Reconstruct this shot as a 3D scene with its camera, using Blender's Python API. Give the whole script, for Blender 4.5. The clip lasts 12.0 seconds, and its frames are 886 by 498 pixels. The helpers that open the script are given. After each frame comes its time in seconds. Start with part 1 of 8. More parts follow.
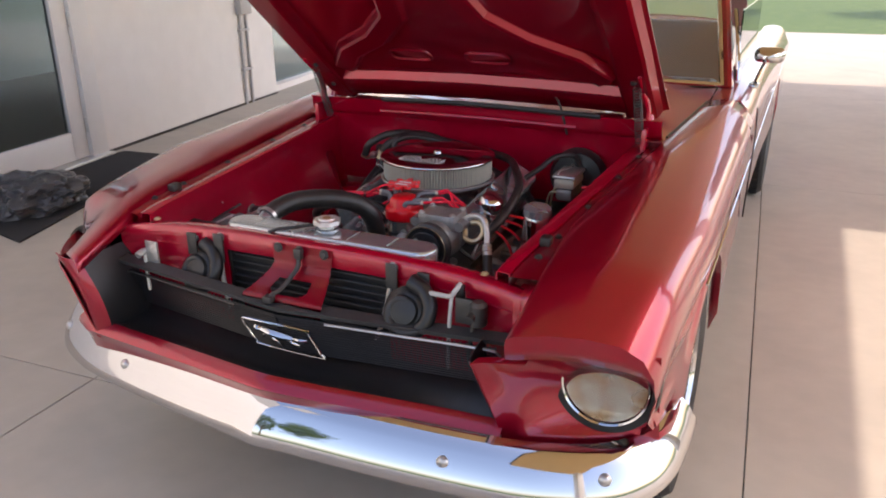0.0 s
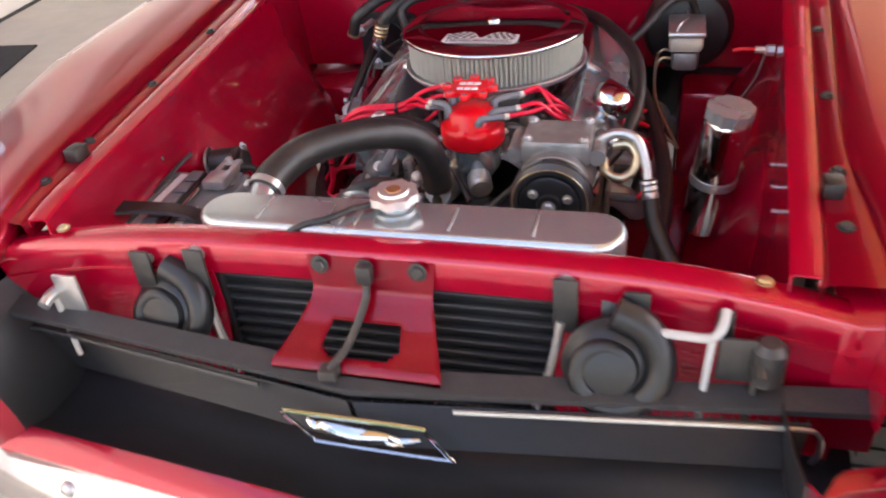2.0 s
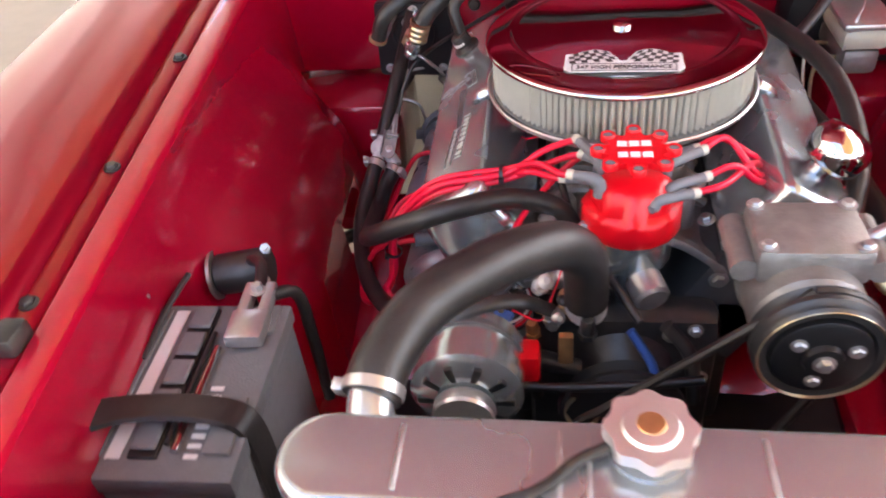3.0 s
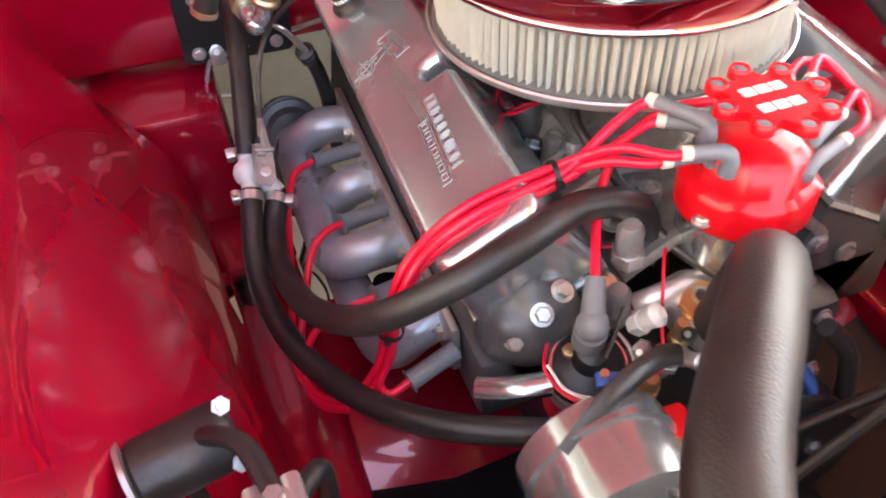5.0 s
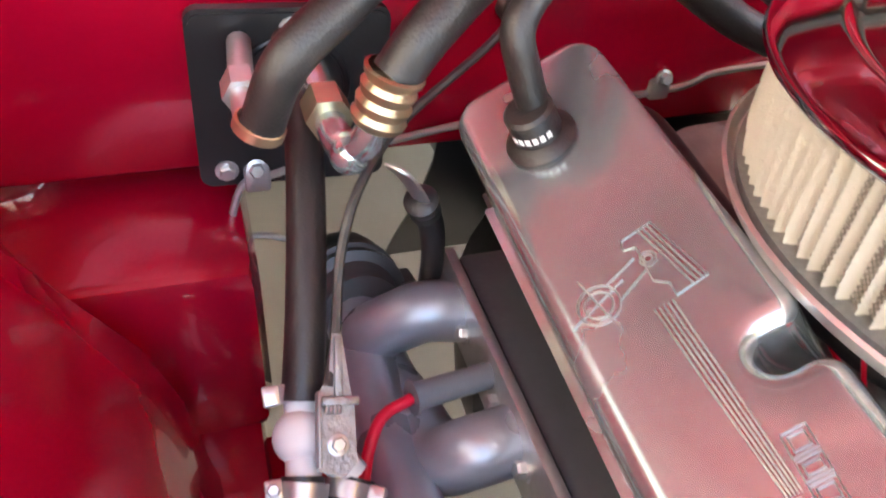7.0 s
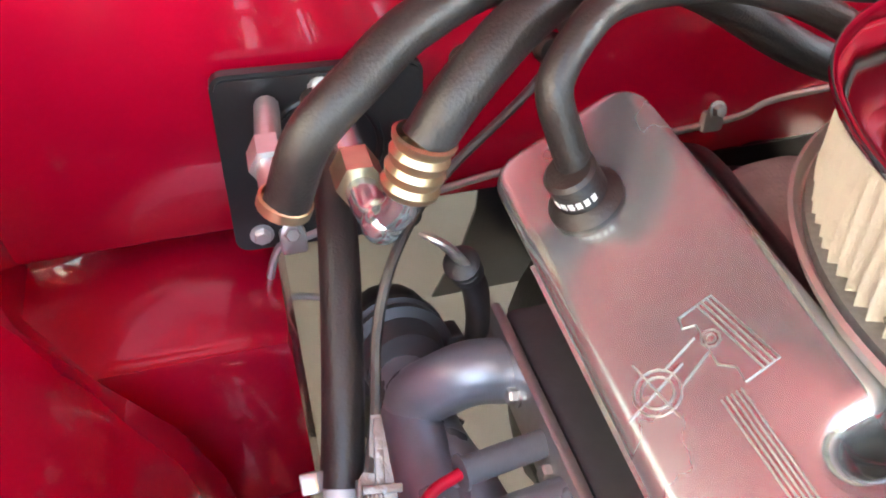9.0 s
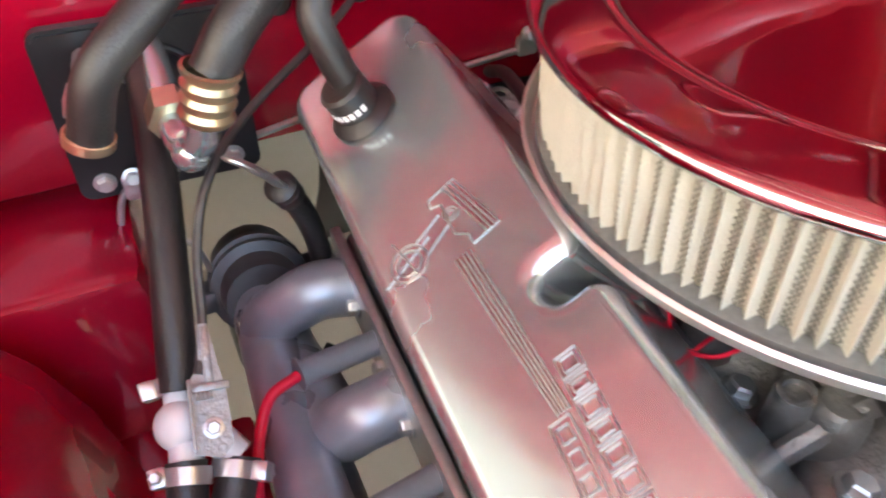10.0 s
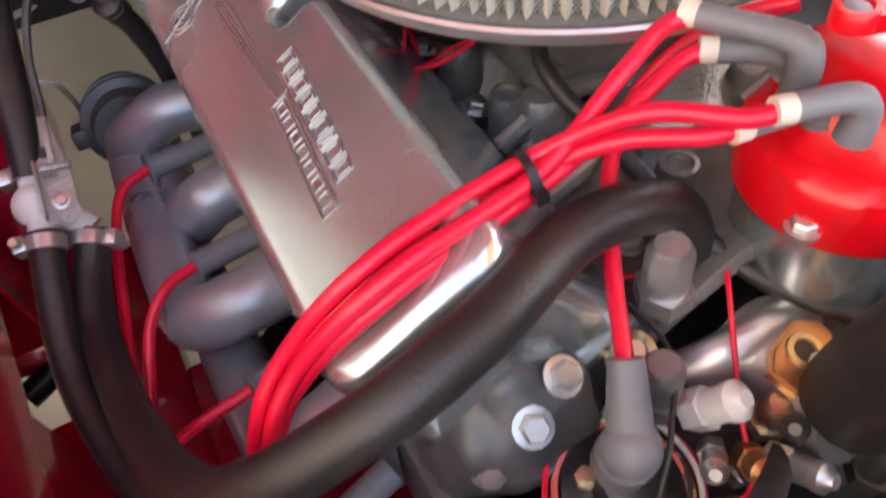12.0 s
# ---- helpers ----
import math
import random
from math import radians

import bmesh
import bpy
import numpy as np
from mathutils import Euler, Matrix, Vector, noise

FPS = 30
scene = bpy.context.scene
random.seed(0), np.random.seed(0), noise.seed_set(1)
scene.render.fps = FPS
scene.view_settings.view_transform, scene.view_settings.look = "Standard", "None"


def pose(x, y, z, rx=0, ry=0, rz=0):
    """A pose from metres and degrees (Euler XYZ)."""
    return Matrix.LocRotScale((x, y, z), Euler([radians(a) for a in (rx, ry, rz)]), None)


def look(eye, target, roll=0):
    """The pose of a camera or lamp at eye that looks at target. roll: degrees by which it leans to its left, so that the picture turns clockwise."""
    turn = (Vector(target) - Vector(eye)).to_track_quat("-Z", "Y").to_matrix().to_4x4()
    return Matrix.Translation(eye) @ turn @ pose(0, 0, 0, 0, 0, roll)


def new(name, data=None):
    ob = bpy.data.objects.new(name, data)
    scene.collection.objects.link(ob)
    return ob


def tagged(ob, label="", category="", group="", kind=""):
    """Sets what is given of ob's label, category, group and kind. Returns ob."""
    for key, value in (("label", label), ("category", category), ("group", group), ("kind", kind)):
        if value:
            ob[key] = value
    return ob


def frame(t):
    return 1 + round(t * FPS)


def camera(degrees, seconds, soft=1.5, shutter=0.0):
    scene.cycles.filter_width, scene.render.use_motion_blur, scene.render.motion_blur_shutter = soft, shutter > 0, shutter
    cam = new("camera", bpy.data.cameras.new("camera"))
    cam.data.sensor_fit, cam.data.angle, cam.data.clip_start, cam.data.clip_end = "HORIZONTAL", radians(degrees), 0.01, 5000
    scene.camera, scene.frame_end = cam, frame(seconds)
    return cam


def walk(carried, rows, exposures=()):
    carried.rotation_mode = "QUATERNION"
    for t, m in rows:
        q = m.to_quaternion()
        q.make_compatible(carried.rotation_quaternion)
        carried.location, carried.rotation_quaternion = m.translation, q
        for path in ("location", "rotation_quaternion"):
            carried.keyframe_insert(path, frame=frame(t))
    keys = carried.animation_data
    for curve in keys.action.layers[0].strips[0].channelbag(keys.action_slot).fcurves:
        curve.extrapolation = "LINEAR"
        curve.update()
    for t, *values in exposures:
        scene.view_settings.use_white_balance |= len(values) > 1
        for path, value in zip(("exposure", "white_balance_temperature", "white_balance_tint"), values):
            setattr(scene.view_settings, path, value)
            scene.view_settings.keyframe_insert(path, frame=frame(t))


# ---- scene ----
cam = camera(60.0, 12.0, soft=1.9, shutter=0.3)
PATH = [
    (0, (1.038, -1.136, 1.466), (0.254, 0.56, 0.753), -0.4),
    (0.5, (0.952, -1.098, 1.457), (0.204, 0.579, 0.665), -1.9),
    (1, (0.763, -0.993, 1.42), (0.083, 0.652, 0.508), -3.5),
    (1.5, (0.565, -0.712, 1.381), (-0.031, 0.908, 0.372), -4.7),
    (2, (0.339, -0.445, 1.351), (-0.172, 1.144, 0.249), -5.9),
    (2.5, (0.107, -0.178, 1.343), (-0.306, 1.391, 0.173), -6.0),
    (3, (-0.062, 0.042, 1.315), (-0.366, 1.568, 0.058), -6.7),
    (3.5, (-0.239, 0.135, 1.288), (-0.291, 1.654, -0.011), -8.1),
    (3.7, (-0.281, 0.164, 1.287), (-0.24, 1.676, -0.022), -8.5),
    (5.3, (-0.375, 0.493, 1.121), (0.091, 1.842, -0.28), -1.7),
    (5.5, (-0.371, 0.563, 1.086), (0.096, 1.894, -0.332), -1.4),
    (6, (-0.39, 0.716, 1.015), (0.117, 2.027, -0.407), 1.7),
    (6.5, (-0.393, 0.792, 1.015), (0.149, 2.145, -0.354), 4.6),
    (7, (-0.391, 0.858, 1.015), (0.133, 2.298, -0.271), 5.1),
    (7.5, (-0.384, 0.9, 1.008), (0.051, 2.403, -0.238), 3.3),
    (7.7, (-0.38, 0.911, 1.01), (0.033, 2.437, -0.215), 2.8),
    (9.3, (-0.365, 0.883, 1.021), (0.046, 2.364, -0.258), -1.6),
    (9.5, (-0.354, 0.861, 1.021), (0.083, 2.315, -0.28), -1.8),
    (10, (-0.312, 0.81, 1.028), (0.21, 2.207, -0.304), -2.5),
    (10.5, (-0.263, 0.769, 1.027), (0.323, 2.121, -0.325), -3.7),
    (11, (-0.241, 0.731, 1.027), (0.384, 2.034, -0.356), -5.1),
    (11.5, (-0.242, 0.69, 1.02), (0.373, 1.954, -0.403), -6.0),
    (12, (-0.265, 0.635, 1.006), (0.255, 1.868, -0.481), -6.7),
]
walk(cam, [(t, look(eye, target, roll)) for t, eye, target, roll in PATH],
     [(0.0, 1.62, 7300, 21), (1.0, 1.58, 7300, 20), (1.5, 1.85, 7300, 20), (2.0, 2.70, 7600, 20), (2.5, 3.02, 7700, 18), (3.7, 3.50, 7850, 18), (5.3, 3.85, 8200, 16), (6.0, 3.90, 8150, 16), (6.5, 3.98, 8150, 15), (7.5, 4.20, 7900, 11), (9.5, 4.30, 8000, 9), (10.5, 3.65, 8000, 12), (11.0, 3.42, 7950, 15), (12.0, 3.42, 8150, 17)])

# ---- sky, sun, exposure ----
SUN_DIR = Vector((-0.60, -0.30, -0.85)).normalized()
world = bpy.data.worlds.new("sky")
scene.world = world
world.use_nodes = True
wn = world.node_tree.nodes
sky = wn.new("ShaderNodeTexSky")
sky.sky_type, sky.sun_disc = "NISHITA", False
sky.sun_elevation = math.asin(-SUN_DIR.z)
sky.sun_rotation = math.atan2(-SUN_DIR.x, -SUN_DIR.y)
sky.air_density, sky.dust_density = 1.0, 2.0
world.node_tree.links.new(sky.outputs[0], wn["Background"].inputs[0])
wn["Background"].inputs[1].default_value = 0.15
sun = new("sun", bpy.data.lights.new("sun", "SUN"))
sun.data.energy, sun.data.angle, sun.data.color = 1.15, radians(0.6), (1.0, 0.95, 0.86)
sun.matrix_world = look((3, -3, 6), Vector((3, -3, 6)) + SUN_DIR)


# ---- materials ----
def material(name, base, rough=0.5, metal=0.0, vary=0.0, scale=40.0, bump=0.0, bump_scale=200.0, coat=0.0, rough_vary=0.0,
             spec=0.5, coat_ior=1.5, second=None, second_amount=0.0, second_scale=3.0, stretch=(1, 1, 1)):
    m = bpy.data.materials.new(name)
    m.use_nodes = True
    nt = m.node_tree
    N, L = nt.nodes, nt.links
    b = N["Principled BSDF"]
    b.inputs["Base Color"].default_value = (*base, 1)
    b.inputs["Roughness"].default_value = rough
    b.inputs["Metallic"].default_value = metal
    b.inputs["Specular IOR Level"].default_value = spec
    if coat:
        b.inputs["Coat Weight"].default_value, b.inputs["Coat Roughness"].default_value = coat, 0.025
        b.inputs["Coat IOR"].default_value = coat_ior
    co = N.new("ShaderNodeTexCoord")
    mp = N.new("ShaderNodeMapping")
    mp.inputs["Scale"].default_value = stretch
    L.new(co.outputs["Object"], mp.inputs[0])

    def tex(s, d=4.0):
        t = N.new("ShaderNodeTexNoise")
        t.inputs["Scale"].default_value, t.inputs["Detail"].default_value = s, d
        L.new(mp.outputs[0], t.inputs["Vector"])
        return t.outputs[0]

    colour = None
    if vary:
        mix = N.new("ShaderNodeMix")
        mix.data_type = "RGBA"
        mix.inputs[6].default_value = (*[c * (1 - vary) for c in base], 1)
        mix.inputs[7].default_value = (*[min(1, c * (1 + vary)) for c in base], 1)
        L.new(tex(scale), mix.inputs[0])
        colour = mix.outputs[2]
    if second:
        ramp = N.new("ShaderNodeMapRange")
        ramp.inputs[1].default_value, ramp.inputs[2].default_value, ramp.inputs[4].default_value = 0.45, 0.7, second_amount
        L.new(tex(second_scale, 6), ramp.inputs[0])
        mix = N.new("ShaderNodeMix")
        mix.data_type = "RGBA"
        mix.inputs[6].default_value, mix.inputs[7].default_value = (*base, 1), (*second, 1)
        if colour:
            L.new(colour, mix.inputs[6])
        L.new(ramp.outputs[0], mix.inputs[0])
        colour = mix.outputs[2]
    if colour:
        L.new(colour, b.inputs["Base Color"])
    if rough_vary:
        mr = N.new("ShaderNodeMapRange")
        mr.inputs[1].default_value, mr.inputs[2].default_value = 0.3, 0.7
        mr.inputs[3].default_value, mr.inputs[4].default_value = max(0.02, rough - rough_vary), min(1, rough + rough_vary)
        L.new(tex(scale * 0.4, 5), mr.inputs[0])
        L.new(mr.outputs[0], b.inputs["Roughness"])
    if bump:
        bp = N.new("ShaderNodeBump")
        bp.inputs["Strength"].default_value, bp.inputs["Distance"].default_value = bump, 0.002
        L.new(tex(bump_scale, 3), bp.inputs["Height"])
        L.new(bp.outputs[0], b.inputs["Normal"])
    return m


PAINT = material("candy_red_paint", (0.34, 0.0018, 0.021), 0.30, 0.6, vary=0.08, scale=900, coat=1.0, coat_ior=1.5)
# Same paint as the body, brightened in colour to lift the dim bay.
BRIGHT_BAY_PAINT = material("brightened_bay_red", (0.44, 0.0016, 0.024), 0.27, 0.22, vary=0.12, scale=30, bump=0.12, bump_scale=60, coat=1.0, coat_ior=1.5)
CHROME = material("chrome", (0.55, 0.555, 0.57), 0.05, 1.0, rough_vary=0.03, scale=30)
# Polished and brushed bases are tinted cool to offset red reflected by the hood.
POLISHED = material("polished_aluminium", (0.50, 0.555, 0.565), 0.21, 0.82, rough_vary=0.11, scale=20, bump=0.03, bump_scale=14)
BRUSHED = material("brushed_aluminium", (0.47, 0.50, 0.51), 0.24, 0.78, rough_vary=0.06, scale=9)
CAST = material("cast_aluminium", (0.31, 0.30, 0.285), 0.40, 0.6, vary=0.35, scale=60, bump=0.5, bump_scale=350, second=(0.16, 0.15, 0.14), second_amount=0.5, second_scale=14)
HEADER = material("grey_coated_steel", (0.38, 0.40, 0.43), 0.33, 0.5, vary=0.15, scale=50, bump=0.08, bump_scale=400, rough_vary=0.08)
STEEL = material("zinc_steel", (0.52, 0.515, 0.50), 0.30, 0.75, vary=0.15, scale=120, bump=0.1)
HEAD_GREY = material("grey_head_paint", (0.10, 0.10, 0.102), 0.42, 0.35, vary=0.2, scale=50, bump=0.15, bump_scale=200)
DARK_STEEL = material("dark_steel", (0.07, 0.068, 0.066), 0.4, 0.6, vary=0.3, scale=70, bump=0.2)
BLACK_PAINT = material("satin_black_paint", (0.012, 0.012, 0.013), 0.38, 0.0, vary=0.3, scale=60, bump=0.1, bump_scale=300)
# Amber blotches paint in the reflections seen through the fluted lens.
REFLECTOR = material("amber_blotched_reflector", (0.55, 0.53, 0.49), 0.26, 1.0, rough_vary=0.06, scale=40, bump=0.5, bump_scale=45, second=(0.42, 0.20, 0.05), second_amount=0.85, second_scale=18)
GREY_BAR = material("worn_black_paint", (0.035, 0.036, 0.038), 0.5, 0.0, vary=0.3, scale=80, bump=0.2)
RUBBER = material("black_rubber", (0.019, 0.0165, 0.0155), 0.40, 0.0, vary=0.3, scale=90, bump=0.25, bump_scale=500, second=(0.05, 0.045, 0.042), second_amount=0.4, second_scale=20)
TYRE = material("tyre_rubber", (0.014, 0.014, 0.014), 0.65, 0.0, vary=0.3, scale=50, bump=0.4)
RED_WIRE = material("red_silicone", (0.80, 0.008, 0.042), 0.36, 0.0, vary=0.08, scale=60)
RED_CAP = material("red_moulded_plastic", (0.74, 0.006, 0.014), 0.3, 0.0, vary=0.05, scale=80, bump=0.05)
BOOT = material("grey_silicone", (0.165, 0.17, 0.182), 0.5, 0.0, vary=0.12, scale=120, bump=0.15)
PAPER = material("cream_filter_paper", (0.47, 0.45, 0.38), 0.85, 0.0, vary=0.10, scale=60, bump=0.3, bump_scale=700)
SCREEN = material("wire_screen", (0.20, 0.20, 0.19), 0.5, 0.4, vary=0.3, scale=300)
BRASS = material("brass", (0.60, 0.50, 0.32), 0.28, 0.9, vary=0.2, scale=80)
COPPER = material("bronze_bracket", (0.55, 0.30, 0.14), 0.35, 0.8, vary=0.25, scale=60, bump=0.2)
WHITE_PLASTIC = material("white_plastic", (0.70, 0.69, 0.66), 0.4, 0.0, vary=0.06, scale=60)
CREAM_TANK = material("aged_white_plastic", (0.5, 0.47, 0.38), 0.35, 0.0, vary=0.15, scale=40)
BATTERY = material("battery_case", (0.16, 0.165, 0.17), 0.5, 0.0, vary=0.15, scale=90, bump=0.3, bump_scale=400)
WHITE_LABEL = material("white_label", (0.75, 0.75, 0.73), 0.4, 0.0, vary=0.04, scale=50)
SLEEVE = material("cream_sleeve", (0.62, 0.57, 0.47), 0.5, 0.0, vary=0.06, scale=80)
BLACK_LABEL = material("black_label", (0.015, 0.015, 0.015), 0.35, 0.0, vary=0.1, scale=50)
BLUE_LABEL = material("blue_crimp", (0.03, 0.10, 0.35), 0.4)
ENGRAVED = material("engraved_aluminium", (0.40, 0.40, 0.385), 0.42, 0.8, vary=0.1, scale=300)
CONCRETE = material("concrete", (0.475, 0.43, 0.36), 0.75, 0.0, vary=0.10, scale=9, bump=0.15, bump_scale=160, second=(0.27, 0.25, 0.22), second_amount=0.35, second_scale=1.3)
JOINT = material("joint_filler", (0.05, 0.045, 0.04), 0.9, 0.0, vary=0.3, scale=60)
STUCCO = material("white_stucco", (0.80, 0.78, 0.75), 0.8, 0.0, vary=0.05, scale=6, bump=0.35, bump_scale=180)
# Stucco darkened so the unseen wall reflects less in the fender.
DIMMED_STUCCO = material("dimmed_stucco", (0.36, 0.35, 0.34), 0.85, 0.0, vary=0.06, scale=6, bump=0.35, bump_scale=180)
DARK_COVER = material("dark_cover", (0.08, 0.08, 0.082), 0.9, 0.0, vary=0.2, scale=30, bump=0.5)
SATIN = material("satin_aluminium", (0.78, 0.77, 0.75), 0.42, 0.9, vary=0.08, scale=60, bump=0.1)
FRAME_WHITE = material("white_door_frame", (0.68, 0.67, 0.65), 0.4, 0.0, vary=0.03, scale=12)
CONDUIT = material("painted_conduit", (0.45, 0.44, 0.43), 0.5, 0.0, vary=0.05, scale=20)
CEILING = material("tan_ceiling", (0.74, 0.49, 0.24), 0.8, 0.0, vary=0.06, scale=5, bump=0.2, bump_scale=120)
MAT_FABRIC = material("black_door_mat", (0.018, 0.018, 0.02), 0.95, 0.0, vary=0.4, scale=150, bump=0.8, bump_scale=500)
BAG = material("black_plastic_bag", (0.06, 0.062, 0.068), 0.33, 0.0, vary=0.3, scale=30, bump=0.3, bump_scale=60)
GRASS = material("grass", (0.065, 0.12, 0.02), 0.8, 0.0, vary=0.35, scale=14, bump=0.6, bump_scale=90, second=(0.11, 0.16, 0.035), second_amount=0.6, second_scale=3)
LEAF = material("leaf", (0.05, 0.10, 0.02), 0.6, 0.0, vary=0.4, scale=8)
BARK = material("bark", (0.12, 0.09, 0.06), 0.9, 0.0, vary=0.3, scale=20, bump=0.8)
SEAT_VINYL = material("parchment_vinyl", (0.62, 0.60, 0.54), 0.5, 0.0, vary=0.06, scale=20, bump=0.2)


def glass(name, tint, rough=0.02, ior=1.45):
    m = bpy.data.materials.new(name)
    m.use_nodes = True
    b = m.node_tree.nodes["Principled BSDF"]
    b.inputs["Base Color"].default_value = (*tint, 1)
    b.inputs["Roughness"].default_value, b.inputs["IOR"].default_value = rough, ior
    b.inputs["Transmission Weight"].default_value = 1.0
    return m


GLASS = glass("clear_glass", (0.93, 0.95, 0.94))
TINTED = glass("tinted_glass", (0.35, 0.45, 0.46))
# Tint is darkened to stand for the dark cabin behind the side window.
DARK_GLASS = glass("dark_side_glass", (0.10, 0.12, 0.12))


# ---- mesh tools ----
def axis_m(p, d=(0, 0, 1), spin=0.0):
    """A frame at p whose z runs along d."""
    q = Vector(d).normalized().to_track_quat("Z", "Y")
    return Matrix.Translation(p) @ q.to_matrix().to_4x4() @ Matrix.Rotation(radians(spin), 4, "Z")


def box(bm, lo, hi, m=None, bevel=0.0, seg=2):
    r = bmesh.ops.create_cube(bm, size=1)
    vs = r["verts"]
    for v in vs:
        v.co = Vector([lo[i] + (v.co[i] + 0.5) * (hi[i] - lo[i]) for i in range(3)])
    if bevel:
        es = list({e for v in vs for e in v.link_edges})
        out = bmesh.ops.bevel(bm, geom=es, offset=bevel, segments=seg, affect="EDGES", profile=0.5)
        vs = list({v for f in out["faces"] for v in f.verts} | {v for v in vs if v.is_valid})
    if m is not None:
        for v in vs:
            v.co = m @ v.co
    return vs


def revolve(bm, prof, seg=32, m=None, cap=True):
    """A lathe body from (radius, height) pairs."""
    m = m or Matrix()
    rings = []
    for r, z in prof:
        rings.append([bm.verts.new(m @ Vector((r * math.cos(2 * math.pi * k / seg), r * math.sin(2 * math.pi * k / seg), z))) for k in range(seg)])
    for a, b in zip(rings, rings[1:]):
        for k in range(seg):
            bm.faces.new((a[k], a[(k + 1) % seg], b[(k + 1) % seg], b[k]))
    if cap:
        bm.faces.new(rings[0][::-1])
        bm.faces.new(rings[-1])
    return rings


def smooth_path(pts, n=8):
    """Catmull-Rom through the points."""
    P = [Vector(p) for p in pts]
    P = [2 * P[0] - P[1]] + P + [2 * P[-1] - P[-2]]
    out = []
    for i in range(1, len(P) - 2):
        a, b, c, d = P[i - 1:i + 3]
        for k in range(n):
            t = k / n
            out.append(0.5 * (2 * b + (c - a) * t + (2 * a - 5 * b + 4 * c - d) * t * t + (3 * b - a - 3 * c + d) * t ** 3))
    out.append(P[-2])
    return out


def tube(bm, pts, r, seg=12, n=8, cap=True, squash=1.0):
    path = smooth_path(pts, n) if n > 1 else [Vector(p) for p in pts]
    rad = r if callable(r) else (lambda u: r)
    t0 = (path[1] - path[0]).normalized()
    side = t0.orthogonal().normalized()
    rings = []
    for i, p in enumerate(path):
        t = (path[min(i + 1, len(path) - 1)] - path[max(i - 1, 0)]).normalized()
        side = (side - t * side.dot(t)).normalized()
        up = t.cross(side)
        q = rad(i / (len(path) - 1))
        rings.append([bm.verts.new(p + q * (math.cos(2 * math.pi * k / seg) * side + squash * math.sin(2 * math.pi * k / seg) * up)) for k in range(seg)])
    for a, b in zip(rings, rings[1:]):
        for k in range(seg):
            bm.faces.new((a[k], a[(k + 1) % seg], b[(k + 1) % seg], b[k]))
    if cap:
        bm.faces.new(rings[0][::-1])
        bm.faces.new(rings[-1])
    return path


def prism(bm, outline, lo, hi, m=None):
    """A flat outline in x, y raised from lo to hi along z."""
    m = m or Matrix()
    a = [bm.verts.new(m @ Vector((x, y, lo))) for x, y in outline]
    b = [bm.verts.new(m @ Vector((x, y, hi))) for x, y in outline]
    n = len(a)
    for k in range(n):
        bm.faces.new((a[k], a[(k + 1) % n], b[(k + 1) % n], b[k]))
    bm.faces.new(a[::-1])
    bm.faces.new(b)


def sheet(bm, rows, thick=0.0):
    """A grid of points as faces, with a back at the given thickness."""
    V = [[bm.verts.new(p) for p in row] for row in rows]
    fs = [bm.faces.new((V[i][j], V[i][j + 1], V[i + 1][j + 1], V[i + 1][j])) for i in range(len(V) - 1) for j in range(len(V[0]) - 1)]
    if thick:
        bmesh.ops.recalc_face_normals(bm, faces=fs)
        bmesh.ops.solidify(bm, geom=fs, thickness=thick)


def round_rect(w, h, r, n=5):
    out = []
    for cx, cy, a in ((w / 2 - r, h / 2 - r, 0), (-w / 2 + r, h / 2 - r, 90), (-w / 2 + r, -h / 2 + r, 180), (w / 2 - r, -h / 2 + r, 270)):
        for k in range(n + 1):
            t = radians(a + 90 * k / n)
            out.append((cx + r * math.cos(t), cy + r * math.sin(t)))
    return out


def inset(loop, d):
    """A closed outline in the plane, moved inwards by d (counter-clockwise loops)."""
    out = []
    n = len(loop)
    for i in range(n):
        t = (loop[(i + 1) % n] - loop[i - 1]).normalized()
        out.append(loop[i] + Vector((-t.y, t.x)) * d)
    return out


def loft(bm, rings, top=True):
    """Joins closed rings of points, and closes the last one."""
    R = [[bm.verts.new(p) for p in ring] for ring in rings]
    n = len(R[0])
    for a, b in zip(R, R[1:]):
        for k in range(n):
            bm.faces.new((a[k], a[(k + 1) % n], b[(k + 1) % n], b[k]))
    if top:
        bm.faces.new(R[-1])
    return R


def mesh_of(name, bm, mat, angle=38):
    bmesh.ops.recalc_face_normals(bm, faces=bm.faces)
    me = bpy.data.meshes.new(name)
    bm.to_mesh(me)
    bm.free()
    me.materials.append(mat)
    me.polygons.foreach_set("use_smooth", [True] * len(me.polygons))
    me.set_sharp_from_angle(angle=radians(angle))
    return me


BASES = {}


def thing(name, at, label, category, group="", kind=""):
    """An empty at the base of a thing made of parts."""
    ob = new(name)
    ob.location = at
    ob.empty_display_size = 0.02
    BASES[ob] = Vector(at)
    return tagged(ob, label, category, group, kind)


def hang(ob, parent):
    ob.parent = parent
    if parent in BASES:
        ob.matrix_parent_inverse = Matrix.Translation(-BASES[parent])


def part(name, bm, mat, parent, label="", angle=38):
    """One mesh, its points in world metres, under a thing or a part."""
    ob = new(name, mesh_of(name, bm, mat, angle))
    hang(ob, parent)
    return tagged(ob, label)


def single(name, bm, mat, label, category, group="", kind="", angle=38):
    """A thing of one mesh."""
    return tagged(new(name, mesh_of(name, bm, mat, angle)), label, category, group, kind)


BOLTS = {}


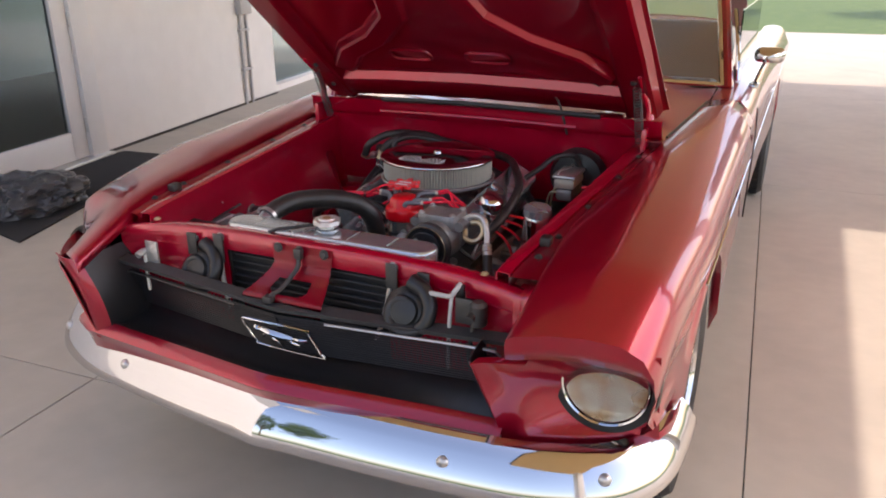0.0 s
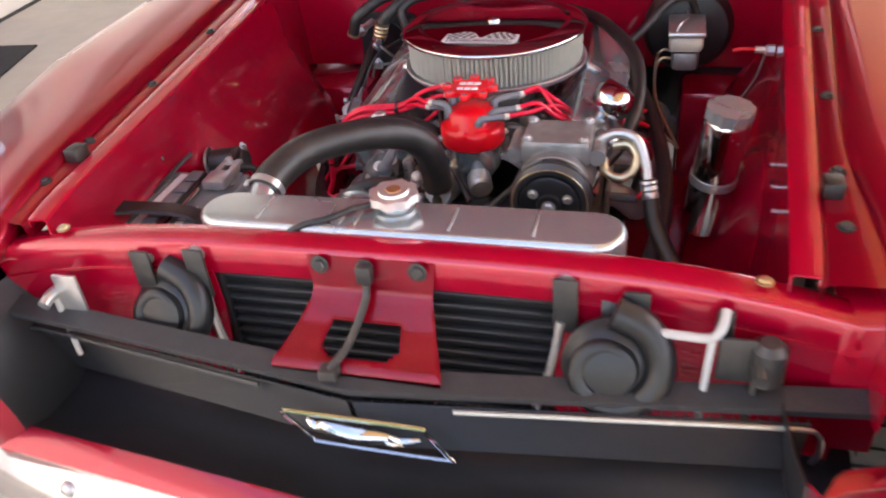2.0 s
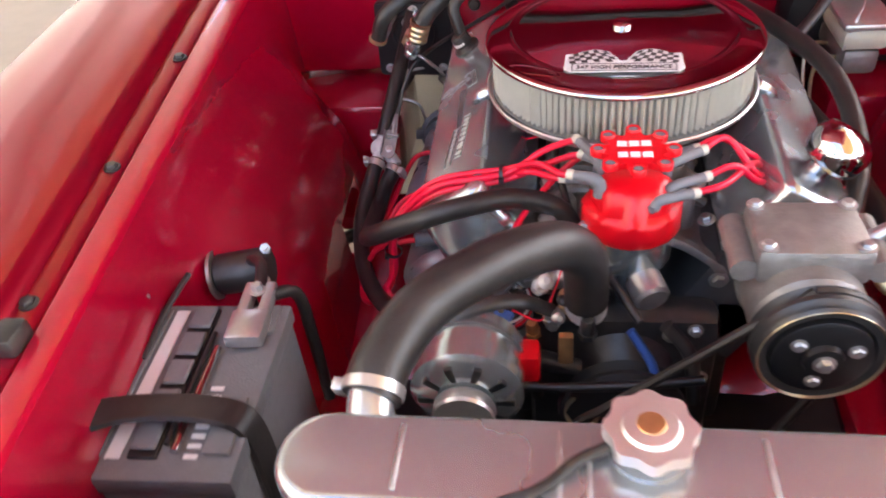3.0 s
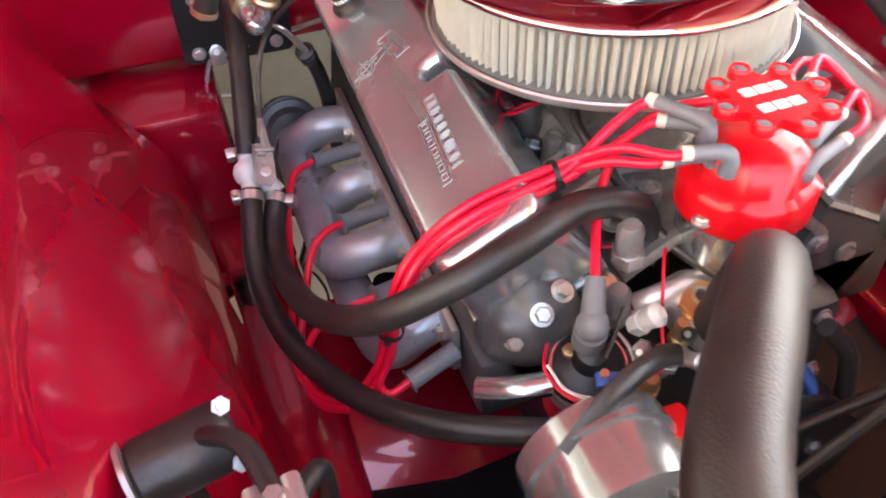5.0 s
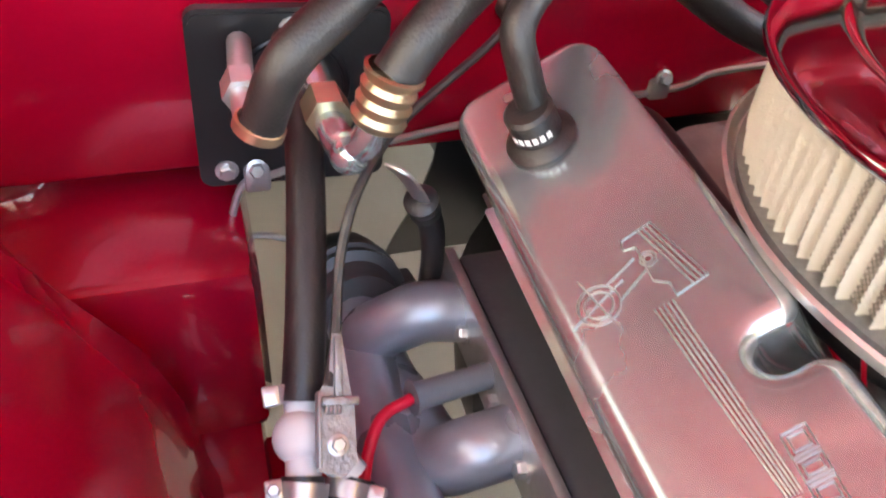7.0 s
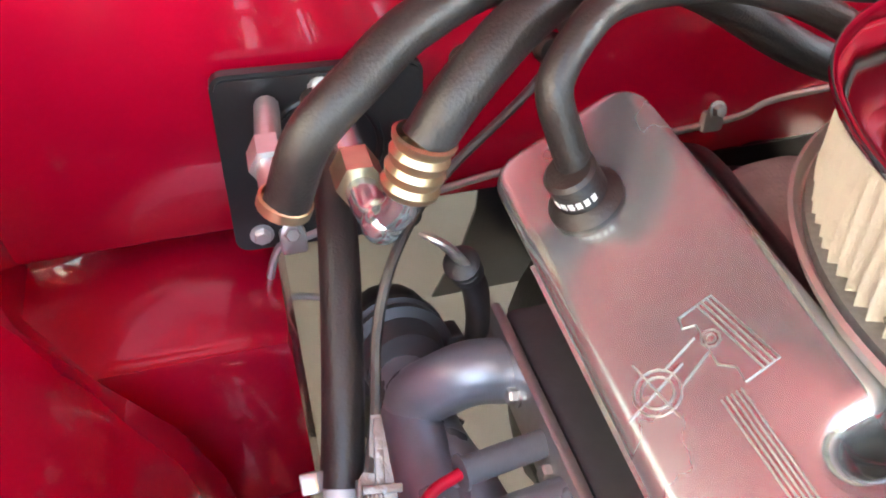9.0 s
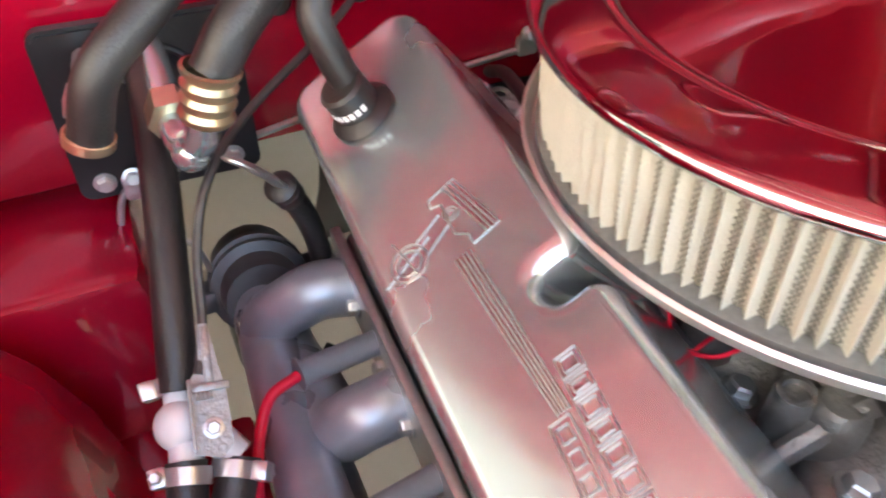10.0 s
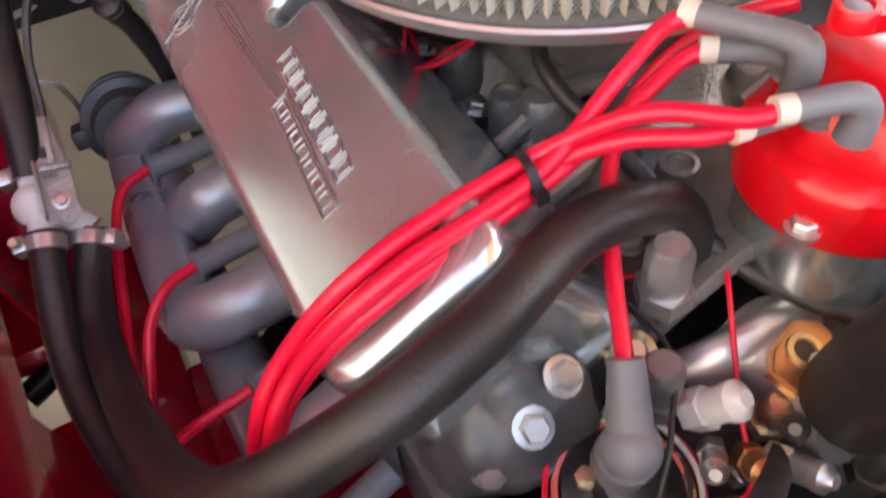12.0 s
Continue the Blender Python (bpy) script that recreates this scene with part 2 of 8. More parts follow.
def bolt(parent, p, d=(0, 0, 1), r=0.008, h=0.006, mat=None, name="bolt"):
    """A hexagon head with its washer; heads of one size share a mesh."""
    mat = mat or STEEL
    key = (r, h, mat.name)
    if key not in BOLTS:
        bm = bmesh.new()
        revolve(bm, [(r * 1.35, -0.001), (r * 1.4, 0.0012), (r * 1.05, 0.0016)], 14)
        revolve(bm, [(r, 0.001), (r, h * 0.8), (r * 0.82, h)], 6)
        BOLTS[key] = mesh_of("bolt", bm, mat, 30)
    ob = new(name, BOLTS[key])
    hang(ob, parent)
    ob.matrix_basis = axis_m(p, d, random.uniform(0, 60))
    return ob


# ---- ground, walls, ceiling ----
def ground():
    bm = bmesh.new()
    nx, ny = 40, 40
    rows = [[Vector((-200 + 400 * i / nx, -200 + 400 * j / ny, -0.02)) for i in range(nx + 1)] for j in range(ny + 1)]
    sheet(bm, rows)
    single("ground", bm, GRASS, "green mown lawn round the driveway", "lawn", kind="structure")
    # Slabs of the drive, each with its own edge and an open joint between.
    drive = thing("driveway", (0, 3, 0), "pale grey concrete driveway with dark joints", "driveway", kind="structure")
    turn = Matrix.Translation((1.03, 1.5, 0)) @ Matrix.Rotation(radians(2.6), 4, 'Z') @ Matrix.Translation((-1.03, -1.5, 0))
    xs = (-9.0, -4.6, -1.24, 1.03, 3.6, 8.0)
    ys = (-9.0, -4.2, -1.8, 0.695, 4.35, 8.2, 12.0, 16.2)
    for i in range(len(xs) - 1):
        for j in range(len(ys) - 1):
            w, d = xs[i + 1] - xs[i], ys[j + 1] - ys[j]
            bm = bmesh.new()
            g = 0.0022
            box(bm, (g, g, -0.015), (w - g, d - g, 0.0), bevel=0.0012, seg=1)
            ob = new("slab", mesh_of("slab", bm, CONCRETE))
            hang(ob, drive)
            ob.matrix_basis = turn @ Matrix.Translation((xs[i], ys[j], 0))
    bm = bmesh.new()
    box(bm, (-9, -9, -0.0195), (8, 16.2, -0.008), turn)
    part("joint_bed", bm, JOINT, drive, "dark joint filler")


def wall_and_door():
    # The house wall runs from the glass door away past the car.
    o, e = Vector((-3.95, 3.22, 0)), Vector((-4.44, 6.18, 0))
    u = (e - o).normalized()
    n = Vector((u.y, -u.x, 0))
    m = Matrix(((u.x, n.x, 0, o.x), (u.y, n.y, 0, o.y), (0, 0, 1, 0), (0, 0, 0, 1)))
    L = (e - o).length
    wall = thing("wall_west", o, "white stucco house wall", "wall", kind="structure")
    bm = bmesh.new()
    box(bm, (0.0, -0.25, 0), (L, 0, 3.5), m, bevel=0.01)
    part("wall_panel", bm, STUCCO, wall)
    # Unseen wall above, added to close off light and reflect dimly.
    bm = bmesh.new()
    box(bm, (-7.0, -0.26, 3.5), (L + 5, -0.01, 5.2), m)
    part("added_wall", bm, DIMMED_STUCCO, wall, "unseen upper wall added, greyed to dim its reflection")
    # Unseen slab, added to keep direct sun off the wall and floor.
    bm = bmesh.new()
    box(bm, (-1.6, -5.0, 5.2), (L + 2.6, 4.1, 5.35), m)
    part("shade_slab", bm, STUCCO, wall, "unseen white slab added to keep sun off the wall")
    bm = bmesh.new()
    box(bm, (0.0, 0.0, 0.0), (L, 0.012, 0.02), m)
    part("base_strip", bm, JOINT, wall, "dark strip at the wall's foot")
    # Return wall and a window beyond the end.
    bm = bmesh.new()
    box(bm, (L - 0.2, -2.6, 0), (L, -0.25, 3.5), m)
    part("wall_return", bm, STUCCO, wall)
    far = thing("wall_west_far", m @ Vector((L + 1.6, -0.1, 0)), "house wall with dark window beyond the corner", "wall", kind="structure")
    bm = bmesh.new()
    box(bm, (L, -0.26, 0), (L + 5, -0.06, 0.07), m)
    box(bm, (L, -0.26, 2.3), (L + 5, -0.06, 3.5), m)
    box(bm, (L + 2.6, -0.26, 0.07), (L + 5, -0.06, 2.3), m)
    part("wall_panel", bm, STUCCO, far)
    bm = bmesh.new()
    box(bm, (L + 0.02, -0.17, 0.08), (L + 2.6, -0.15, 2.3), m)
    part("window_pane", bm, TINTED, far, "dark tinted window pane")
    bm = bmesh.new()
    box(bm, (L, -4.0, 0), (L + 5, -3.9, 3.5), m)
    part("room_wall", bm, STUCCO, far)
    # Conduit with its box.
    con = thing("conduit", m @ Vector((2.35, 0.02, 0)), "grey painted conduits rising to a wall box", "conduit")
    for dx in (2.27, 2.40):
        bm = bmesh.new()
        tube(bm, [m @ Vector((dx, 0.016, 0.0)), m @ Vector((dx, 0.016, 0.6)), m @ Vector((dx, 0.016, 0.93))], 0.016, 10, 2)
        part("pipe", bm, CONDUIT, con)
    for dz in (0.35, 0.75):
        bm = bmesh.new()
        box(bm, (2.24, 0.0, dz), (2.43, 0.036, dz + 0.025), m, bevel=0.004)
        part("strap", bm, CONDUIT, con)
    bm = bmesh.new()
    box(bm, (2.23, 0.0, 0.92), (2.45, 0.07, 1.10), m, bevel=0.008)
    part("junction_box", bm, CONDUIT, con)
    # Glass door with a white frame, in line with the wall.
    door = thing("door_1", m @ Vector((-1.0, 0, 0)), "glazed door with a white painted frame", "door", kind="structure")
    for lo, hi, nm in (((-0.18, -0.09, 0.0), (0.0, 0.03, 2.5), "jamb"), ((-1.62, -0.09, 0.0), (-1.5, 0.03, 2.5), "jamb"), ((-1.5, -0.09, 2.38), (-0.18, 0.03, 2.5), "lintel"),
                       ((-0.34, -0.06, 0.03), (-0.185, 0.0, 2.375), "stile"), ((-1.495, -0.06, 0.03), (-1.36, 0.0, 2.375), "stile"),
                       ((-1.36, -0.06, 0.03), (-0.34, 0.0, 0.24), "bottom_rail"), ((-1.36, -0.06, 2.25), (-0.34, 0.0, 2.375), "top_rail")):
        bm = bmesh.new()
        box(bm, lo, hi, m, bevel=0.006)
        part(nm, bm, FRAME_WHITE, door)
    bm = bmesh.new()
    box(bm, (-1.36, -0.035, 0.24), (-0.34, -0.027, 2.25), m)
    part("pane", bm, TINTED, door, "dark tinted glass pane")
    for hz in (0.22, 1.0, 1.8):
        bm = bmesh.new()
        revolve(bm, [(0.011, -0.055), (0.012, -0.05), (0.012, 0.05), (0.011, 0.055)], 10, axis_m(m @ Vector((-0.182, 0.012, hz + 0.05))))
        part("hinge", bm, STEEL, door, "steel hinge")
    bm = bmesh.new()
    box(bm, (-1.62, -0.1, 0.0), (0.0, 0.10, 0.028), m, bevel=0.006)
    part("threshold", bm, STEEL, door, "metal threshold")
    bm = bmesh.new()
    box(bm, (-7.0, -0.25, 0), (-1.62, 0, 3.5), m)
    box(bm, (-1.62, -0.25, 2.5), (0, 0, 3.5), m)
    part("wall_panel", bm, STUCCO, wall)
    bm = bmesh.new()
    box(bm, (-2.1, -4.3, -0.01), (L, -0.3, 0.004), m)
    # Unseen ceiling slab, added to keep skylight out of the room.
    box(bm, (-2.3, -4.4, 3.4), (L, -0.3, 3.5), m)
    part("room_floor", bm, CONCRETE, wall)
    bm = bmesh.new()
    box(bm, (-2.1, -4.4, 0), (L, -4.3, 3.5), m)
    box(bm, (-2.3, -4.4, 0), (-2.1, -0.001, 3.5), m)
    part("room_wall", bm, STUCCO, wall)


def ceiling():
    bm = bmesh.new()
    # Unseen ceiling; its front and right wings are added to block skylight and sun.
    prism(bm, [(-1.85, -0.1), (0.75, -0.1), (0.75, -4.6), (3.85, -4.6), (3.85, 4.95), (5.4, 4.95), (5.4, 10.6), (-1.85, 10.0)], 3.5, 3.6)
    single("ceiling", bm, CEILING, "tan painted ceiling over the covered drive", "ceiling", kind="structure")
    # Unseen dark cover, added so the sunlit top bounces no tan light.
    bm = bmesh.new()
    prism(bm, [(-1.9, -0.15), (0.70, -0.15), (0.70, -4.65), (3.9, -4.65), (3.9, 4.9), (5.45, 4.9), (5.45, 10.65), (-1.9, 10.05)], 3.603, 3.75)
    single("roof", bm, DARK_COVER, "unseen dark cover added to stop sun bouncing off the ceiling", "roof", kind="structure")
    for k, (x, y) in enumerate(((3.6, -4.35), (5.1, 5.2), (5.1, 10.2))):
        bm = bmesh.new()
        box(bm, (x - 0.2, y - 0.2, 0), (x + 0.2, y + 0.2, 3.5), bevel=0.01)
        single("column", bm, STUCCO, "square white stucco column under the ceiling", "column", "columns", kind="structure")


def mat_and_bag():
    bm = bmesh.new()
    q = [(-2.75, 1.49), (-3.36, 3.37), (-3.86, 3.32), (-3.95, 1.75)]
    prism(bm, q, 0.0005, 0.011)
    single("door_mat", bm, MAT_FABRIC, "black rubber-backed mat lying before the glass door", "mat")
    bm = bmesh.new()
    bmesh.ops.create_icosphere(bm, subdivisions=5, radius=1)
    for v in bm.verts:
        c = v.co.copy()
        k = 0.72 + 0.25 * noise.noise(c * 1.7) + 0.14 * noise.noise(c * 4.1) + 0.09 * abs(noise.noise(c * 9))
        z = max(c.z * k * 0.19 + 0.09, 0.012)
        v.co = Vector((-3.22 + c.x * k * 0.42, 1.98 + c.y * k * 0.40, z))
    single("plastic_bag", bm, BAG, "crumpled black plastic bag lying on the mat", "bag", angle=25)


def far_tree(x, y, h, seed):
    rnd = random.Random(seed)
    tree = thing("tree", (x, y, 0), "leafy green tree beyond the lawn", "tree", "trees past the lawn")
    bm = bmesh.new()
    tube(bm, [(x, y, -0.1), (x + 0.1, y, h * 0.3), (x, y + 0.1, h * 0.6)], lambda u: 0.22 - 0.12 * u, 8, 5)
    for k in range(5):
        a = rnd.uniform(0, 6.28)
        tube(bm, [(x, y, h * 0.4), (x + math.cos(a) * h * 0.12, y + math.sin(a) * h * 0.12, h * 0.55), (x + math.cos(a) * h * 0.24, y + math.sin(a) * h * 0.24, h * 0.72)], lambda u: 0.09 - 0.07 * u, 6, 4)
    part("trunk", bm, BARK, tree)
    V, F = [], []
    for k in range(1800):
        a, b, r = rnd.uniform(0, 6.28), math.acos(rnd.uniform(-0.75, 1)), rnd.uniform(0.5, 1) ** 0.5
        r *= 0.75 + 0.35 * noise.noise(Vector((math.cos(a) * 2, math.sin(a) * 2, b * 2 + seed)))
        c = Vector((x + math.cos(a) * math.sin(b) * r * h * 0.36, y + math.sin(a) * math.sin(b) * r * h * 0.36, h * 0.66 + math.cos(b) * r * h * 0.34))
        d = Vector((rnd.uniform(-1, 1), rnd.uniform(-1, 1), rnd.uniform(-1, 1))).normalized()
        e = d.orthogonal() * rnd.uniform(0.10, 0.2)
        f = d.cross(e) * 0.6
        i = len(V)
        V += [c - e, c - f * 0.7, c + e, c + f * 0.7]
        F.append((i, i + 1, i + 2, i + 3))
    me = bpy.data.meshes.new("crown")
    me.from_pydata(V, [], F)
    me.materials.append(LEAF)
    ob = new("crown", me)
    hang(ob, tree)


ground()
wall_and_door()
ceiling()
mat_and_bag()


# ---- the car's body ----
car = thing("car", (0, 1.9, 0), "deep red classic two-door coupe with its hood raised", "car")


def fender_edge(y):
    return 0.565 + 0.10 * (y - 0.36)


def fender_top(y):
    return 0.852 + 0.055 * (y - 0.36) if y > 0.36 else 0.852 - 0.17 * (0.36 - y)


def fender_out(y):
    return 0.905 - 0.05 * max(0, 0.8 - y) ** 1.2


def inner_edge(s, y):
    return fender_edge(y) + (0.05 * ease((0.66 - y) / 0.46) if s > 0 else 0.0)


def crown(s, y):
    return fender_top(y) - (0.038 * max(0, (0.30 - y) / 0.18) ** 1.4 if s > 0 else 0.0)


def ease(v):
    v = max(0.0, min(1.0, v))
    return v * v * (3 - 2 * v)


def fender(s):
    lean, sweep = (0.0, 0.10) if s > 0 else (0.10, 0.32)
    ys = ([0.12, 0.15] if s > 0 else [0.04, 0.08, 0.13]) + [0.2, 0.25, 0.3, 0.35, 0.4, 0.49, 0.53, 0.6, 0.7, 0.8, 0.9, 1.0, 1.1, 1.19, 1.24, 1.32, 1.5, 1.7, 1.95]
    rows = []
    for y in ys:
        e, z, o = inner_edge(s, y), crown(s, y), fender_out(y)
        d = y - 0.88
        arch = 0.34 + math.sqrt(max(0, 0.365 ** 2 - d * d)) if abs(d) < 0.365 else 0.0
        low = max(0.545 if y < 0.46 else 0.30, arch)
        sec = [(e - 0.004, z - 0.028), (e, z - 0.004), (e + 0.012, z + 0.004), (e + 0.08, z + 0.016), ((e + o) / 2 + 0.005, z + 0.016), (o - 0.07, z + 0.003),
               (o - 0.03, z - 0.025), (o - 0.008, z - 0.065), (o, z - 0.11), (o - 0.012, z - 0.17), (o - 0.016, max(z - 0.24, low + 0.05)),
               (o - 0.006, max(0.52, low + 0.025)), (o - 0.004 if arch else o - 0.03, low), (o - 0.03, low + 0.004)]
        k = max(0.0, 1 - y / 0.42)
        row = []
        for i, (x, zz) in enumerate(sec):
            back = k * (sweep * max(0, (x - e) / (o - e)) ** 1.5 + lean * x)
            if y < 0.2 and i > 8:
                back += k * (0.11 if s > 0 else 0.05) * (i - 8) / 5
            q = max(0.0, (0.5 - y) / 0.46) if s < 0 else 0.0
            w = max(0.0, (0.8 - y) / 0.76) if s < 0 else 0.0
            drop = 0.035 * q ** 1.5 + 0.075 * ease(1.5 * (x - e) / (o - e)) * w ** 0.95
            row.append(Vector((s * x, y + back, zz - (drop if i < 9 else drop * 0.4))))
        rows.append(row)
    if s > 0:
        # Turned-down lip along the front of the panel.
        rows.insert(0, [v + Vector((0, 0.006, -0.052 * (1 - max(0, i - 5) / 3) if i < 8 else 0)) for i, v in enumerate(rows[0])])
        rows[0][0].z, rows[0][1].z = rows[0][2].z, rows[0][2].z
    bm = bmesh.new()
    sheet(bm, rows, 0.0)
    bmesh.ops.subdivide_edges(bm, edges=bm.edges[:], cuts=1, use_grid_fill=True, smooth=0.6)
    ob = part("front_fender", bm, PAINT, car, angle=60)
    md = ob.modifiers.new("thickness", "SOLIDIFY")
    md.thickness, md.offset = 0.004, 0
    # Flange with its bolts inboard of the panel.
    bm = bmesh.new()
    rows = []
    for y in [0.30 + 0.08 * k for k in range(14)]:
        e, z = inner_edge(s, y), crown(s, y)
        g = 0.535 + 0.09 * (y - 0.36)
        rows.append([Vector((s * (e + 0.002), y, z - 0.006)), Vector((s * (e - 0.004), y, z - 0.017)), Vector((s * (g + 0.004), y, z - 0.019)), Vector((s * g, y, z - 0.023)), Vector((s * (g - 0.001), y, z - 0.05))])
    sheet(bm, rows)
    fl = part("fender_flange", bm, PAINT, car, angle=50)
    for y in (0.40, 0.526, 0.745, 1.007, 1.22):
        bolt(fl, (s * (0.571 + 0.066 * (y - 0.526)), y, fender_top(y) - 0.017), r=0.0075, h=0.006, mat=DARK_STEEL)
    bm = bmesh.new()
    y = 0.475
    box(bm, (s * 0.557 - 0.013, y - 0.017, fender_top(y) - 0.02), (s * 0.557 + 0.013, y + 0.017, fender_top(y) + 0.003), bevel=0.005)
    part("bumper_stop", bm, RUBBER, fl, "black rubber hood stop")
    # Lamp panel, hollow between grille and side.
    bm = bmesh.new()
    rows = []
    for i in range(13):
        u = i / 12
        row = []
        for j in range(21):
            v = j / 20
            if s > 0:
                x = 0.525 + 0.035 * u + (0.347 - 0.035 * u) * v
                ztop = 0.712 + 0.03 * ease((v - 0.12) / 0.12)
                z = 0.50 + (ztop - 0.50) * (1 - u)
                y = (0.105 + 0.115 * v ** 0.8) * (1 - u) + (0.192 + 0.125 * v ** 1.6) * u
                y += 0.07 * math.sin(math.pi * u) ** 0.7 * math.sin(math.pi * v) ** 0.9
            else:
                x0 = 0.615 - 0.06 * u
                x = x0 + (fender_out(0.15) - 0.004 - x0) * v
                ztop = fender_top(0.06) - 0.081 + 0.016 * math.sin(math.pi * v) - 0.05 * max(0, v - 0.8) / 0.2
                z = 0.535 + (ztop - 0.535) * (1 - u)
                y = 0.048 + (sweep - 0.005) * v ** 1.5 + lean * x + 0.025 * u
                y += 0.03 * math.sin(math.pi * u) ** 0.8 * math.sin(math.pi * v) ** 0.9
            row.append(Vector((s * x, y, z)))
        rows.append(row)
    sheet(bm, rows, 0.003)
    part("lamp_panel", bm, PAINT, car, angle=60)
    if s > 0:
        bm = bmesh.new()
        sheet(bm, [[Vector((0.525 + 0.1 * k, 0.106 + 0.035 * k, 0.712)), Vector((0.532 + 0.094 * k, 0.122 + 0.033 * k, 0.717)), Vector((0.545 + 0.085 * k, 0.14 + 0.03 * k, 0.712))] for k in (0, 0.5, 1)], 0.003)
        part("panel_return", bm, PAINT, car, angle=60)
        bm = bmesh.new()
        sheet(bm, [[Vector((inner_edge(1, y) - 0.004, y, crown(1, y) - 0.024)), Vector((inner_edge(1, y) - 0.010, y, 0.76)), Vector((inner_edge(1, y) - 0.010, y, 0.70 - 0.3 * (y - 0.21)))] for y in (0.21, 0.25, 0.3, 0.35, 0.42)], 0.003)
        part("fender_inner_wall", bm, BRIGHT_BAY_PAINT, car, angle=60)
        bm = bmesh.new()
        sheet(bm, [[Vector((x, 0.345, z - 0.02)), Vector((x, 0.34, z)), Vector((x, 0.276, z)), Vector((x, 0.271, z - 0.008)), Vector((x, 0.276, 0.60))] for x, z in ((0.55, 0.794), (0.575, 0.796), (0.612, 0.80))], 0.003)
        part("support_end", bm, BRIGHT_BAY_PAINT, car, angle=60)
        # Valance corner under the lamp, behind the bumper.
        bm = bmesh.new()
        rows = []
        for j in range(17):
            v = j / 16
            x, y = 0.56 + 0.312 * v, 0.192 + 0.125 * v ** 1.6
            rows.append([Vector((x, y + 0.004, 0.512)), Vector((x, y - 0.003, 0.502)), Vector((x, y - 0.001, 0.490)), Vector((x - 0.001, y + 0.002, 0.45)), Vector((x - 0.004, y + 0.012, 0.38))])
        rows += [[p + Vector((0.018, 0.06, 0)) for p in rows[-1]], [p + Vector((0.022, 0.15, 0)) for p in rows[-1]]]
        sheet(bm, rows, 0.003)
        part("valance_corner", bm, PAINT, car, angle=60)
    # Side cheek of the grille opening: a painted rim and a black inner wall.
    rim, inner = [], []
    top = 0.758
    for i in range(9):
        u = i / 8
        if s > 0:
            z, x0, f = 0.712 - 0.195 * u, 0.527 + 0.033 * u, 0.103 + 0.087 * u
        else:
            z, x0 = top - (top - 0.535) * u, 0.615 - 0.06 * u
            f = 0.052 + 0.025 * u + lean * x0
            x0 -= 0.02 * math.sin(math.pi * u)
        lip = 0.016 if s > 0 else 0.034
        rim.append([Vector((s * (x0 + (0.004 if s > 0 else 0.03)), f + 0.012, z)), Vector((s * (x0 - 0.004), f, z - 0.004)), Vector((s * (x0 - lip * 0.5), f + 0.006, z - 0.008)), Vector((s * (x0 - lip), f + 0.022, z - 0.010))])
        inner.append([Vector((s * (x0 - lip + 0.001), f + 0.020, z - 0.010)), Vector((s * (x0 - lip - 0.006), f + 0.06, z - 0.01)), Vector((s * (x0 - lip - 0.012), 0.24 if s > 0 else 0.30, z - 0.01))])
    bm = bmesh.new()
    sheet(bm, rim, 0.003)
    part("opening_rim", bm, PAINT, car, angle=60)
    bm = bmesh.new()
    sheet(bm, inner, 0.003)
    part("grille_cheek", bm, BLACK_PAINT, car, "black painted inner cheek")
    # Dark tube along the joint, added to cover a bright glint on the lip.
    bm = bmesh.new()
    tube(bm, [(s * (inner_edge(s, y) + 0.002), y, crown(s, y) + 0.001) for y in (1.40, 1.55, 1.70, 1.85, 1.95)], 0.006, 8, 3)
    part("joint_tube", bm, RUBBER, car, "dark tube along the fender joint, covering a glint")
    headlight(s)
    wheel(s * 0.775, 0.88, s)


def headlight(s):
    c = Vector((0.762, 0.262, 0.634)) if s > 0 else Vector((-0.755, 0.325, 0.65))
    d = Vector((s * 0.04, -1, 0.02))
    m = axis_m(c, d) @ Matrix.Scale(0.97 if s > 0 else 0.9, 4)
    bm = bmesh.new()
    revolve(bm, [(0.114, -0.06), (0.116, -0.002), (0.112, 0.007), (0.098, 0.005), (0.092, -0.05)], 48, m, cap=False)
    lamp = part("headlight", bm, BLACK_PAINT, car, "round sealed headlight in a black bezel")
    bm = bmesh.new()
    revolve(bm, [(0.0965, -0.005), (0.0965, 0.008), (0.0940, 0.012), (0.0905, 0.009), (0.0885, -0.005)], 48, m, cap=False)
    part("chrome_ring", bm, CHROME, lamp, "chrome retaining ring")
    bm = bmesh.new()
    revolve(bm, [(0.088, 0.0), (0.07, -0.025), (0.04, -0.04), (0.012, -0.045)], 48, m, cap=True)
    part("reflector", bm, REFLECTOR, lamp, "bright reflector bowl with painted amber reflections")
    bm = bmesh.new()
    revolve(bm, [(0.012, -0.04), (0.014, -0.025), (0.009, -0.018), (0.002, -0.016)], 20, m)
    part("bulb_shield", bm, STEEL, lamp)
    bm = bmesh.new()
    n = 16
    rings = revolve(bm, [(0.0885 - 0.0865 * q / n, 0.004 + 0.0205 * math.sin(math.pi / 2 * q / n)) for q in range(n + 1)], 96, m, cap=False)
    flip, ahead = m.inverted(), Vector(d).normalized()
    for ring in rings[:-1]:
        for v in ring:
            p = flip @ v.co
            v.co += ahead * (0.0007 * math.sin(2 * math.pi * p.x / 0.0085) + 0.0005 * math.sin(2 * math.pi * p.y / 0.03))
    part("lens", bm, GLASS, lamp, "fluted clear glass lens")


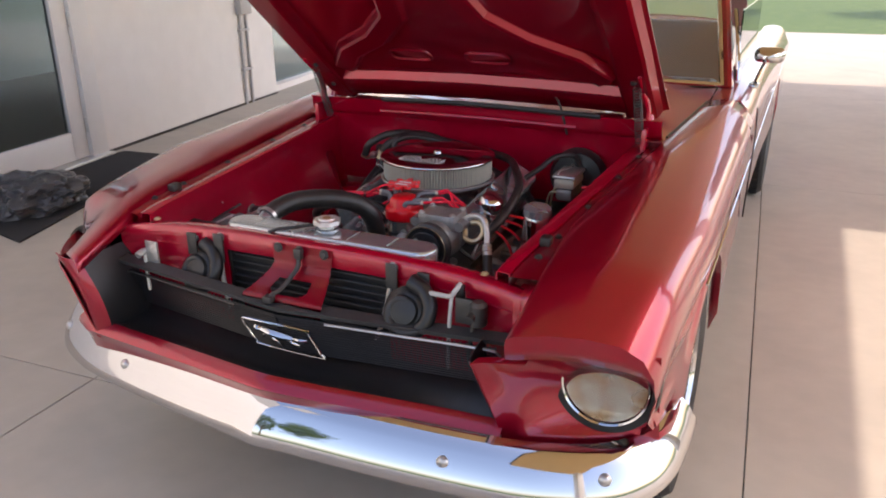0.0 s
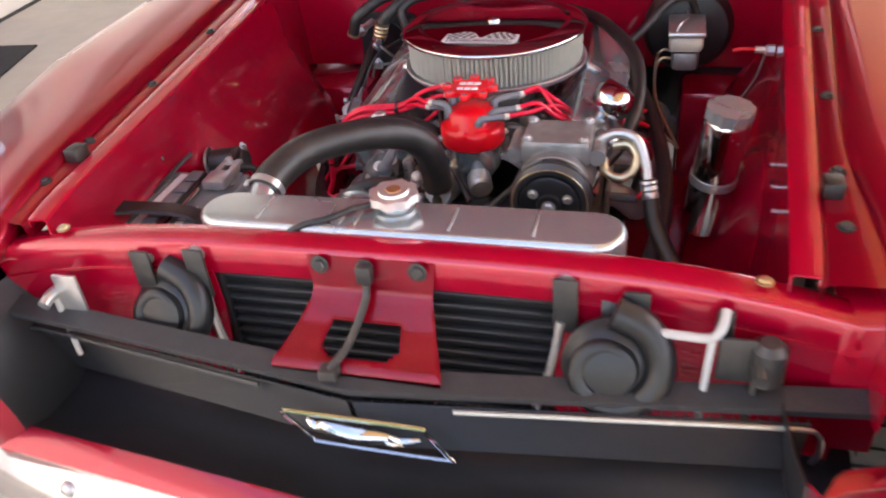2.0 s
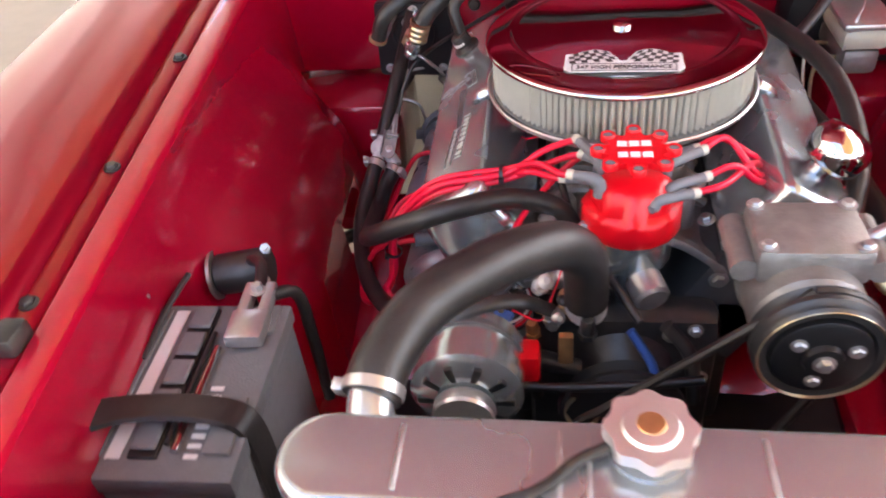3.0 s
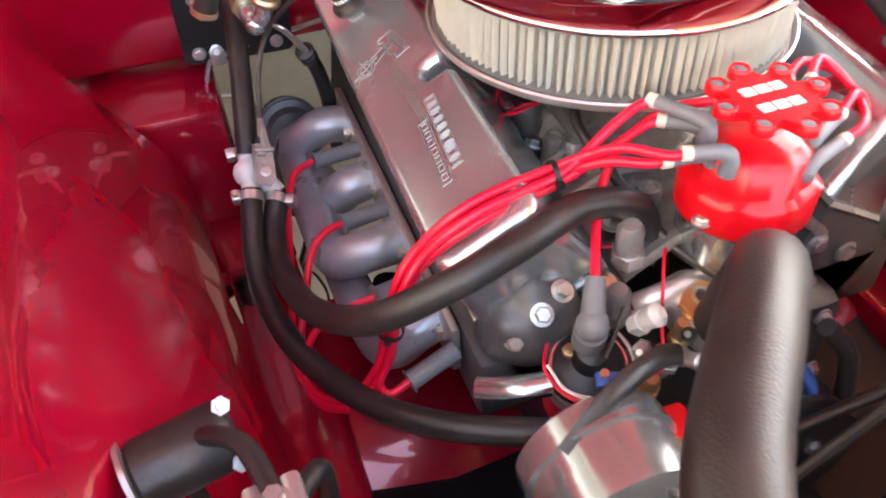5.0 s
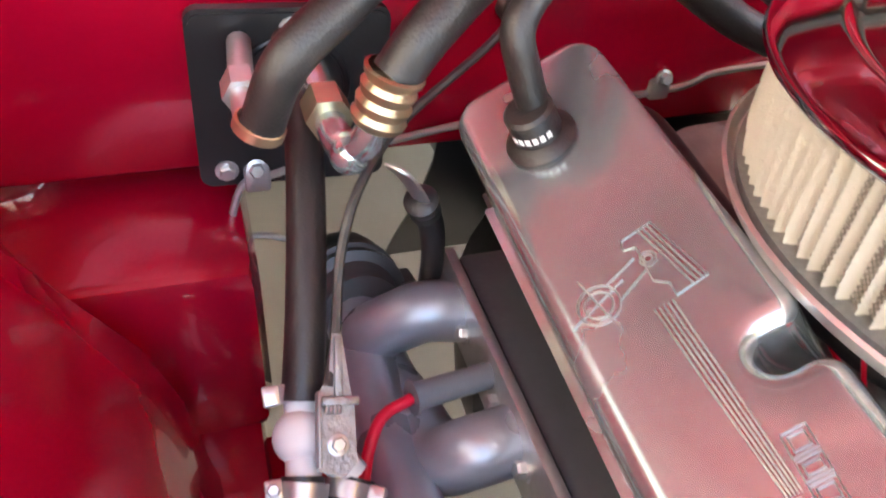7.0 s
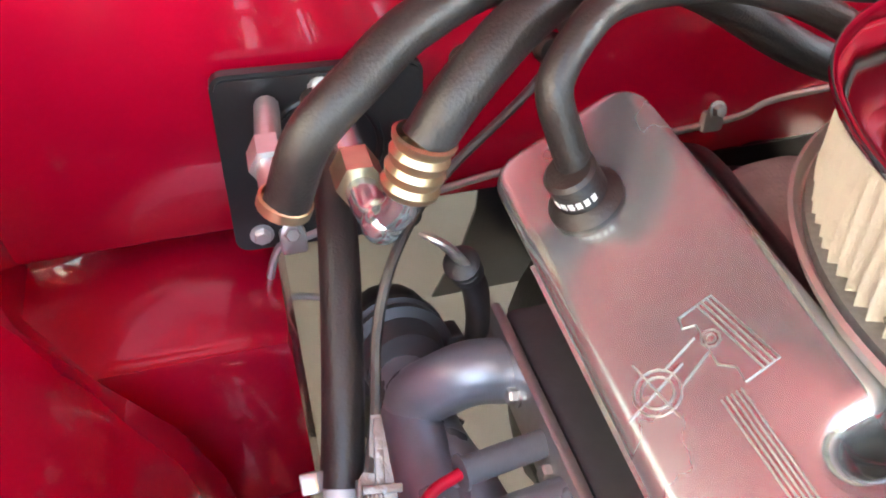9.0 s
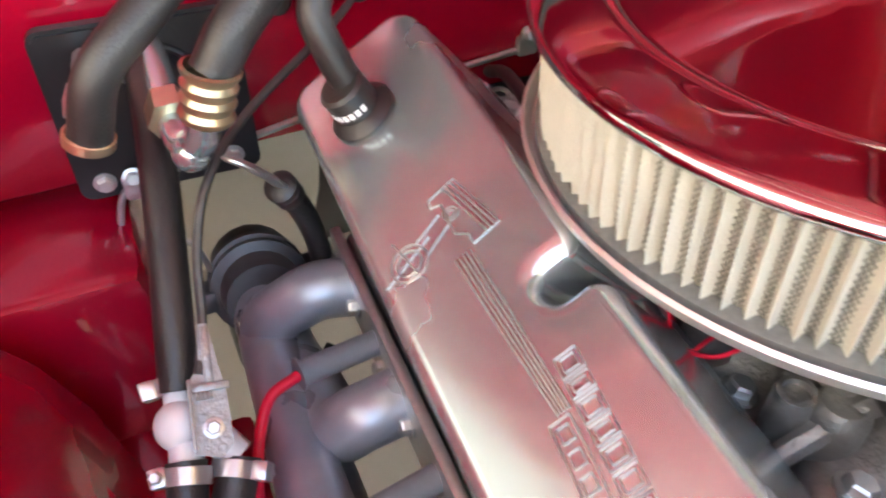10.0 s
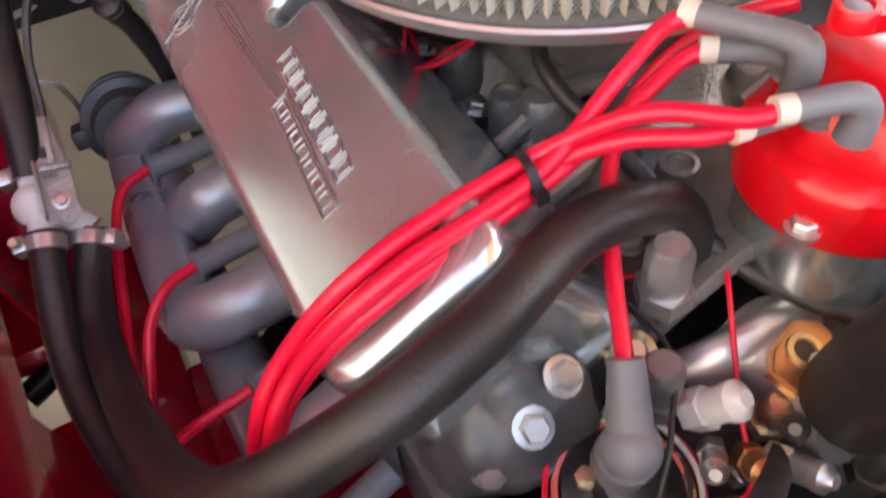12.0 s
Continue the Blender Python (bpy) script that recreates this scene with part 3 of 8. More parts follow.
def wheel(x, y, s):
    bm = bmesh.new()
    m = axis_m((x, y, 0.325), (s, 0, 0))
    prof = [(0.20, -0.09), (0.26, -0.105), (0.305, -0.10), (0.322, -0.08), (0.325, 0), (0.322, 0.08), (0.305, 0.10), (0.26, 0.105), (0.20, 0.09)]
    revolve(bm, prof, 48, m, cap=False)
    tyre = part("wheel", bm, TYRE, car, "black tyre on a bright wheel")
    bm = bmesh.new()
    revolve(bm, [(0.205, 0.088), (0.20, 0.095), (0.185, 0.07), (0.06, 0.05), (0.05, 0.07), (0.02, 0.075)], 40, m)
    part("rim", bm, CHROME, tyre, "chrome wheel rim")
    bm = bmesh.new()
    for k in range(40):
        a = 2 * math.pi * k / 40
        for off in (-0.055, 0.0, 0.055):
            mm = m @ Matrix.Rotation(a + off * 2, 4, "Z")
            box(bm, (0.318, -0.012, off - 0.02), (0.329, 0.012, off + 0.02), mm)
    part("tread", bm, TYRE, tyre)


def bumper():
    P = [(0, 0.052), (0.3, 0.075), (0.58, 0.11), (0.72, 0.15), (0.82, 0.205), (0.88, 0.275), (0.91, 0.36), (0.92, 0.47), (0.922, 0.56)]
    right = smooth_path([(x, y, 0) for x, y in P], 5)
    path = [Vector((-p.x, p.y, 0)) for p in right[:0:-1]] + right
    sec = [(-0.05, 0.402), (-0.006, 0.402), (0.004, 0.405), (0.009, 0.411), (0.009, 0.418), (0.006, 0.433), (-0.002, 0.452), (-0.013, 0.472), (-0.026, 0.492), (-0.039, 0.508), (-0.052, 0.516), (-0.068, 0.520)]
    rows = []
    for i, p in enumerate(path):
        t = (path[min(i + 1, len(path) - 1)] - path[max(i - 1, 0)]).normalized()
        nrm = Vector((t.y, -t.x, 0))
        tip = 0.006 * max(0, 1 - abs(p.x) / 0.04)
        taper = 1 - (0.25 if p.x > 0 else -0.1) * max(0, (abs(p.x) - 0.86) / 0.06)
        rows.append([p + nrm * o + Vector((0, -tip - 0.04 * p.x, 0.462 + (z - 0.462) * taper)) for o, z in sec])
    bm = bmesh.new()
    sheet(bm, rows, 0.003)
    bar = part("front_bumper", bm, CHROME, car, "bright chrome bumper bar", angle=25)
    for x, y in ((-0.467, 0.09), (0.467, 0.09), (0.793, 0.183), (-0.793, 0.183)):
        d = Vector((0.12 if x > 0 else -0.12, -1, 0)) if abs(x) < 0.6 else Vector((0.55 if x > 0 else -0.55, -1, 0))
        bm = bmesh.new()
        revolve(bm, [(0.0145, -0.006), (0.0145, 0.002), (0.011, 0.0065), (0.004, 0.009)], 18, axis_m((x, y + 0.018 - 0.04 * x, 0.468), d))
        part("bumper_bolt", bm, STEEL, bar, "round-headed steel bolt")


def nose():
    """Valance, grille, its pan and the emblem frame."""
    bm = bmesh.new()
    rows = []
    for i in range(41):
        x = -0.66 + 1.225 * i / 40
        a = abs(x)
        g = ease(x / 0.56)
        y = 0.07 + 0.06 * a + 0.16 * max(0, a - 0.55) ** 1.4 + 0.6 * max(0, a - 0.6) ** 1.2 - 0.04 * x + 0.085 * g
        rows.append([Vector((x, y + o, z - 0.035 * g)) for o, z in ((0.035, 0.565), (0.008, 0.556), (0, 0.545), (0.008, 0.53), (0.022 - 0.008 * g, 0.505), (0.03 - 0.012 * g, 0.44), (0.06 - 0.02 * g, 0.36))])
    sheet(bm, rows, 0.003)
    part("valance", bm, PAINT, car, angle=60)

    def gy(x):
        return 0.197 + 0.125 * abs(x) - 0.02 * x

    bm = bmesh.new()
    rows = []
    for i in range(33):
        x = -0.6 + 1.2 * i / 32
        a = abs(x)
        g = ease(x / 0.56)
        f = 0.105 + 0.06 * a + 0.16 * max(0, a - 0.55) ** 1.4 - 0.04 * x + 0.085 * g
        rows.append([Vector((x, f, 0.563 - 0.035 * g)), Vector((x, f + 0.03 - 0.02 * g, 0.553 - 0.015 * g)), Vector((x, gy(x) - 0.02, 0.556)), Vector((x, gy(x) + 0.02, 0.572)), Vector((x, gy(x) + 0.05, 0.575))])
    sheet(bm, rows, 0.002)
    part("grille_pan", bm, BLACK_PAINT, car, "black painted grille pan")
    bm = bmesh.new()
    for s in (-1, 1):
        r = 0.016 if s < 0 else 0.0
        rows = [[Vector((0, gy(0) - 0.022, 0.70)), Vector((0, gy(0) + 0.012, 0.706)), Vector((0, gy(0) + 0.014, 0.696)), Vector((0, gy(0) - 0.02, 0.690)), Vector((0, gy(0) - 0.022, 0.70))],
                [Vector((s * 0.61, gy(0.61) - 0.022, 0.70 + r)), Vector((s * 0.61, gy(0.61) + 0.012, 0.706 + r)), Vector((s * 0.61, gy(0.61) + 0.014, 0.696 + r)), Vector((s * 0.61, gy(0.61) - 0.02, 0.690 + r)), Vector((s * 0.61, gy(0.61) - 0.022, 0.70 + r))]]
        sheet(bm, rows)
    grille = part("grille", bm, GREY_BAR, car, "black slatted grille with a worn top bar")

    def on(x, z):
        return Vector((x, gy(x) - 0.012 - 0.22 * (z - 0.63), z))

    for k in range(15):
        z = 0.586 + 0.0068 * k
        bm = bmesh.new()
        for s in (-1, 1):
            tube(bm, [on(s * 0.004, z), on(s * 0.3, z), on(s * 0.53, z)], 0.0021, 6, 1)
        part("slat", bm, BLACK_PAINT, grille)
    bm = bmesh.new()
    for k in range(-40, 41):
        x = k * 0.0132
        tube(bm, [on(x, 0.583) + Vector((0, 0.004, 0)), on(x, 0.686) + Vector((0, 0.004, 0))], 0.0014, 4, 1)
    part("grille_mesh", bm, BLACK_PAINT, grille)
    # One moulding; a darker steel paints in the dim look of its left half.
    for s in (-1, 1):
        bm = bmesh.new()
        pts = [on(s * 0.13, 0.682), on(s * 0.3, 0.682), on(s * 0.50, 0.682), on(s * 0.538, 0.672), on(s * 0.546, 0.635), on(s * 0.542, 0.61)]
        tube(bm, [p + Vector((0, -0.008, 0)) for p in pts], 0.003, 8, 5)
        part("grille_moulding", bm, STEEL if s > 0 else DARK_STEEL, grille, "dull moulding round the grille, its dim half painted darker")
    # Emblem: a bright frame round a plain streamlined shape.
    def face(x, z):
        return Vector((0.014 + x, 0.172 - 0.25 * (z - 0.628), z))

    bm = bmesh.new()
    pts = [(-0.103, 0.665), (0.068, 0.664), (0.082, 0.655), (0.103, 0.603), (0.098, 0.591), (-0.07, 0.593), (-0.082, 0.602), (-0.106, 0.655), (-0.103, 0.665)]
    tube(bm, [face(x, z) for x, z in pts], 0.0032, 8, 3)
    part("emblem_frame", bm, CHROME, grille, "bright six-sided emblem frame")
    bm = bmesh.new()
    for a, b, r in (((-0.065, 0.645), (0.03, 0.632), 0.009), ((-0.075, 0.650), (-0.05, 0.643), 0.006), ((0.03, 0.633), (0.072, 0.636), 0.004), ((-0.04, 0.638), (-0.055, 0.618), 0.003), ((0.02, 0.63), (0.045, 0.615), 0.003), ((-0.03, 0.634), (-0.012, 0.61), 0.003)):
        p, q = face(*a), face(*b)
        tube(bm, [p, (p + q) / 2 + Vector((0, -0.006, 0.001)), q], lambda u, r=r: r * (0.55 + 0.9 * u * (1 - u) * 2), 8, 4, squash=0.7)
    part("emblem_badge", bm, CHROME, grille, "plain streamlined bright badge")


def support_panel():
    def top(x):
        return 0.817 - 0.022 * (abs(x) / 0.56) ** 4

    bm = bmesh.new()
    rows = []
    for i in range(37):
        x = -0.57 + 1.14 * i / 36
        a = abs(x)
        back = -0.03 * (a / 0.57) ** 3
        rows.append([Vector((x, 0.352 + back, top(x) - 0.012)), Vector((x, 0.350 + back, top(x) - 0.002)), Vector((x, 0.345 + back, top(x))), Vector((x, 0.305 + back, top(x) + 0.001)),
                     Vector((x, 0.300 + back, top(x) - 0.004)), Vector((x, 0.301 + back, top(x) - 0.03)), Vector((x, 0.304 + back, top(x) - 0.05))])
    sheet(bm, rows, 0.003)
    sup = part("radiator_support", bm, BRIGHT_BAY_PAINT, car, angle=50)
    for s in (-1, 1):
        bm = bmesh.new()
        rows = []
        for i in range(9):
            x = s * (0.235 + 0.335 * i / 8)
            back = -0.03 * (abs(x) / 0.57) ** 3
            rows.append([Vector((x, 0.303 + back, top(x) - 0.045)), Vector((x, 0.309 + back, 0.70)), Vector((x, 0.300 + back, 0.64)), Vector((x, 0.31, 0.46))])
        sheet(bm, rows, 0.003)
        part("support_side", bm, BRIGHT_BAY_PAINT, sup, angle=50)
        for x in (0.25, 0.333):
            bolt(sup, (s * x, 0.296, 0.80 if x < 0.3 else 0.789), (0, -1, 0.1), 0.009, 0.007, STEEL)
        bolt(sup, (s * 0.47, 0.31, 0.815), (0, 0, 1), 0.007, 0.005, BRASS)
        # Bracket straps that hold the condenser and horn.
        for x, y, z0, z1 in ((0.25, 0.284, 0.735, 0.812), (0.333, 0.280, 0.745, 0.805)):
            bm = bmesh.new()
            box(bm, (s * x - 0.015, y, z0), (s * x + 0.015, y + 0.006, z1), bevel=0.002)
            part("bracket", bm, DARK_STEEL, sup, "dark steel bracket")
        bm = bmesh.new()
        tube(bm, [(s * 0.245, 0.285, 0.75), (s * 0.235, 0.275, 0.69), (s * 0.215, 0.265, 0.62)], 0.006, 8, 4)
        part("brace_rod", bm, STEEL, sup, "thin steel brace rod")
    # Hood latch support: a flared stamping with an oblong slot.
    bm = bmesh.new()
    rows = []
    prof = [(0.298, 0.812, 0.086), (0.294, 0.79, 0.085), (0.292, 0.765, 0.082), (0.282, 0.752, 0.085), (0.255, 0.735, 0.094), (0.225, 0.722, 0.104), (0.20, 0.714, 0.112), (0.196, 0.708, 0.112), (0.196, 0.68, 0.108)]
    fine = []
    for (y0, z0, w0), (y1, z1, w1) in zip(prof, prof[1:]):
        n = max(1, round((Vector((y1 - y0, z1 - z0))).length / 0.006))
        fine += [(y0 + (y1 - y0) * k / n, z0 + (z1 - z0) * k / n, w0 + (w1 - w0) * k / n) for k in range(n)]
    fine.append(prof[-1])
    for y, z, w in fine:
        rows.append([Vector((w * (-1 + 2 * j / 32), y, z)) for j in range(33)])
    V = [[bm.verts.new(p) for p in row] for row in rows]
    for i in range(len(V) - 1):
        for j in range(32):
            c = (V[i][j].co + V[i + 1][j + 1].co) / 2
            if c.z < 0.76 and (max(0.0, abs(c.x) - 0.036) / 0.016) ** 2 + ((c.y - 0.238) / 0.025) ** 2 < 1:
                continue
            bm.faces.new((V[i][j], V[i][j + 1], V[i + 1][j + 1], V[i + 1][j]))
    bmesh.ops.solidify(bm, geom=bm.faces[:], thickness=0.003)
    lt = part("latch_support", bm, BRIGHT_BAY_PAINT, sup, angle=50)
    for x in (-0.066, -0.004, 0.066):
        bolt(sup, (x, 0.2905, 0.803), (0, -1, 0.1), 0.009, 0.007, DARK_STEEL)
    bm = bmesh.new()
    tube(bm, [(-0.004, 0.285, 0.80), (-0.003, 0.276, 0.765), (-0.012, 0.225, 0.733), (-0.024, 0.195, 0.722), (-0.028, 0.185, 0.715)], 0.0055, 8, 5)
    box(bm, (-0.013, 0.276, 0.785), (0.008, 0.29, 0.812), bevel=0.003)
    box(bm, (-0.04, 0.178, 0.706), (-0.016, 0.20, 0.722), bevel=0.003)
    part("latch_rod", bm, DARK_STEEL, sup, "dark hood latch rod")
    # Latch striker and bulb socket at the passenger side.
    for s in (-1, 1):
        bm = bmesh.new()
        tube(bm, [(s * 0.47, 0.27, 0.74), (s * 0.47, 0.245, 0.745), (s * 0.47, 0.225, 0.74)], 0.009, 10, 3)
        tube(bm, [(s * 0.47, 0.25, 0.74), (s * 0.465, 0.245, 0.69), (s * 0.46, 0.24, 0.64)], 0.005, 8, 3)
        box(bm, (s * 0.445 - 0.02, 0.25, 0.715), (s * 0.445 + 0.02, 0.256, 0.775), bevel=0.002)
        part("grille_bracket", bm, STEEL if s < 0 else DARK_STEEL, sup, "small steel grille bracket")


def bay():
    """Aprons, rails, firewall and cowl."""
    for s in (-1, 1):
        bm = bmesh.new()
        rows = []
        for i in range(31):
            y = 0.31 + (1.43 - 0.31) * i / 30
            g = 0.533 + 0.09 * (y - 0.36)
            a = 0.50 + 0.075 * (y - 0.36)
            z = fender_top(y)
            t = max(0.0, min(1.0, (y - 0.66) / 0.16)) * max(0.0, min(1.0, (1.34 - y) / 0.10))
            t = t * t * (3 - 2 * t)
            rows.append([Vector((s * x, y, zz)) for x, zz in ((g, z - 0.03), (g, z - 0.018), (a + 0.004, z - 0.016), (a - 0.002, z - 0.020), (a - 0.001, z - 0.035), (a - 0.002, 0.79),
                                                               (a - 0.004 - 0.03 * t, 0.74), (a - 0.006 - 0.065 * t, 0.68), (a - 0.01 - 0.098 * t, 0.62), (a - 0.012 - 0.115 * t, 0.56), (a - 0.015 - 0.122 * t, 0.48), (a - 0.03 - 0.12 * t, 0.40))])
        V = [[bm.verts.new(p) for p in row] for row in rows]
        for i in range(len(V) - 1):
            for j in range(len(V[0]) - 1):
                if not (s < 0 and i in (19, 20, 21, 22) and j == 9):
                    bm.faces.new((V[i][j], V[i][j + 1], V[i + 1][j + 1], V[i + 1][j]))
        bmesh.ops.recalc_face_normals(bm, faces=bm.faces)
        bmesh.ops.solidify(bm, geom=bm.faces[:], thickness=0.003)
        ap = part("inner_apron", bm, BRIGHT_BAY_PAINT, car, angle=45)
        for y in (0.62, 0.86, 1.10):
            bolt(ap, (s * (0.503 + 0.075 * (y - 0.36)), y, 0.765), (-s, 0, 0), 0.006, 0.006, STEEL)
        bm = bmesh.new()
        box(bm, (min(s * 0.33, s * 0.42), 0.25, 0.34), (max(s * 0.33, s * 0.42), 1.30, 0.43), bevel=0.012)
        part("frame_rail", bm, BRIGHT_BAY_PAINT, car)
        bm = bmesh.new()
        inner = 0.374 if s < 0 else 0.388
        box(bm, (min(s * inner, s * 0.60), 1.29, 0.44 if s < 0 else 0.36), (max(s * inner, s * 0.60), 1.54, 0.632), bevel=0.02)
        if s < 0:
            box(bm, (-0.485, 1.18, 0.42), (-0.385, 1.36, 0.455), bevel=0.01)
        part("torque_box", bm, BRIGHT_BAY_PAINT, car)
    bm = bmesh.new()
    box(bm, (-0.42, 0.42, 0.30), (0.42, 0.56, 0.39), bevel=0.012)
    part("crossmember", bm, BLACK_PAINT, car)
    # Engine crossmember between the rails, with a motor mount each side.
    bm = bmesh.new()
    rows = []
    for i in range(13):
        x = -0.47 + 0.94 * i / 12
        drop = -0.05 * max(0.0, 1 - (x / 0.22) ** 2)
        rows.append([Vector((x, y, z + drop)) for y, z in ((0.82, 0.36), (0.86, 0.41), (0.98, 0.425), (1.08, 0.425), (1.115, 0.42), (1.125, 0.40), (1.125, 0.34))])
    sheet(bm, rows, 0.004)
    part("engine_crossmember", bm, BRIGHT_BAY_PAINT, car, angle=50)
    for s in (-1, 1):
        bm = bmesh.new()
        revolve(bm, [(0.030, 0.0), (0.030, 0.012), (0.022, 0.018), (0.022, 0.062), (0.027, 0.068), (0.027, 0.08)], 24, axis_m((s * 0.262, 1.035, 0.42), (-s * 0.35, 0, 1)))
        part("motor_mount", bm, BLACK_PAINT, car, "black motor mount")
    bm = bmesh.new()
    box(bm, (-0.348, 1.255, 0.322), (-0.316, 1.285, 0.342), bevel=0.003)
    tube(bm, [(-0.332, 1.27, 0.33), (-0.30, 1.30, 0.38), (-0.24, 1.34, 0.44)], 0.005, 8, 4)
    part("shift_linkage", bm, BLACK_PAINT, car, "black shift linkage")
    bm = bmesh.new()
    tube(bm, [(-0.328, 1.262, 0.338), (-0.312, 1.245, 0.35), (-0.300, 1.205, 0.34), (-0.310, 1.165, 0.33), (-0.325, 1.14, 0.33)], 0.0022, 8, 5)
    part("linkage_cable", bm, BLACK_PAINT, car, "thin black cable")
    # Firewall, with a step under the cowl.
    bm = bmesh.new()
    rows = []
    for i in range(25):
        x = -0.66 + 1.32 * i / 24
        b = 0.012 * math.sin(i * 0.9)
        rows.append([Vector((x, y + b * k, z)) for y, z, k in ((1.345, 0.972, 0), (1.352, 0.965, 0), (1.356, 0.93, 0), (1.37, 0.915, 0), (1.385, 0.905, 0.3), (1.393, 0.85, 0.4), (1.40, 0.78, 0.5), (1.405, 0.72, 0.4), (1.41, 0.655, 0.2), (1.416, 0.648, 0))])
    sheet(bm, rows, 0.003)
    fw = part("firewall", bm, BRIGHT_BAY_PAINT, car, angle=50)
    # Black sheet added to darken the gap under the firewall.
    bm = bmesh.new()
    rows = [[Vector((x, y, z)) for y, z in ((1.414, 0.665), (1.425, 0.62), (1.47, 0.54), (1.53, 0.46), (1.60, 0.36))] for x in [-0.203 + 0.086 * i for i in range(10)]]
    sheet(bm, rows, 0.003)
    part("dark_backing", bm, BLACK_PAINT, fw, "black sheet added to darken the gap below")
    bm = bmesh.new()
    tube(bm, [(-0.345, 1.337, 0.978), (0.0, 1.335, 0.984), (0.46, 1.347, 0.972)], 0.009, 8, 6)
    part("cowl_seal", bm, RUBBER, fw, "black rubber cowl seal")
    bm = bmesh.new()
    tube(bm, [(-0.36, 1.345, 0.932), (0.0, 1.345, 0.936), (0.38, 1.35, 0.93)], 0.006, 8, 6)
    part("cowl_lip", bm, BRIGHT_BAY_PAINT, fw)
    # Cowl top with its row of vent slots, their shade put in as black blocks.
    bm = bmesh.new()
    rows = []
    for i in range(33):
        u = -1 + i / 16
        row = []
        for y, h in ((1.348, 0.970), (1.42, 0.972), (1.50, 0.955), (1.60, 0.956), (1.75, 0.958), (1.90, 0.960), (2.02, 0.964), (2.12, 0.972), (2.22, 0.985)):
            x = u * (fender_edge(min(y, 1.95)) + 0.006)
            h += 0.02 * (1 - u * u) if y > 1.45 else 0.0
            k = max(0.0, min(1.0, (abs(x) - 0.50) / 0.13))
            k = k * k * (3 - 2 * k)
            row.append(Vector((x, y, h * (1 - k) + (fender_top(y) - 0.001) * k)))
        rows.append(row)
    sheet(bm, rows, 0.003)
    cowl = part("cowl_top", bm, PAINT, car, angle=50)
    bm = bmesh.new()
    for i in range(70):
        x = -0.56 + 1.12 * i / 69
        c = 0.02 * (1 - (x / 0.7) ** 2)
        box(bm, (x - 0.0045, 1.86, 0.960 + c), (x + 0.0045, 1.97, 0.9665 + c))
    part("vent_slots", bm, BLACK_PAINT, cowl, "row of black blocks for the shade in the vent slots")
    bm = bmesh.new()
    for i in range(71):
        x = -0.568 + 1.136 * i / 70
        c = 0.02 * (1 - (x / 0.7) ** 2)
        box(bm, (x - 0.0032, 1.855, 0.962 + c), (x + 0.0032, 1.975, 0.970 + c))
    part("vent_ribs", bm, PAINT, cowl)


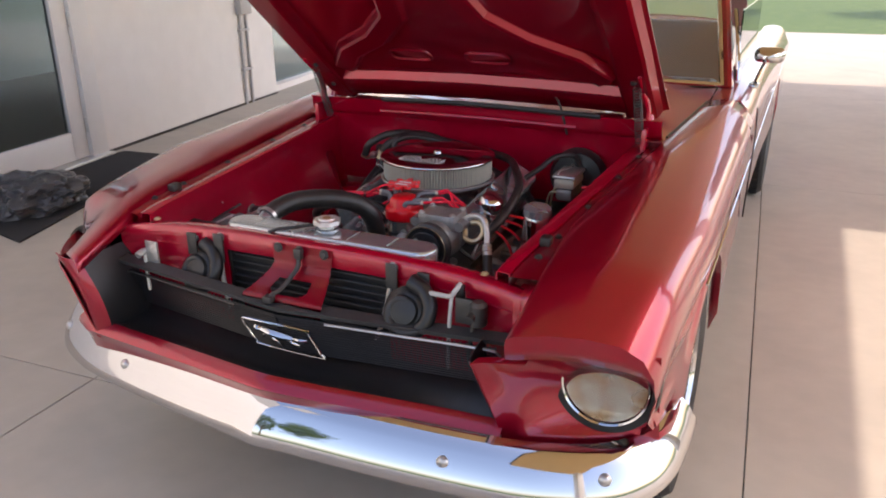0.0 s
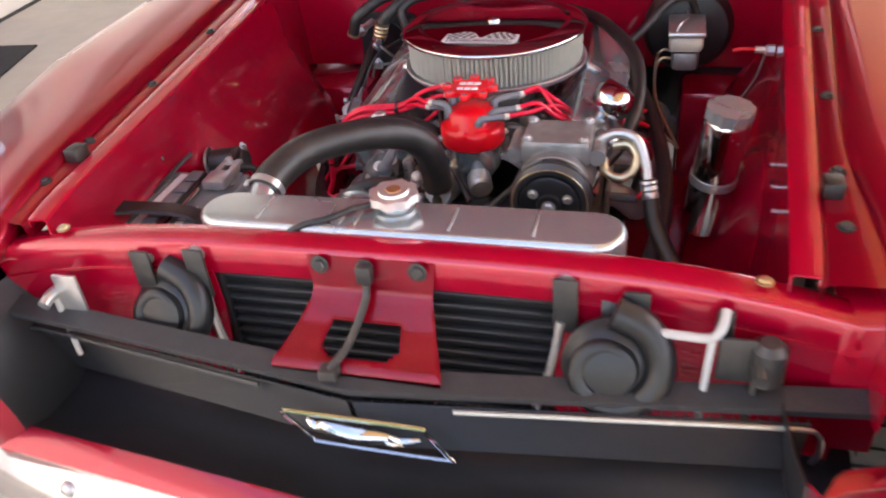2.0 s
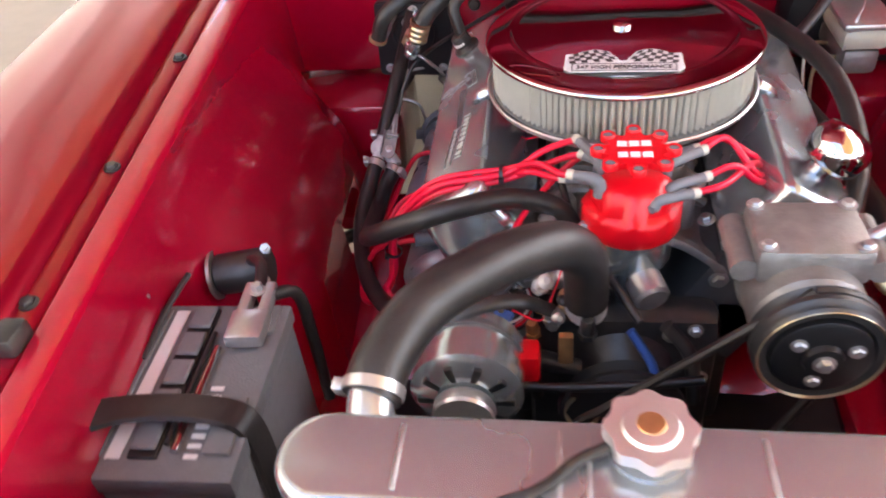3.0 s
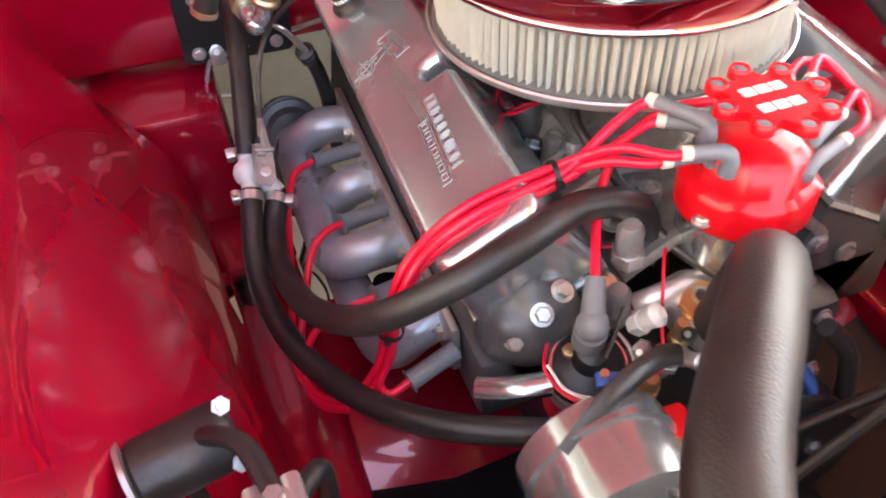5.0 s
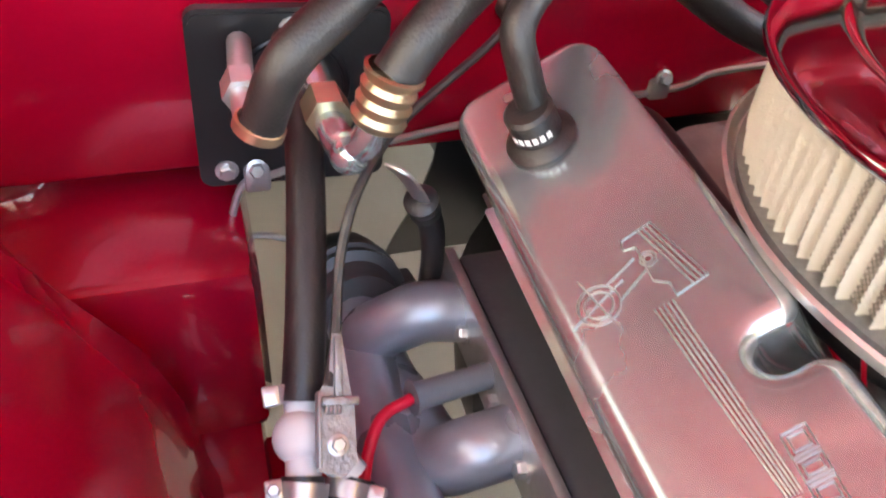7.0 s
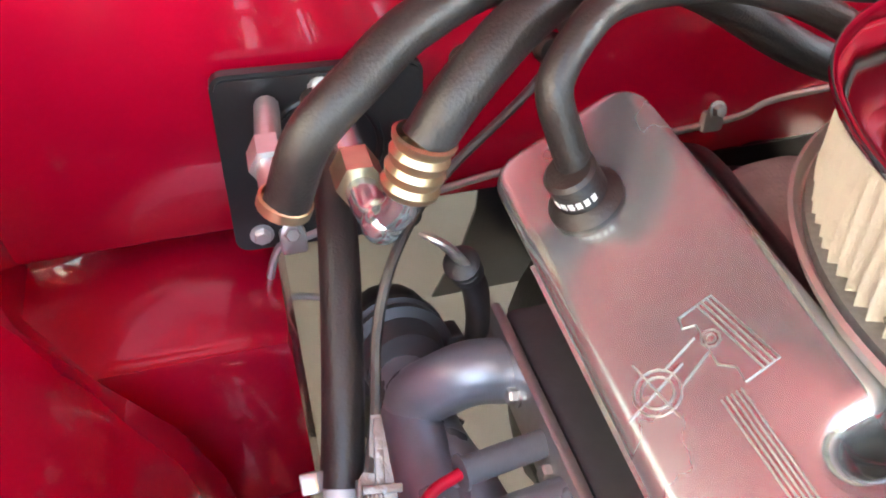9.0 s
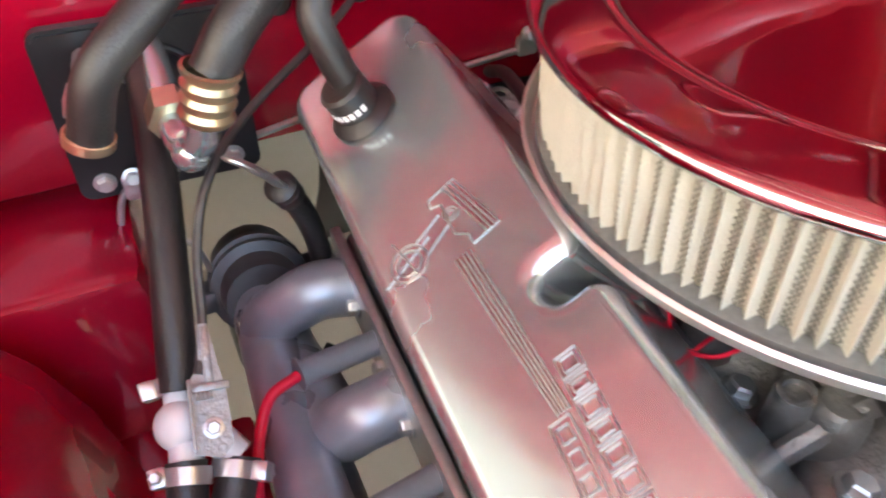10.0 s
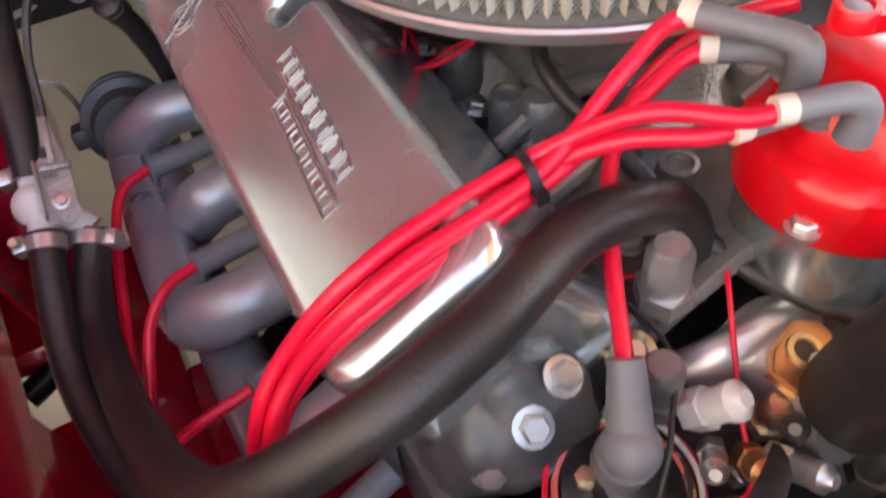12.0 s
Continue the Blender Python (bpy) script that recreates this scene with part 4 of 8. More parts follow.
def hood():
    A = radians(37)
    ca, sa = math.cos(A), math.sin(A)
    o = Vector((0, 1.50, 0.985))

    def at(x, v, h=0.0):
        return o + Vector((x, -v * ca + h * sa, v * sa + h * ca))

    bm = bmesh.new()
    rows = []
    for i in range(21):
        u = -1 + i / 10
        w = lambda v: 0.655 - 0.03 * v / 1.25
        rows.append([at(u * w(v), v, 0.03 - 0.03 * u * u - 0.05 * max(0, v - 1.0)) for v in (0, 0.06, 0.3, 0.6, 0.9, 1.1, 1.2, 1.25)])
    sheet(bm, rows, 0.003)
    hd = part("hood", bm, PAINT, car, "raised red hood", angle=50)

    def rib(pts, wide, deep, name="hood_rib"):
        """A stamped rib of trapezoid section along points on the underside."""
        bm = bmesh.new()
        path = [Vector((x, v)) for x, v in pts]
        rows = []
        for i, p in enumerate(path):
            t = (path[min(i + 1, len(path) - 1)] - path[max(i - 1, 0)]).normalized()
            n = Vector((-t.y, t.x))
            row = []
            for k, h in ((-0.5, -0.012), (-0.42, -0.016), (-0.33, -deep), (-0.26, -deep - 0.005), (0.26, -deep - 0.005), (0.33, -deep), (0.42, -0.016), (0.5, -0.012)):
                q = p + n * k * wide
                row.append(at(q.x, q.y, h))
            rows.append(row)
        sheet(bm, rows, 0.002)
        part(name, bm, PAINT, hd, angle=25)

    bm = bmesh.new()
    rows = [[at(-0.63 + 1.26 * i / 16, v, -0.010 + 0.006 * math.sin(i * 1.3 + v * 5)) for v in (0.02, 0.3, 0.6, 0.9, 1.2)] for i in range(17)]
    sheet(bm, rows, 0.002)
    part("hood_inner", bm, PAINT, hd, angle=50)
    for s in (-1, 1):
        rib([(s * 0.575, 0.02), (s * 0.572, 0.4), (s * 0.562, 0.8), (s * 0.55, 1.23)], 0.15, 0.045, "side_rail")
        rib([(s * 0.48, 0.22), (s * 0.40, 0.33), (s * 0.26, 0.42), (s * 0.14, 0.55), (s * 0.08, 0.8), (s * 0.06, 1.13)], 0.11, 0.035)
    rib([(-0.56, 0.09), (-0.3, 0.11), (0, 0.12), (0.3, 0.11), (0.56, 0.09)], 0.17, 0.042, "rear_rail")
    rib([(-0.56, 1.15), (0, 1.17), (0.56, 1.15)], 0.15, 0.04, "front_rail")
    for x in (-0.18, 0.10):
        bm = bmesh.new()
        pts = round_rect(0.15, 0.06, 0.026, 4)
        tube(bm, [at(x + a, 0.30 + b, -0.016) for a, b in pts] + [at(x + pts[0][0], 0.30 + pts[0][1], -0.016)], 0.006, 8, 1)
        part("stamped_recess", bm, PAINT, hd)
    # Hinges with their springs.
    for s in (-1, 1):
        bm = bmesh.new()
        P = [at(s * 0.60, 0.30, -0.05), at(s * 0.605, 0.08, -0.04)]
        tube(bm, [P[0], P[1], Vector((s * 0.61, 1.42, 0.96))], 0.011, 8, 3, squash=0.4)
        tube(bm, [at(s * 0.60, 0.20, -0.05), Vector((s * 0.612, 1.36, 1.0)), Vector((s * 0.612, 1.36, 0.90))], 0.010, 8, 3, squash=0.4)
        box(bm, (s * 0.612 - 0.008, 1.30, 0.85), (s * 0.612 + 0.008, 1.45, 0.95), bevel=0.003)
        h = part("hood_hinge", bm, BRIGHT_BAY_PAINT, car)
        bm = bmesh.new()
        c0, c1 = at(s * 0.585, 0.24, -0.06), Vector((s * 0.59, 1.36, 0.90))
        ax = (c1 - c0)
        e1 = ax.orthogonal().normalized() * 0.013
        e2 = ax.normalized().cross(e1)
        tube(bm, [c0 + ax * (k / 150) + e1 * math.cos(k * 0.8) + e2 * math.sin(k * 0.8) for k in range(151)], 0.002, 5, 1)
        part("spring", bm, DARK_STEEL, h, "dark coil spring")
        for v in (0.12, 0.26):
            bolt(h, at(s * 0.575, v, -0.053), at(0, 0, -1) - at(0, 0, 0), 0.008, 0.007, DARK_STEEL)
    bm = bmesh.new()
    tube(bm, [at(0.22, 0.06, -0.03), (0.30, 1.37, 1.02), (0.335, 1.35, 0.96), (0.345, 1.37, 0.90)], 0.004, 8, 6)
    part("washer_hose", bm, RUBBER, hd, "thin black washer hose")


def cabin():
    """Doors, pillars, glass and seats behind the cowl."""
    for s in (-1, 1):
        bm = bmesh.new()
        rows = []
        for y in (1.955, 2.03, 2.12, 2.25, 2.4, 2.6, 3.0, 3.4, 3.65, 3.76, 3.8, 3.9, 4.0, 4.15, 4.3, 4.4, 4.5, 4.54, 4.7, 5.0, 5.3):
            hump = 0.018 * max(0.0, min(1.0, (y - 3.2) / 0.6))
            d = y - 4.15
            arch = 0.33 + math.sqrt(max(0, 0.39 ** 2 - d * d)) if abs(d) < 0.39 else 0
            low = max(0.27, arch)
            k = max(0.0, 1 - (y - 1.955) / 0.4)
            k = k * k * (3 - 2 * k)
            top = [(0.735, 0.962 - 0.022 * k), (0.80, 0.972 - 0.019 * k), (0.845, 0.962 - 0.012 * k), (0.878, 0.93 - 0.016 * k), (0.897, 0.885 - 0.012 * k), (0.905 + hump, 0.83), (0.893 + hump, 0.77),
                   (0.889 + hump, max(0.69, low + 0.05)), (0.899 + hump, max(0.52, low + 0.025)), (0.885 + hump if arch else 0.86, low), (0.86 + hump if arch else 0.84, low + 0.004)]
            rows.append([Vector((s * x, y, z)) for x, z in top])
        sheet(bm, rows, 0.004)
        body = part("side_body", bm, PAINT, car, angle=50)
        bm = bmesh.new()
        tube(bm, [(s * 0.906, 1.962, 0.93), (s * 0.912, 1.962, 0.8), (s * 0.906, 1.962, 0.5)], 0.003, 6, 3)
        part("door_gap", bm, BLACK_PAINT, body, "dark door shut line")
        bm = bmesh.new()
        tube(bm, [(s * 0.908, 0.62 + 0.3 * k, 0.742) for k in range(16)], 0.0035, 6, 1)
        part("side_moulding", bm, CHROME, car, "thin bright side moulding")
        wheel(s * 0.805, 4.15, s)
        # Pillar with its bright trim.
        bm = bmesh.new()
        tube(bm, [(s * 0.775, 2.20, 0.95), (s * 0.72, 2.5, 1.14), (s * 0.655, 2.85, 1.33)], 0.022, 8, 4)
        pil = part("windshield_pillar", bm, PAINT, car)
        bm = bmesh.new()
        tube(bm, [(s * 0.752, 2.18, 0.965), (s * 0.695, 2.48, 1.15), (s * 0.63, 2.83, 1.335)], 0.011, 8, 4)
        part("pillar_trim", bm, CHROME, pil, "bright windshield trim")
        bm = bmesh.new()
        tube(bm, [(s * 0.80, 2.30, 0.975), (s * 0.78, 2.36, 1.12), (s * 0.74, 2.55, 1.24)], 0.009, 8, 4)
        part("vent_window_frame", bm, CHROME, pil, "bright vent window frame")
    bm = bmesh.new()
    tube(bm, [(-0.752, 2.18, 0.972), (-0.4, 2.12, 0.985), (0, 2.10, 0.99), (0.4, 2.12, 0.985), (0.752, 2.18, 0.972)], 0.010, 8, 5)
    part("windshield_trim", bm, CHROME, car, "bright trim under the windshield")
    bm = bmesh.new()
    rows = [[Vector((x * (1 - 0.17 * k), 2.10 + 0.08 * (x / 0.75) ** 2 + 0.63 * k, 0.985 - 0.014 * (x / 0.75) ** 2 + 0.355 * k)) for k in (0, 0.33, 0.66, 1)] for x in [-0.745 + 0.149 * i for i in range(11)]]
    sheet(bm, rows, 0.005)
    ws = part("windshield", bm, GLASS, car, "curved clear windshield")
    ws.visible_shadow = False
    bm = bmesh.new()
    rows = [[Vector((x, y, z - 0.05 * (x / 0.66) ** 2)) for y, z in ((2.75, 1.36), (3.0, 1.39), (3.5, 1.40), (4.0, 1.37))] for x in [-0.66 + 0.132 * i for i in range(11)]]
    sheet(bm, rows, 0.02)
    part("roof", bm, PAINT, car, angle=50)
    bm = bmesh.new()
    rows = [[Vector((x, y, z - 0.05 * (x / 0.66) ** 2)) for y, z in ((4.72, 1.07), (5.0, 1.01), (5.3, 0.96))] for x in [-0.66 + 0.132 * i for i in range(11)]]
    sheet(bm, rows, 0.01)
    part("rear_deck", bm, PAINT, car, angle=50)
    for s in (-1, 1):
        bm = bmesh.new()
        rows = [[Vector((s * (0.66 - k), y, z - 0.05)) for k in (0.0, 0.06, 0.12)] for y, z in ((4.0, 1.372), (4.35, 1.23), (4.72, 1.072))]
        sheet(bm, rows, 0.02)
        part("rear_pillar", bm, PAINT, car)
    bm = bmesh.new()
    rows = [[Vector((x, y, z - 0.05 * (x / 0.66) ** 2)) for y, z in ((4.0, 1.362), (4.35, 1.225), (4.72, 1.065))] for x in [-0.55 + 0.11 * i for i in range(11)]]
    sheet(bm, rows, 0.004)
    part("rear_window", bm, GLASS, car, "curved clear rear window").visible_shadow = False
    bm = bmesh.new()
    box(bm, (-0.74, 2.2, 0.25), (0.74, 5.2, 0.30))
    box(bm, (-0.74, 2.15, 0.30), (0.74, 2.2, 0.93))
    part("cabin_floor", bm, BLACK_PAINT, car)
    bm = bmesh.new()
    box(bm, (-0.72, 2.2, 0.78), (0.72, 2.42, 0.965), bevel=0.03)
    part("dashboard", bm, BLACK_PAINT, car, "black padded dashboard")
    for s in (-1, 1):
        bm = bmesh.new()
        box(bm, (s * 0.36 - 0.27, 3.0, 0.35), (s * 0.36 + 0.27, 3.5, 0.60), bevel=0.05)
        box(bm, (s * 0.36 - 0.27, 0, 0), (s * 0.36 + 0.27, 0.16, 0.62), Matrix.Translation((0, 3.42, 0.52)) @ Matrix.Rotation(radians(-12), 4, "X"), bevel=0.06)
        part("front_seat", bm, SEAT_VINYL, car, "parchment vinyl bucket seat")
    bm = bmesh.new()
    box(bm, (-0.62, 4.1, 0.4), (0.62, 4.3, 1.05), bevel=0.05)
    part("rear_seat", bm, SEAT_VINYL, car, "parchment vinyl rear seat")
    # Door mirror.
    bm = bmesh.new()
    m = axis_m((0.905, 2.42, 1.07), (0.15, 1, 0.02))
    rows = []
    for w, h, z in ((0.02, 0.012, -0.075), (0.07, 0.034, -0.066), (0.106, 0.052, -0.035), (0.12, 0.062, 0.0), (0.122, 0.064, 0.012), (0.112, 0.056, 0.016)):
        o = round_rect(w, h, min(w, h) * 0.42, 4)
        rows.append([m @ Vector((x, y, z)) for x, y in o + o[:1]])
    sheet(bm, rows)
    tube(bm, [(0.90, 2.41, 1.06), (0.885, 2.37, 1.02), (0.868, 2.33, 0.968)], 0.013, 10, 4, squash=0.6)
    box(bm, (0.845, 2.28, 0.95), (0.885, 2.38, 0.966), bevel=0.005)
    part("door_mirror", bm, CHROME, car, "chrome door mirror on a short stalk")
    bm = bmesh.new()
    box(bm, (0.78, 2.4, 0.97), (0.786, 3.6, 1.25), Matrix.Translation((0, 0, 0)))
    part("side_window", bm, DARK_GLASS, car, "side window glass")


for side in (-1, 1):
    fender(side)
bumper()
nose()
support_panel()
bay()
hood()
cabin()


# ---- cooling pack ----
def radiator():
    rad = thing("radiator", (0.015, 0.38, 0.42), "brushed aluminium radiator behind the red support", "radiator")
    bm = bmesh.new()
    out = round_rect(0.60, 0.088, 0.042, 6)
    m = Matrix.Translation((0.015, 0.388, 0))
    loop = [Vector(p) for p in out]
    rings = [[m @ Vector((p.x, p.y, z)) for p in loop] for z in (0.745, 0.78, 0.813)]
    for k in range(1, 7):
        a = radians(15 * k)
        rings.append([m @ Vector((p.x, p.y, 0.813 + 0.010 * math.sin(a))) for p in inset(loop, 0.010 * (1 - math.cos(a)))])
    loft(bm, rings)
    part("top_tank", bm, BRUSHED, rad)
    for x in (-0.185, -0.062, -0.04, 0.09, 0.20):
        bm = bmesh.new()
        box(bm, (x - 0.0016, 0.358, 0.80), (x + 0.0016, 0.418, 0.8243), bevel=0.0006, seg=1)
        part("weld_seam", bm, STEEL, rad)
    bm = bmesh.new()
    box(bm, (-0.27, 0.36, 0.44), (0.30, 0.416, 0.745))
    part("core", bm, DARK_STEEL, rad, "dark finned core")
    bm = bmesh.new()
    prism(bm, out, 0.39, 0.45, m)
    part("bottom_tank", bm, BRUSHED, rad)
    cap = Vector((0.004, 0.405, 0))
    bm = bmesh.new()
    revolve(bm, [(0.030, 0.82), (0.030, 0.826), (0.022, 0.828), (0.021, 0.838), (0.027, 0.839)], 32, Matrix.Translation(cap))
    neck = part("filler_neck", bm, BRUSHED, rad)
    bm = bmesh.new()
    lobes = [(0.033 + 0.0022 * math.cos(8 * a), a) for a in [2 * math.pi * k / 48 for k in range(48)]]
    prism(bm, [(r * math.cos(a), r * math.sin(a)) for r, a in lobes], 0.838, 0.850, Matrix.Translation(cap))
    revolve(bm, [(0.022, 0.850), (0.020, 0.853), (0.012, 0.8535)], 24, Matrix.Translation(cap))
    part("pressure_cap", bm, SATIN, neck, "satin aluminium pressure cap")
    bm = bmesh.new()
    revolve(bm, [(0.011, 0.8535), (0.010, 0.8545)], 20, Matrix.Translation(cap))
    part("cap_badge", bm, COPPER, neck, "small orange round badge")
    bm = bmesh.new()
    tube(bm, [(-0.024, 0.40, 0.832), (-0.05, 0.385, 0.831), (-0.075, 0.362, 0.829), (-0.11, 0.348, 0.824), (-0.14, 0.34, 0.81)], 0.0045, 8, 6)
    part("overflow_hose", bm, RUBBER, rad, "thin black overflow hose")
    bm = bmesh.new()
    tube(bm, [(-0.215, 0.41, 0.79), (-0.22, 0.44, 0.805), (-0.222, 0.475, 0.818)], 0.021, 16, 4)
    part("inlet_neck", bm, BRUSHED, rad)
    # Condenser ahead of it.
    con = thing("condenser", (0, 0.325, 0.45), "black air conditioning condenser with flat horizontal tubes", "condenser")
    bm = bmesh.new()
    box(bm, (-0.24, 0.326, 0.45), (0.24, 0.338, 0.785))
    part("fin_pack", bm, BLACK_PAINT, con)
    for k in range(16):
        z = 0.47 + 0.02 * k
        bm = bmesh.new()
        box(bm, (-0.235, 0.316, z), (0.235, 0.326, z + 0.005), bevel=0.0015, seg=1)
        part("tube", bm, GREY_BAR, con)
    for s in (-1, 1):
        bm = bmesh.new()
        box(bm, (s * 0.241 - 0.008, 0.312, 0.45), (s * 0.241 + 0.008, 0.34, 0.785), bevel=0.003)
        part("end_channel", bm, BLACK_PAINT, con)


def clamp(parent, p, d, r, mat=None, name="hose_clamp", screw=None):
    bm = bmesh.new()
    m = axis_m(p, d)
    revolve(bm, [(r, -0.0055), (r + 0.0014, -0.0052), (r + 0.0014, 0.0052), (r, 0.0055)], 24, m, cap=False)
    q = m @ Vector((r + 0.004, 0, 0)) if screw is None else Vector(p) + (Vector(screw) - Vector(d).normalized() * Vector(screw).dot(Vector(d).normalized())).normalized() * (r + 0.004)
    t = (q - Vector(p)).normalized()
    mm = axis_m(q, t.cross(Vector(d)), 0)
    box(bm, (-0.005, -0.006, -0.009), (0.005, 0.006, 0.009), mm, bevel=0.0015)
    revolve(bm, [(0.0042, 0.008), (0.0042, 0.016), (0.003, 0.017)], 6, mm)
    part(name, bm, mat or STEEL, parent, "steel worm-drive clamp")


def hose(name, pts, r, label, mat=None, n=10, category="hose", group=""):
    bm = bmesh.new()
    tube(bm, pts, r, 16, n)
    return single(name, bm, mat or RUBBER, label, category, group)


# ---- engine ----
EX = 0.018
engine = thing("engine", (EX, 1.0, 0.35), "small V8 engine with polished valve covers and grey headers", "engine")


def cover_frame(s):
    """Frame on top of a valve cover: x across towards the middle, y to the rear, z out of the face."""
    c, q = math.cos(radians(30)), math.sin(radians(30))
    x0 = -0.200 if s < 0 else 2 * EX + 0.200
    return Matrix(((-s * c, 0, s * q, x0), (0, 1, 0, 0), (q, 0.085, c, 0.783 - 0.085 * 1.08), (0, 0, 0, 1)))


def valve_cover(s):
    m = cover_frame(s)
    y0, y1, yn = 0.805, 1.268, 1.022

    def outline(u0, u1, ya, yb, rc, cut):
        """Rounded plan of the cover; cut 0 to 1 opens a rounded scoop in its inner side."""
        R, rm, ue = 0.0085, 0.012, 0.0135
        side = [Vector((u1, ya + rc + (yn - R - rm - ya - rc) * k / 20)) for k in range(20)]
        side += [Vector((u1 - rm + rm * math.cos(radians(9 * k)), yn - R - rm + rm * math.sin(radians(9 * k)))) for k in range(11)]
        side += [Vector((ue + R + R * math.cos(radians(270 - 9 * k)), yn + R * math.sin(radians(270 - 9 * k)))) for k in range(21)]
        side += [Vector((u1 - rm + rm * math.cos(radians(-90 + 9 * k)), yn + R + rm + rm * math.sin(radians(-90 + 9 * k)))) for k in range(11)]
        side += [Vector((u1, yn + R + rm + (yb - rc - yn - R - rm) * k / 20)) for k in range(1, 21)]
        out = [Vector((u1 - (u1 - p.x) * cut, p.y)) for p in side]
        for cx, cy, a0 in ((u1 - rc, yb - rc, 0), (u0 + rc, yb - rc, 90)):
            out += [Vector((cx + rc * math.cos(radians(a0 + 10 * k)), cy + rc * math.sin(radians(a0 + 10 * k)))) for k in range(1, 10)]
        out += [Vector((u0, yb - rc - (yb - ya - 2 * rc) * k / 24)) for k in range(1, 25)]
        for cx, cy, a0 in ((u0 + rc, ya + rc, 180), (u1 - rc, ya + rc, 270)):
            out += [Vector((cx + rc * math.cos(radians(a0 + 10 * k)), cy + rc * math.sin(radians(a0 + 10 * k)))) for k in range(1, 10)]
        return out[:-1]

    high = outline(-0.0575, 0.0430, y0 + 0.003, y1 - 0.003, 0.020, 1.0)
    r = 0.011
    rings = []
    for t in (0, 0.08, 0.2, 0.3, 0.4, 0.5, 0.6, 0.7, 0.8, 0.9, 1):
        deep = (1 - t) * (0.104 - r)
        cut = max(0.0, 1 - (deep / 0.062) ** 1.5)
        a = outline(-0.065, 0.058, y0 - 0.002, y1 + 0.002, 0.016, cut)
        b = outline(-0.0575, 0.0430, y0 + 0.003, y1 - 0.003, 0.020, cut)
        rings.append([m @ Vector((p.x + (q.x - p.x) * t, p.y + (q.y - p.y) * t, -0.104 + (0.104 - r) * t)) for p, q in zip(a, b)])
    for k in range(1, 8):
        a = radians(90 * k / 7)
        rings.append([m @ Vector((p.x, p.y, -r + r * math.sin(a))) for p in inset(high, r * (1 - math.cos(a)))])
    bm = bmesh.new()
    loft(bm, rings)
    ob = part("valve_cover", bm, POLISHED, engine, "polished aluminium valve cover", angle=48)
    bm = bmesh.new()
    prism(bm, [(-0.071, y0 - 0.006), (0.057, y0 - 0.006), (0.057, y1 + 0.006), (-0.071, y1 + 0.006)], -0.109, -0.103, m)
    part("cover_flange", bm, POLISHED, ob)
    bm = bmesh.new()
    prism(bm, [(-0.070, y0 - 0.004), (0.056, y0 - 0.004), (0.056, y1 + 0.004), (-0.070, y1 + 0.004)], -0.113, -0.109, m)
    part("gasket", bm, RUBBER, ob, "black cover gasket")
    if s < 0:
        # Engraved drawing and two rows of plain blocks.
        bm = bmesh.new()

        def line(*p):
            tube(bm, [m @ Vector((u, y, 0.0004)) for u, y in p], 0.0005, 6, 1)

        def engrave(name, *lines):
            nonlocal bm
            bm = bmesh.new()
            for p in lines:
                line(*p)
            part(name, bm, ENGRAVED, ob, "fine engraved line")

        def ring(x, y, r, step):
            return [(x + r * math.cos(radians(a)), y + r * math.sin(radians(a))) for a in range(0, 361, step)]

        for r in (0.0105, 0.0072):
            engrave("engraved_ring", ring(-0.0335, 1.081, r, 20))
        for p in (((-0.050, 1.076), (-0.018, 1.087)), ((-0.030, 1.065), (-0.037, 1.098)), ((-0.026, 1.0885), (-0.008, 1.0945)), ((-0.024, 1.0775), (-0.006, 1.0855))):
            engrave("engraved_stroke", p)
        engrave("engraved_outline", ((-0.0091, 1.1068), (0.0079, 1.1085), (0.0162, 1.0673), (-0.0005, 1.0655), (0.0, 1.073), (-0.006, 1.0785), (-0.0045, 1.0995), (-0.0105, 1.1015), (-0.0091, 1.1068)))
        for k in range(3):
            engrave("engraved_stroke", ((0.0055 - 0.0025 * k, 1.1082 - 0.0003 * k), (0.0138 - 0.0025 * k, 1.0670 - 0.0002 * k)))
        for r in (0.0042, 0.0022):
            engrave("engraved_ring", ring(-0.0025, 1.0905, r, 45))
        for k in range(5):
            engrave("engraved_stripe", ((-0.0125 + 0.0023 * k, 1.064), (-0.0105 + 0.0021 * k, 1.02), (-0.0075 + 0.0015 * k, 0.968)))
        # Two rows of plain blocks, the second in a box.
        slant = lambda u, y: (u - 0.075 * (0.985 - y), y)
        y = 0.989
        for wide in (1.0, 0.8, 1.0, 0.85, 0.95, 1.0, 0.4, 1.05, 0.9):
            w = 0.0098 * wide
            bm = bmesh.new()
            for g in (0.0, 0.0019):
                line(*[slant(u, v) for u, v in ((0.0025 + g, y - w + g), (0.0135 - g, y - w + g), (0.0135 - g, y - g), (0.0025 + g, y - g), (0.0025 + g, y - w + g))])
            part("letter_block", bm, ENGRAVED, ob)
            y -= w + 0.0018
        bm = bmesh.new()
        line(*[slant(u, v) for u, v in ((-0.0115, 0.966), (-0.0015, 0.966), (-0.0015, 0.886), (-0.0115, 0.886), (-0.0115, 0.966))])
        part("letter_box", bm, ENGRAVED, ob)
        for k in range(7):
            bm = bmesh.new()
            y = 0.963 - 0.0109 * k
            line(*[slant(u, v) for u, v in ((-0.0095, y - 0.0066), (-0.0038, y - 0.0066), (-0.0038, y), (-0.0095, y), (-0.0095, y - 0.0066))])
            part("letter_block", bm, ENGRAVED, ob)
    return ob, m


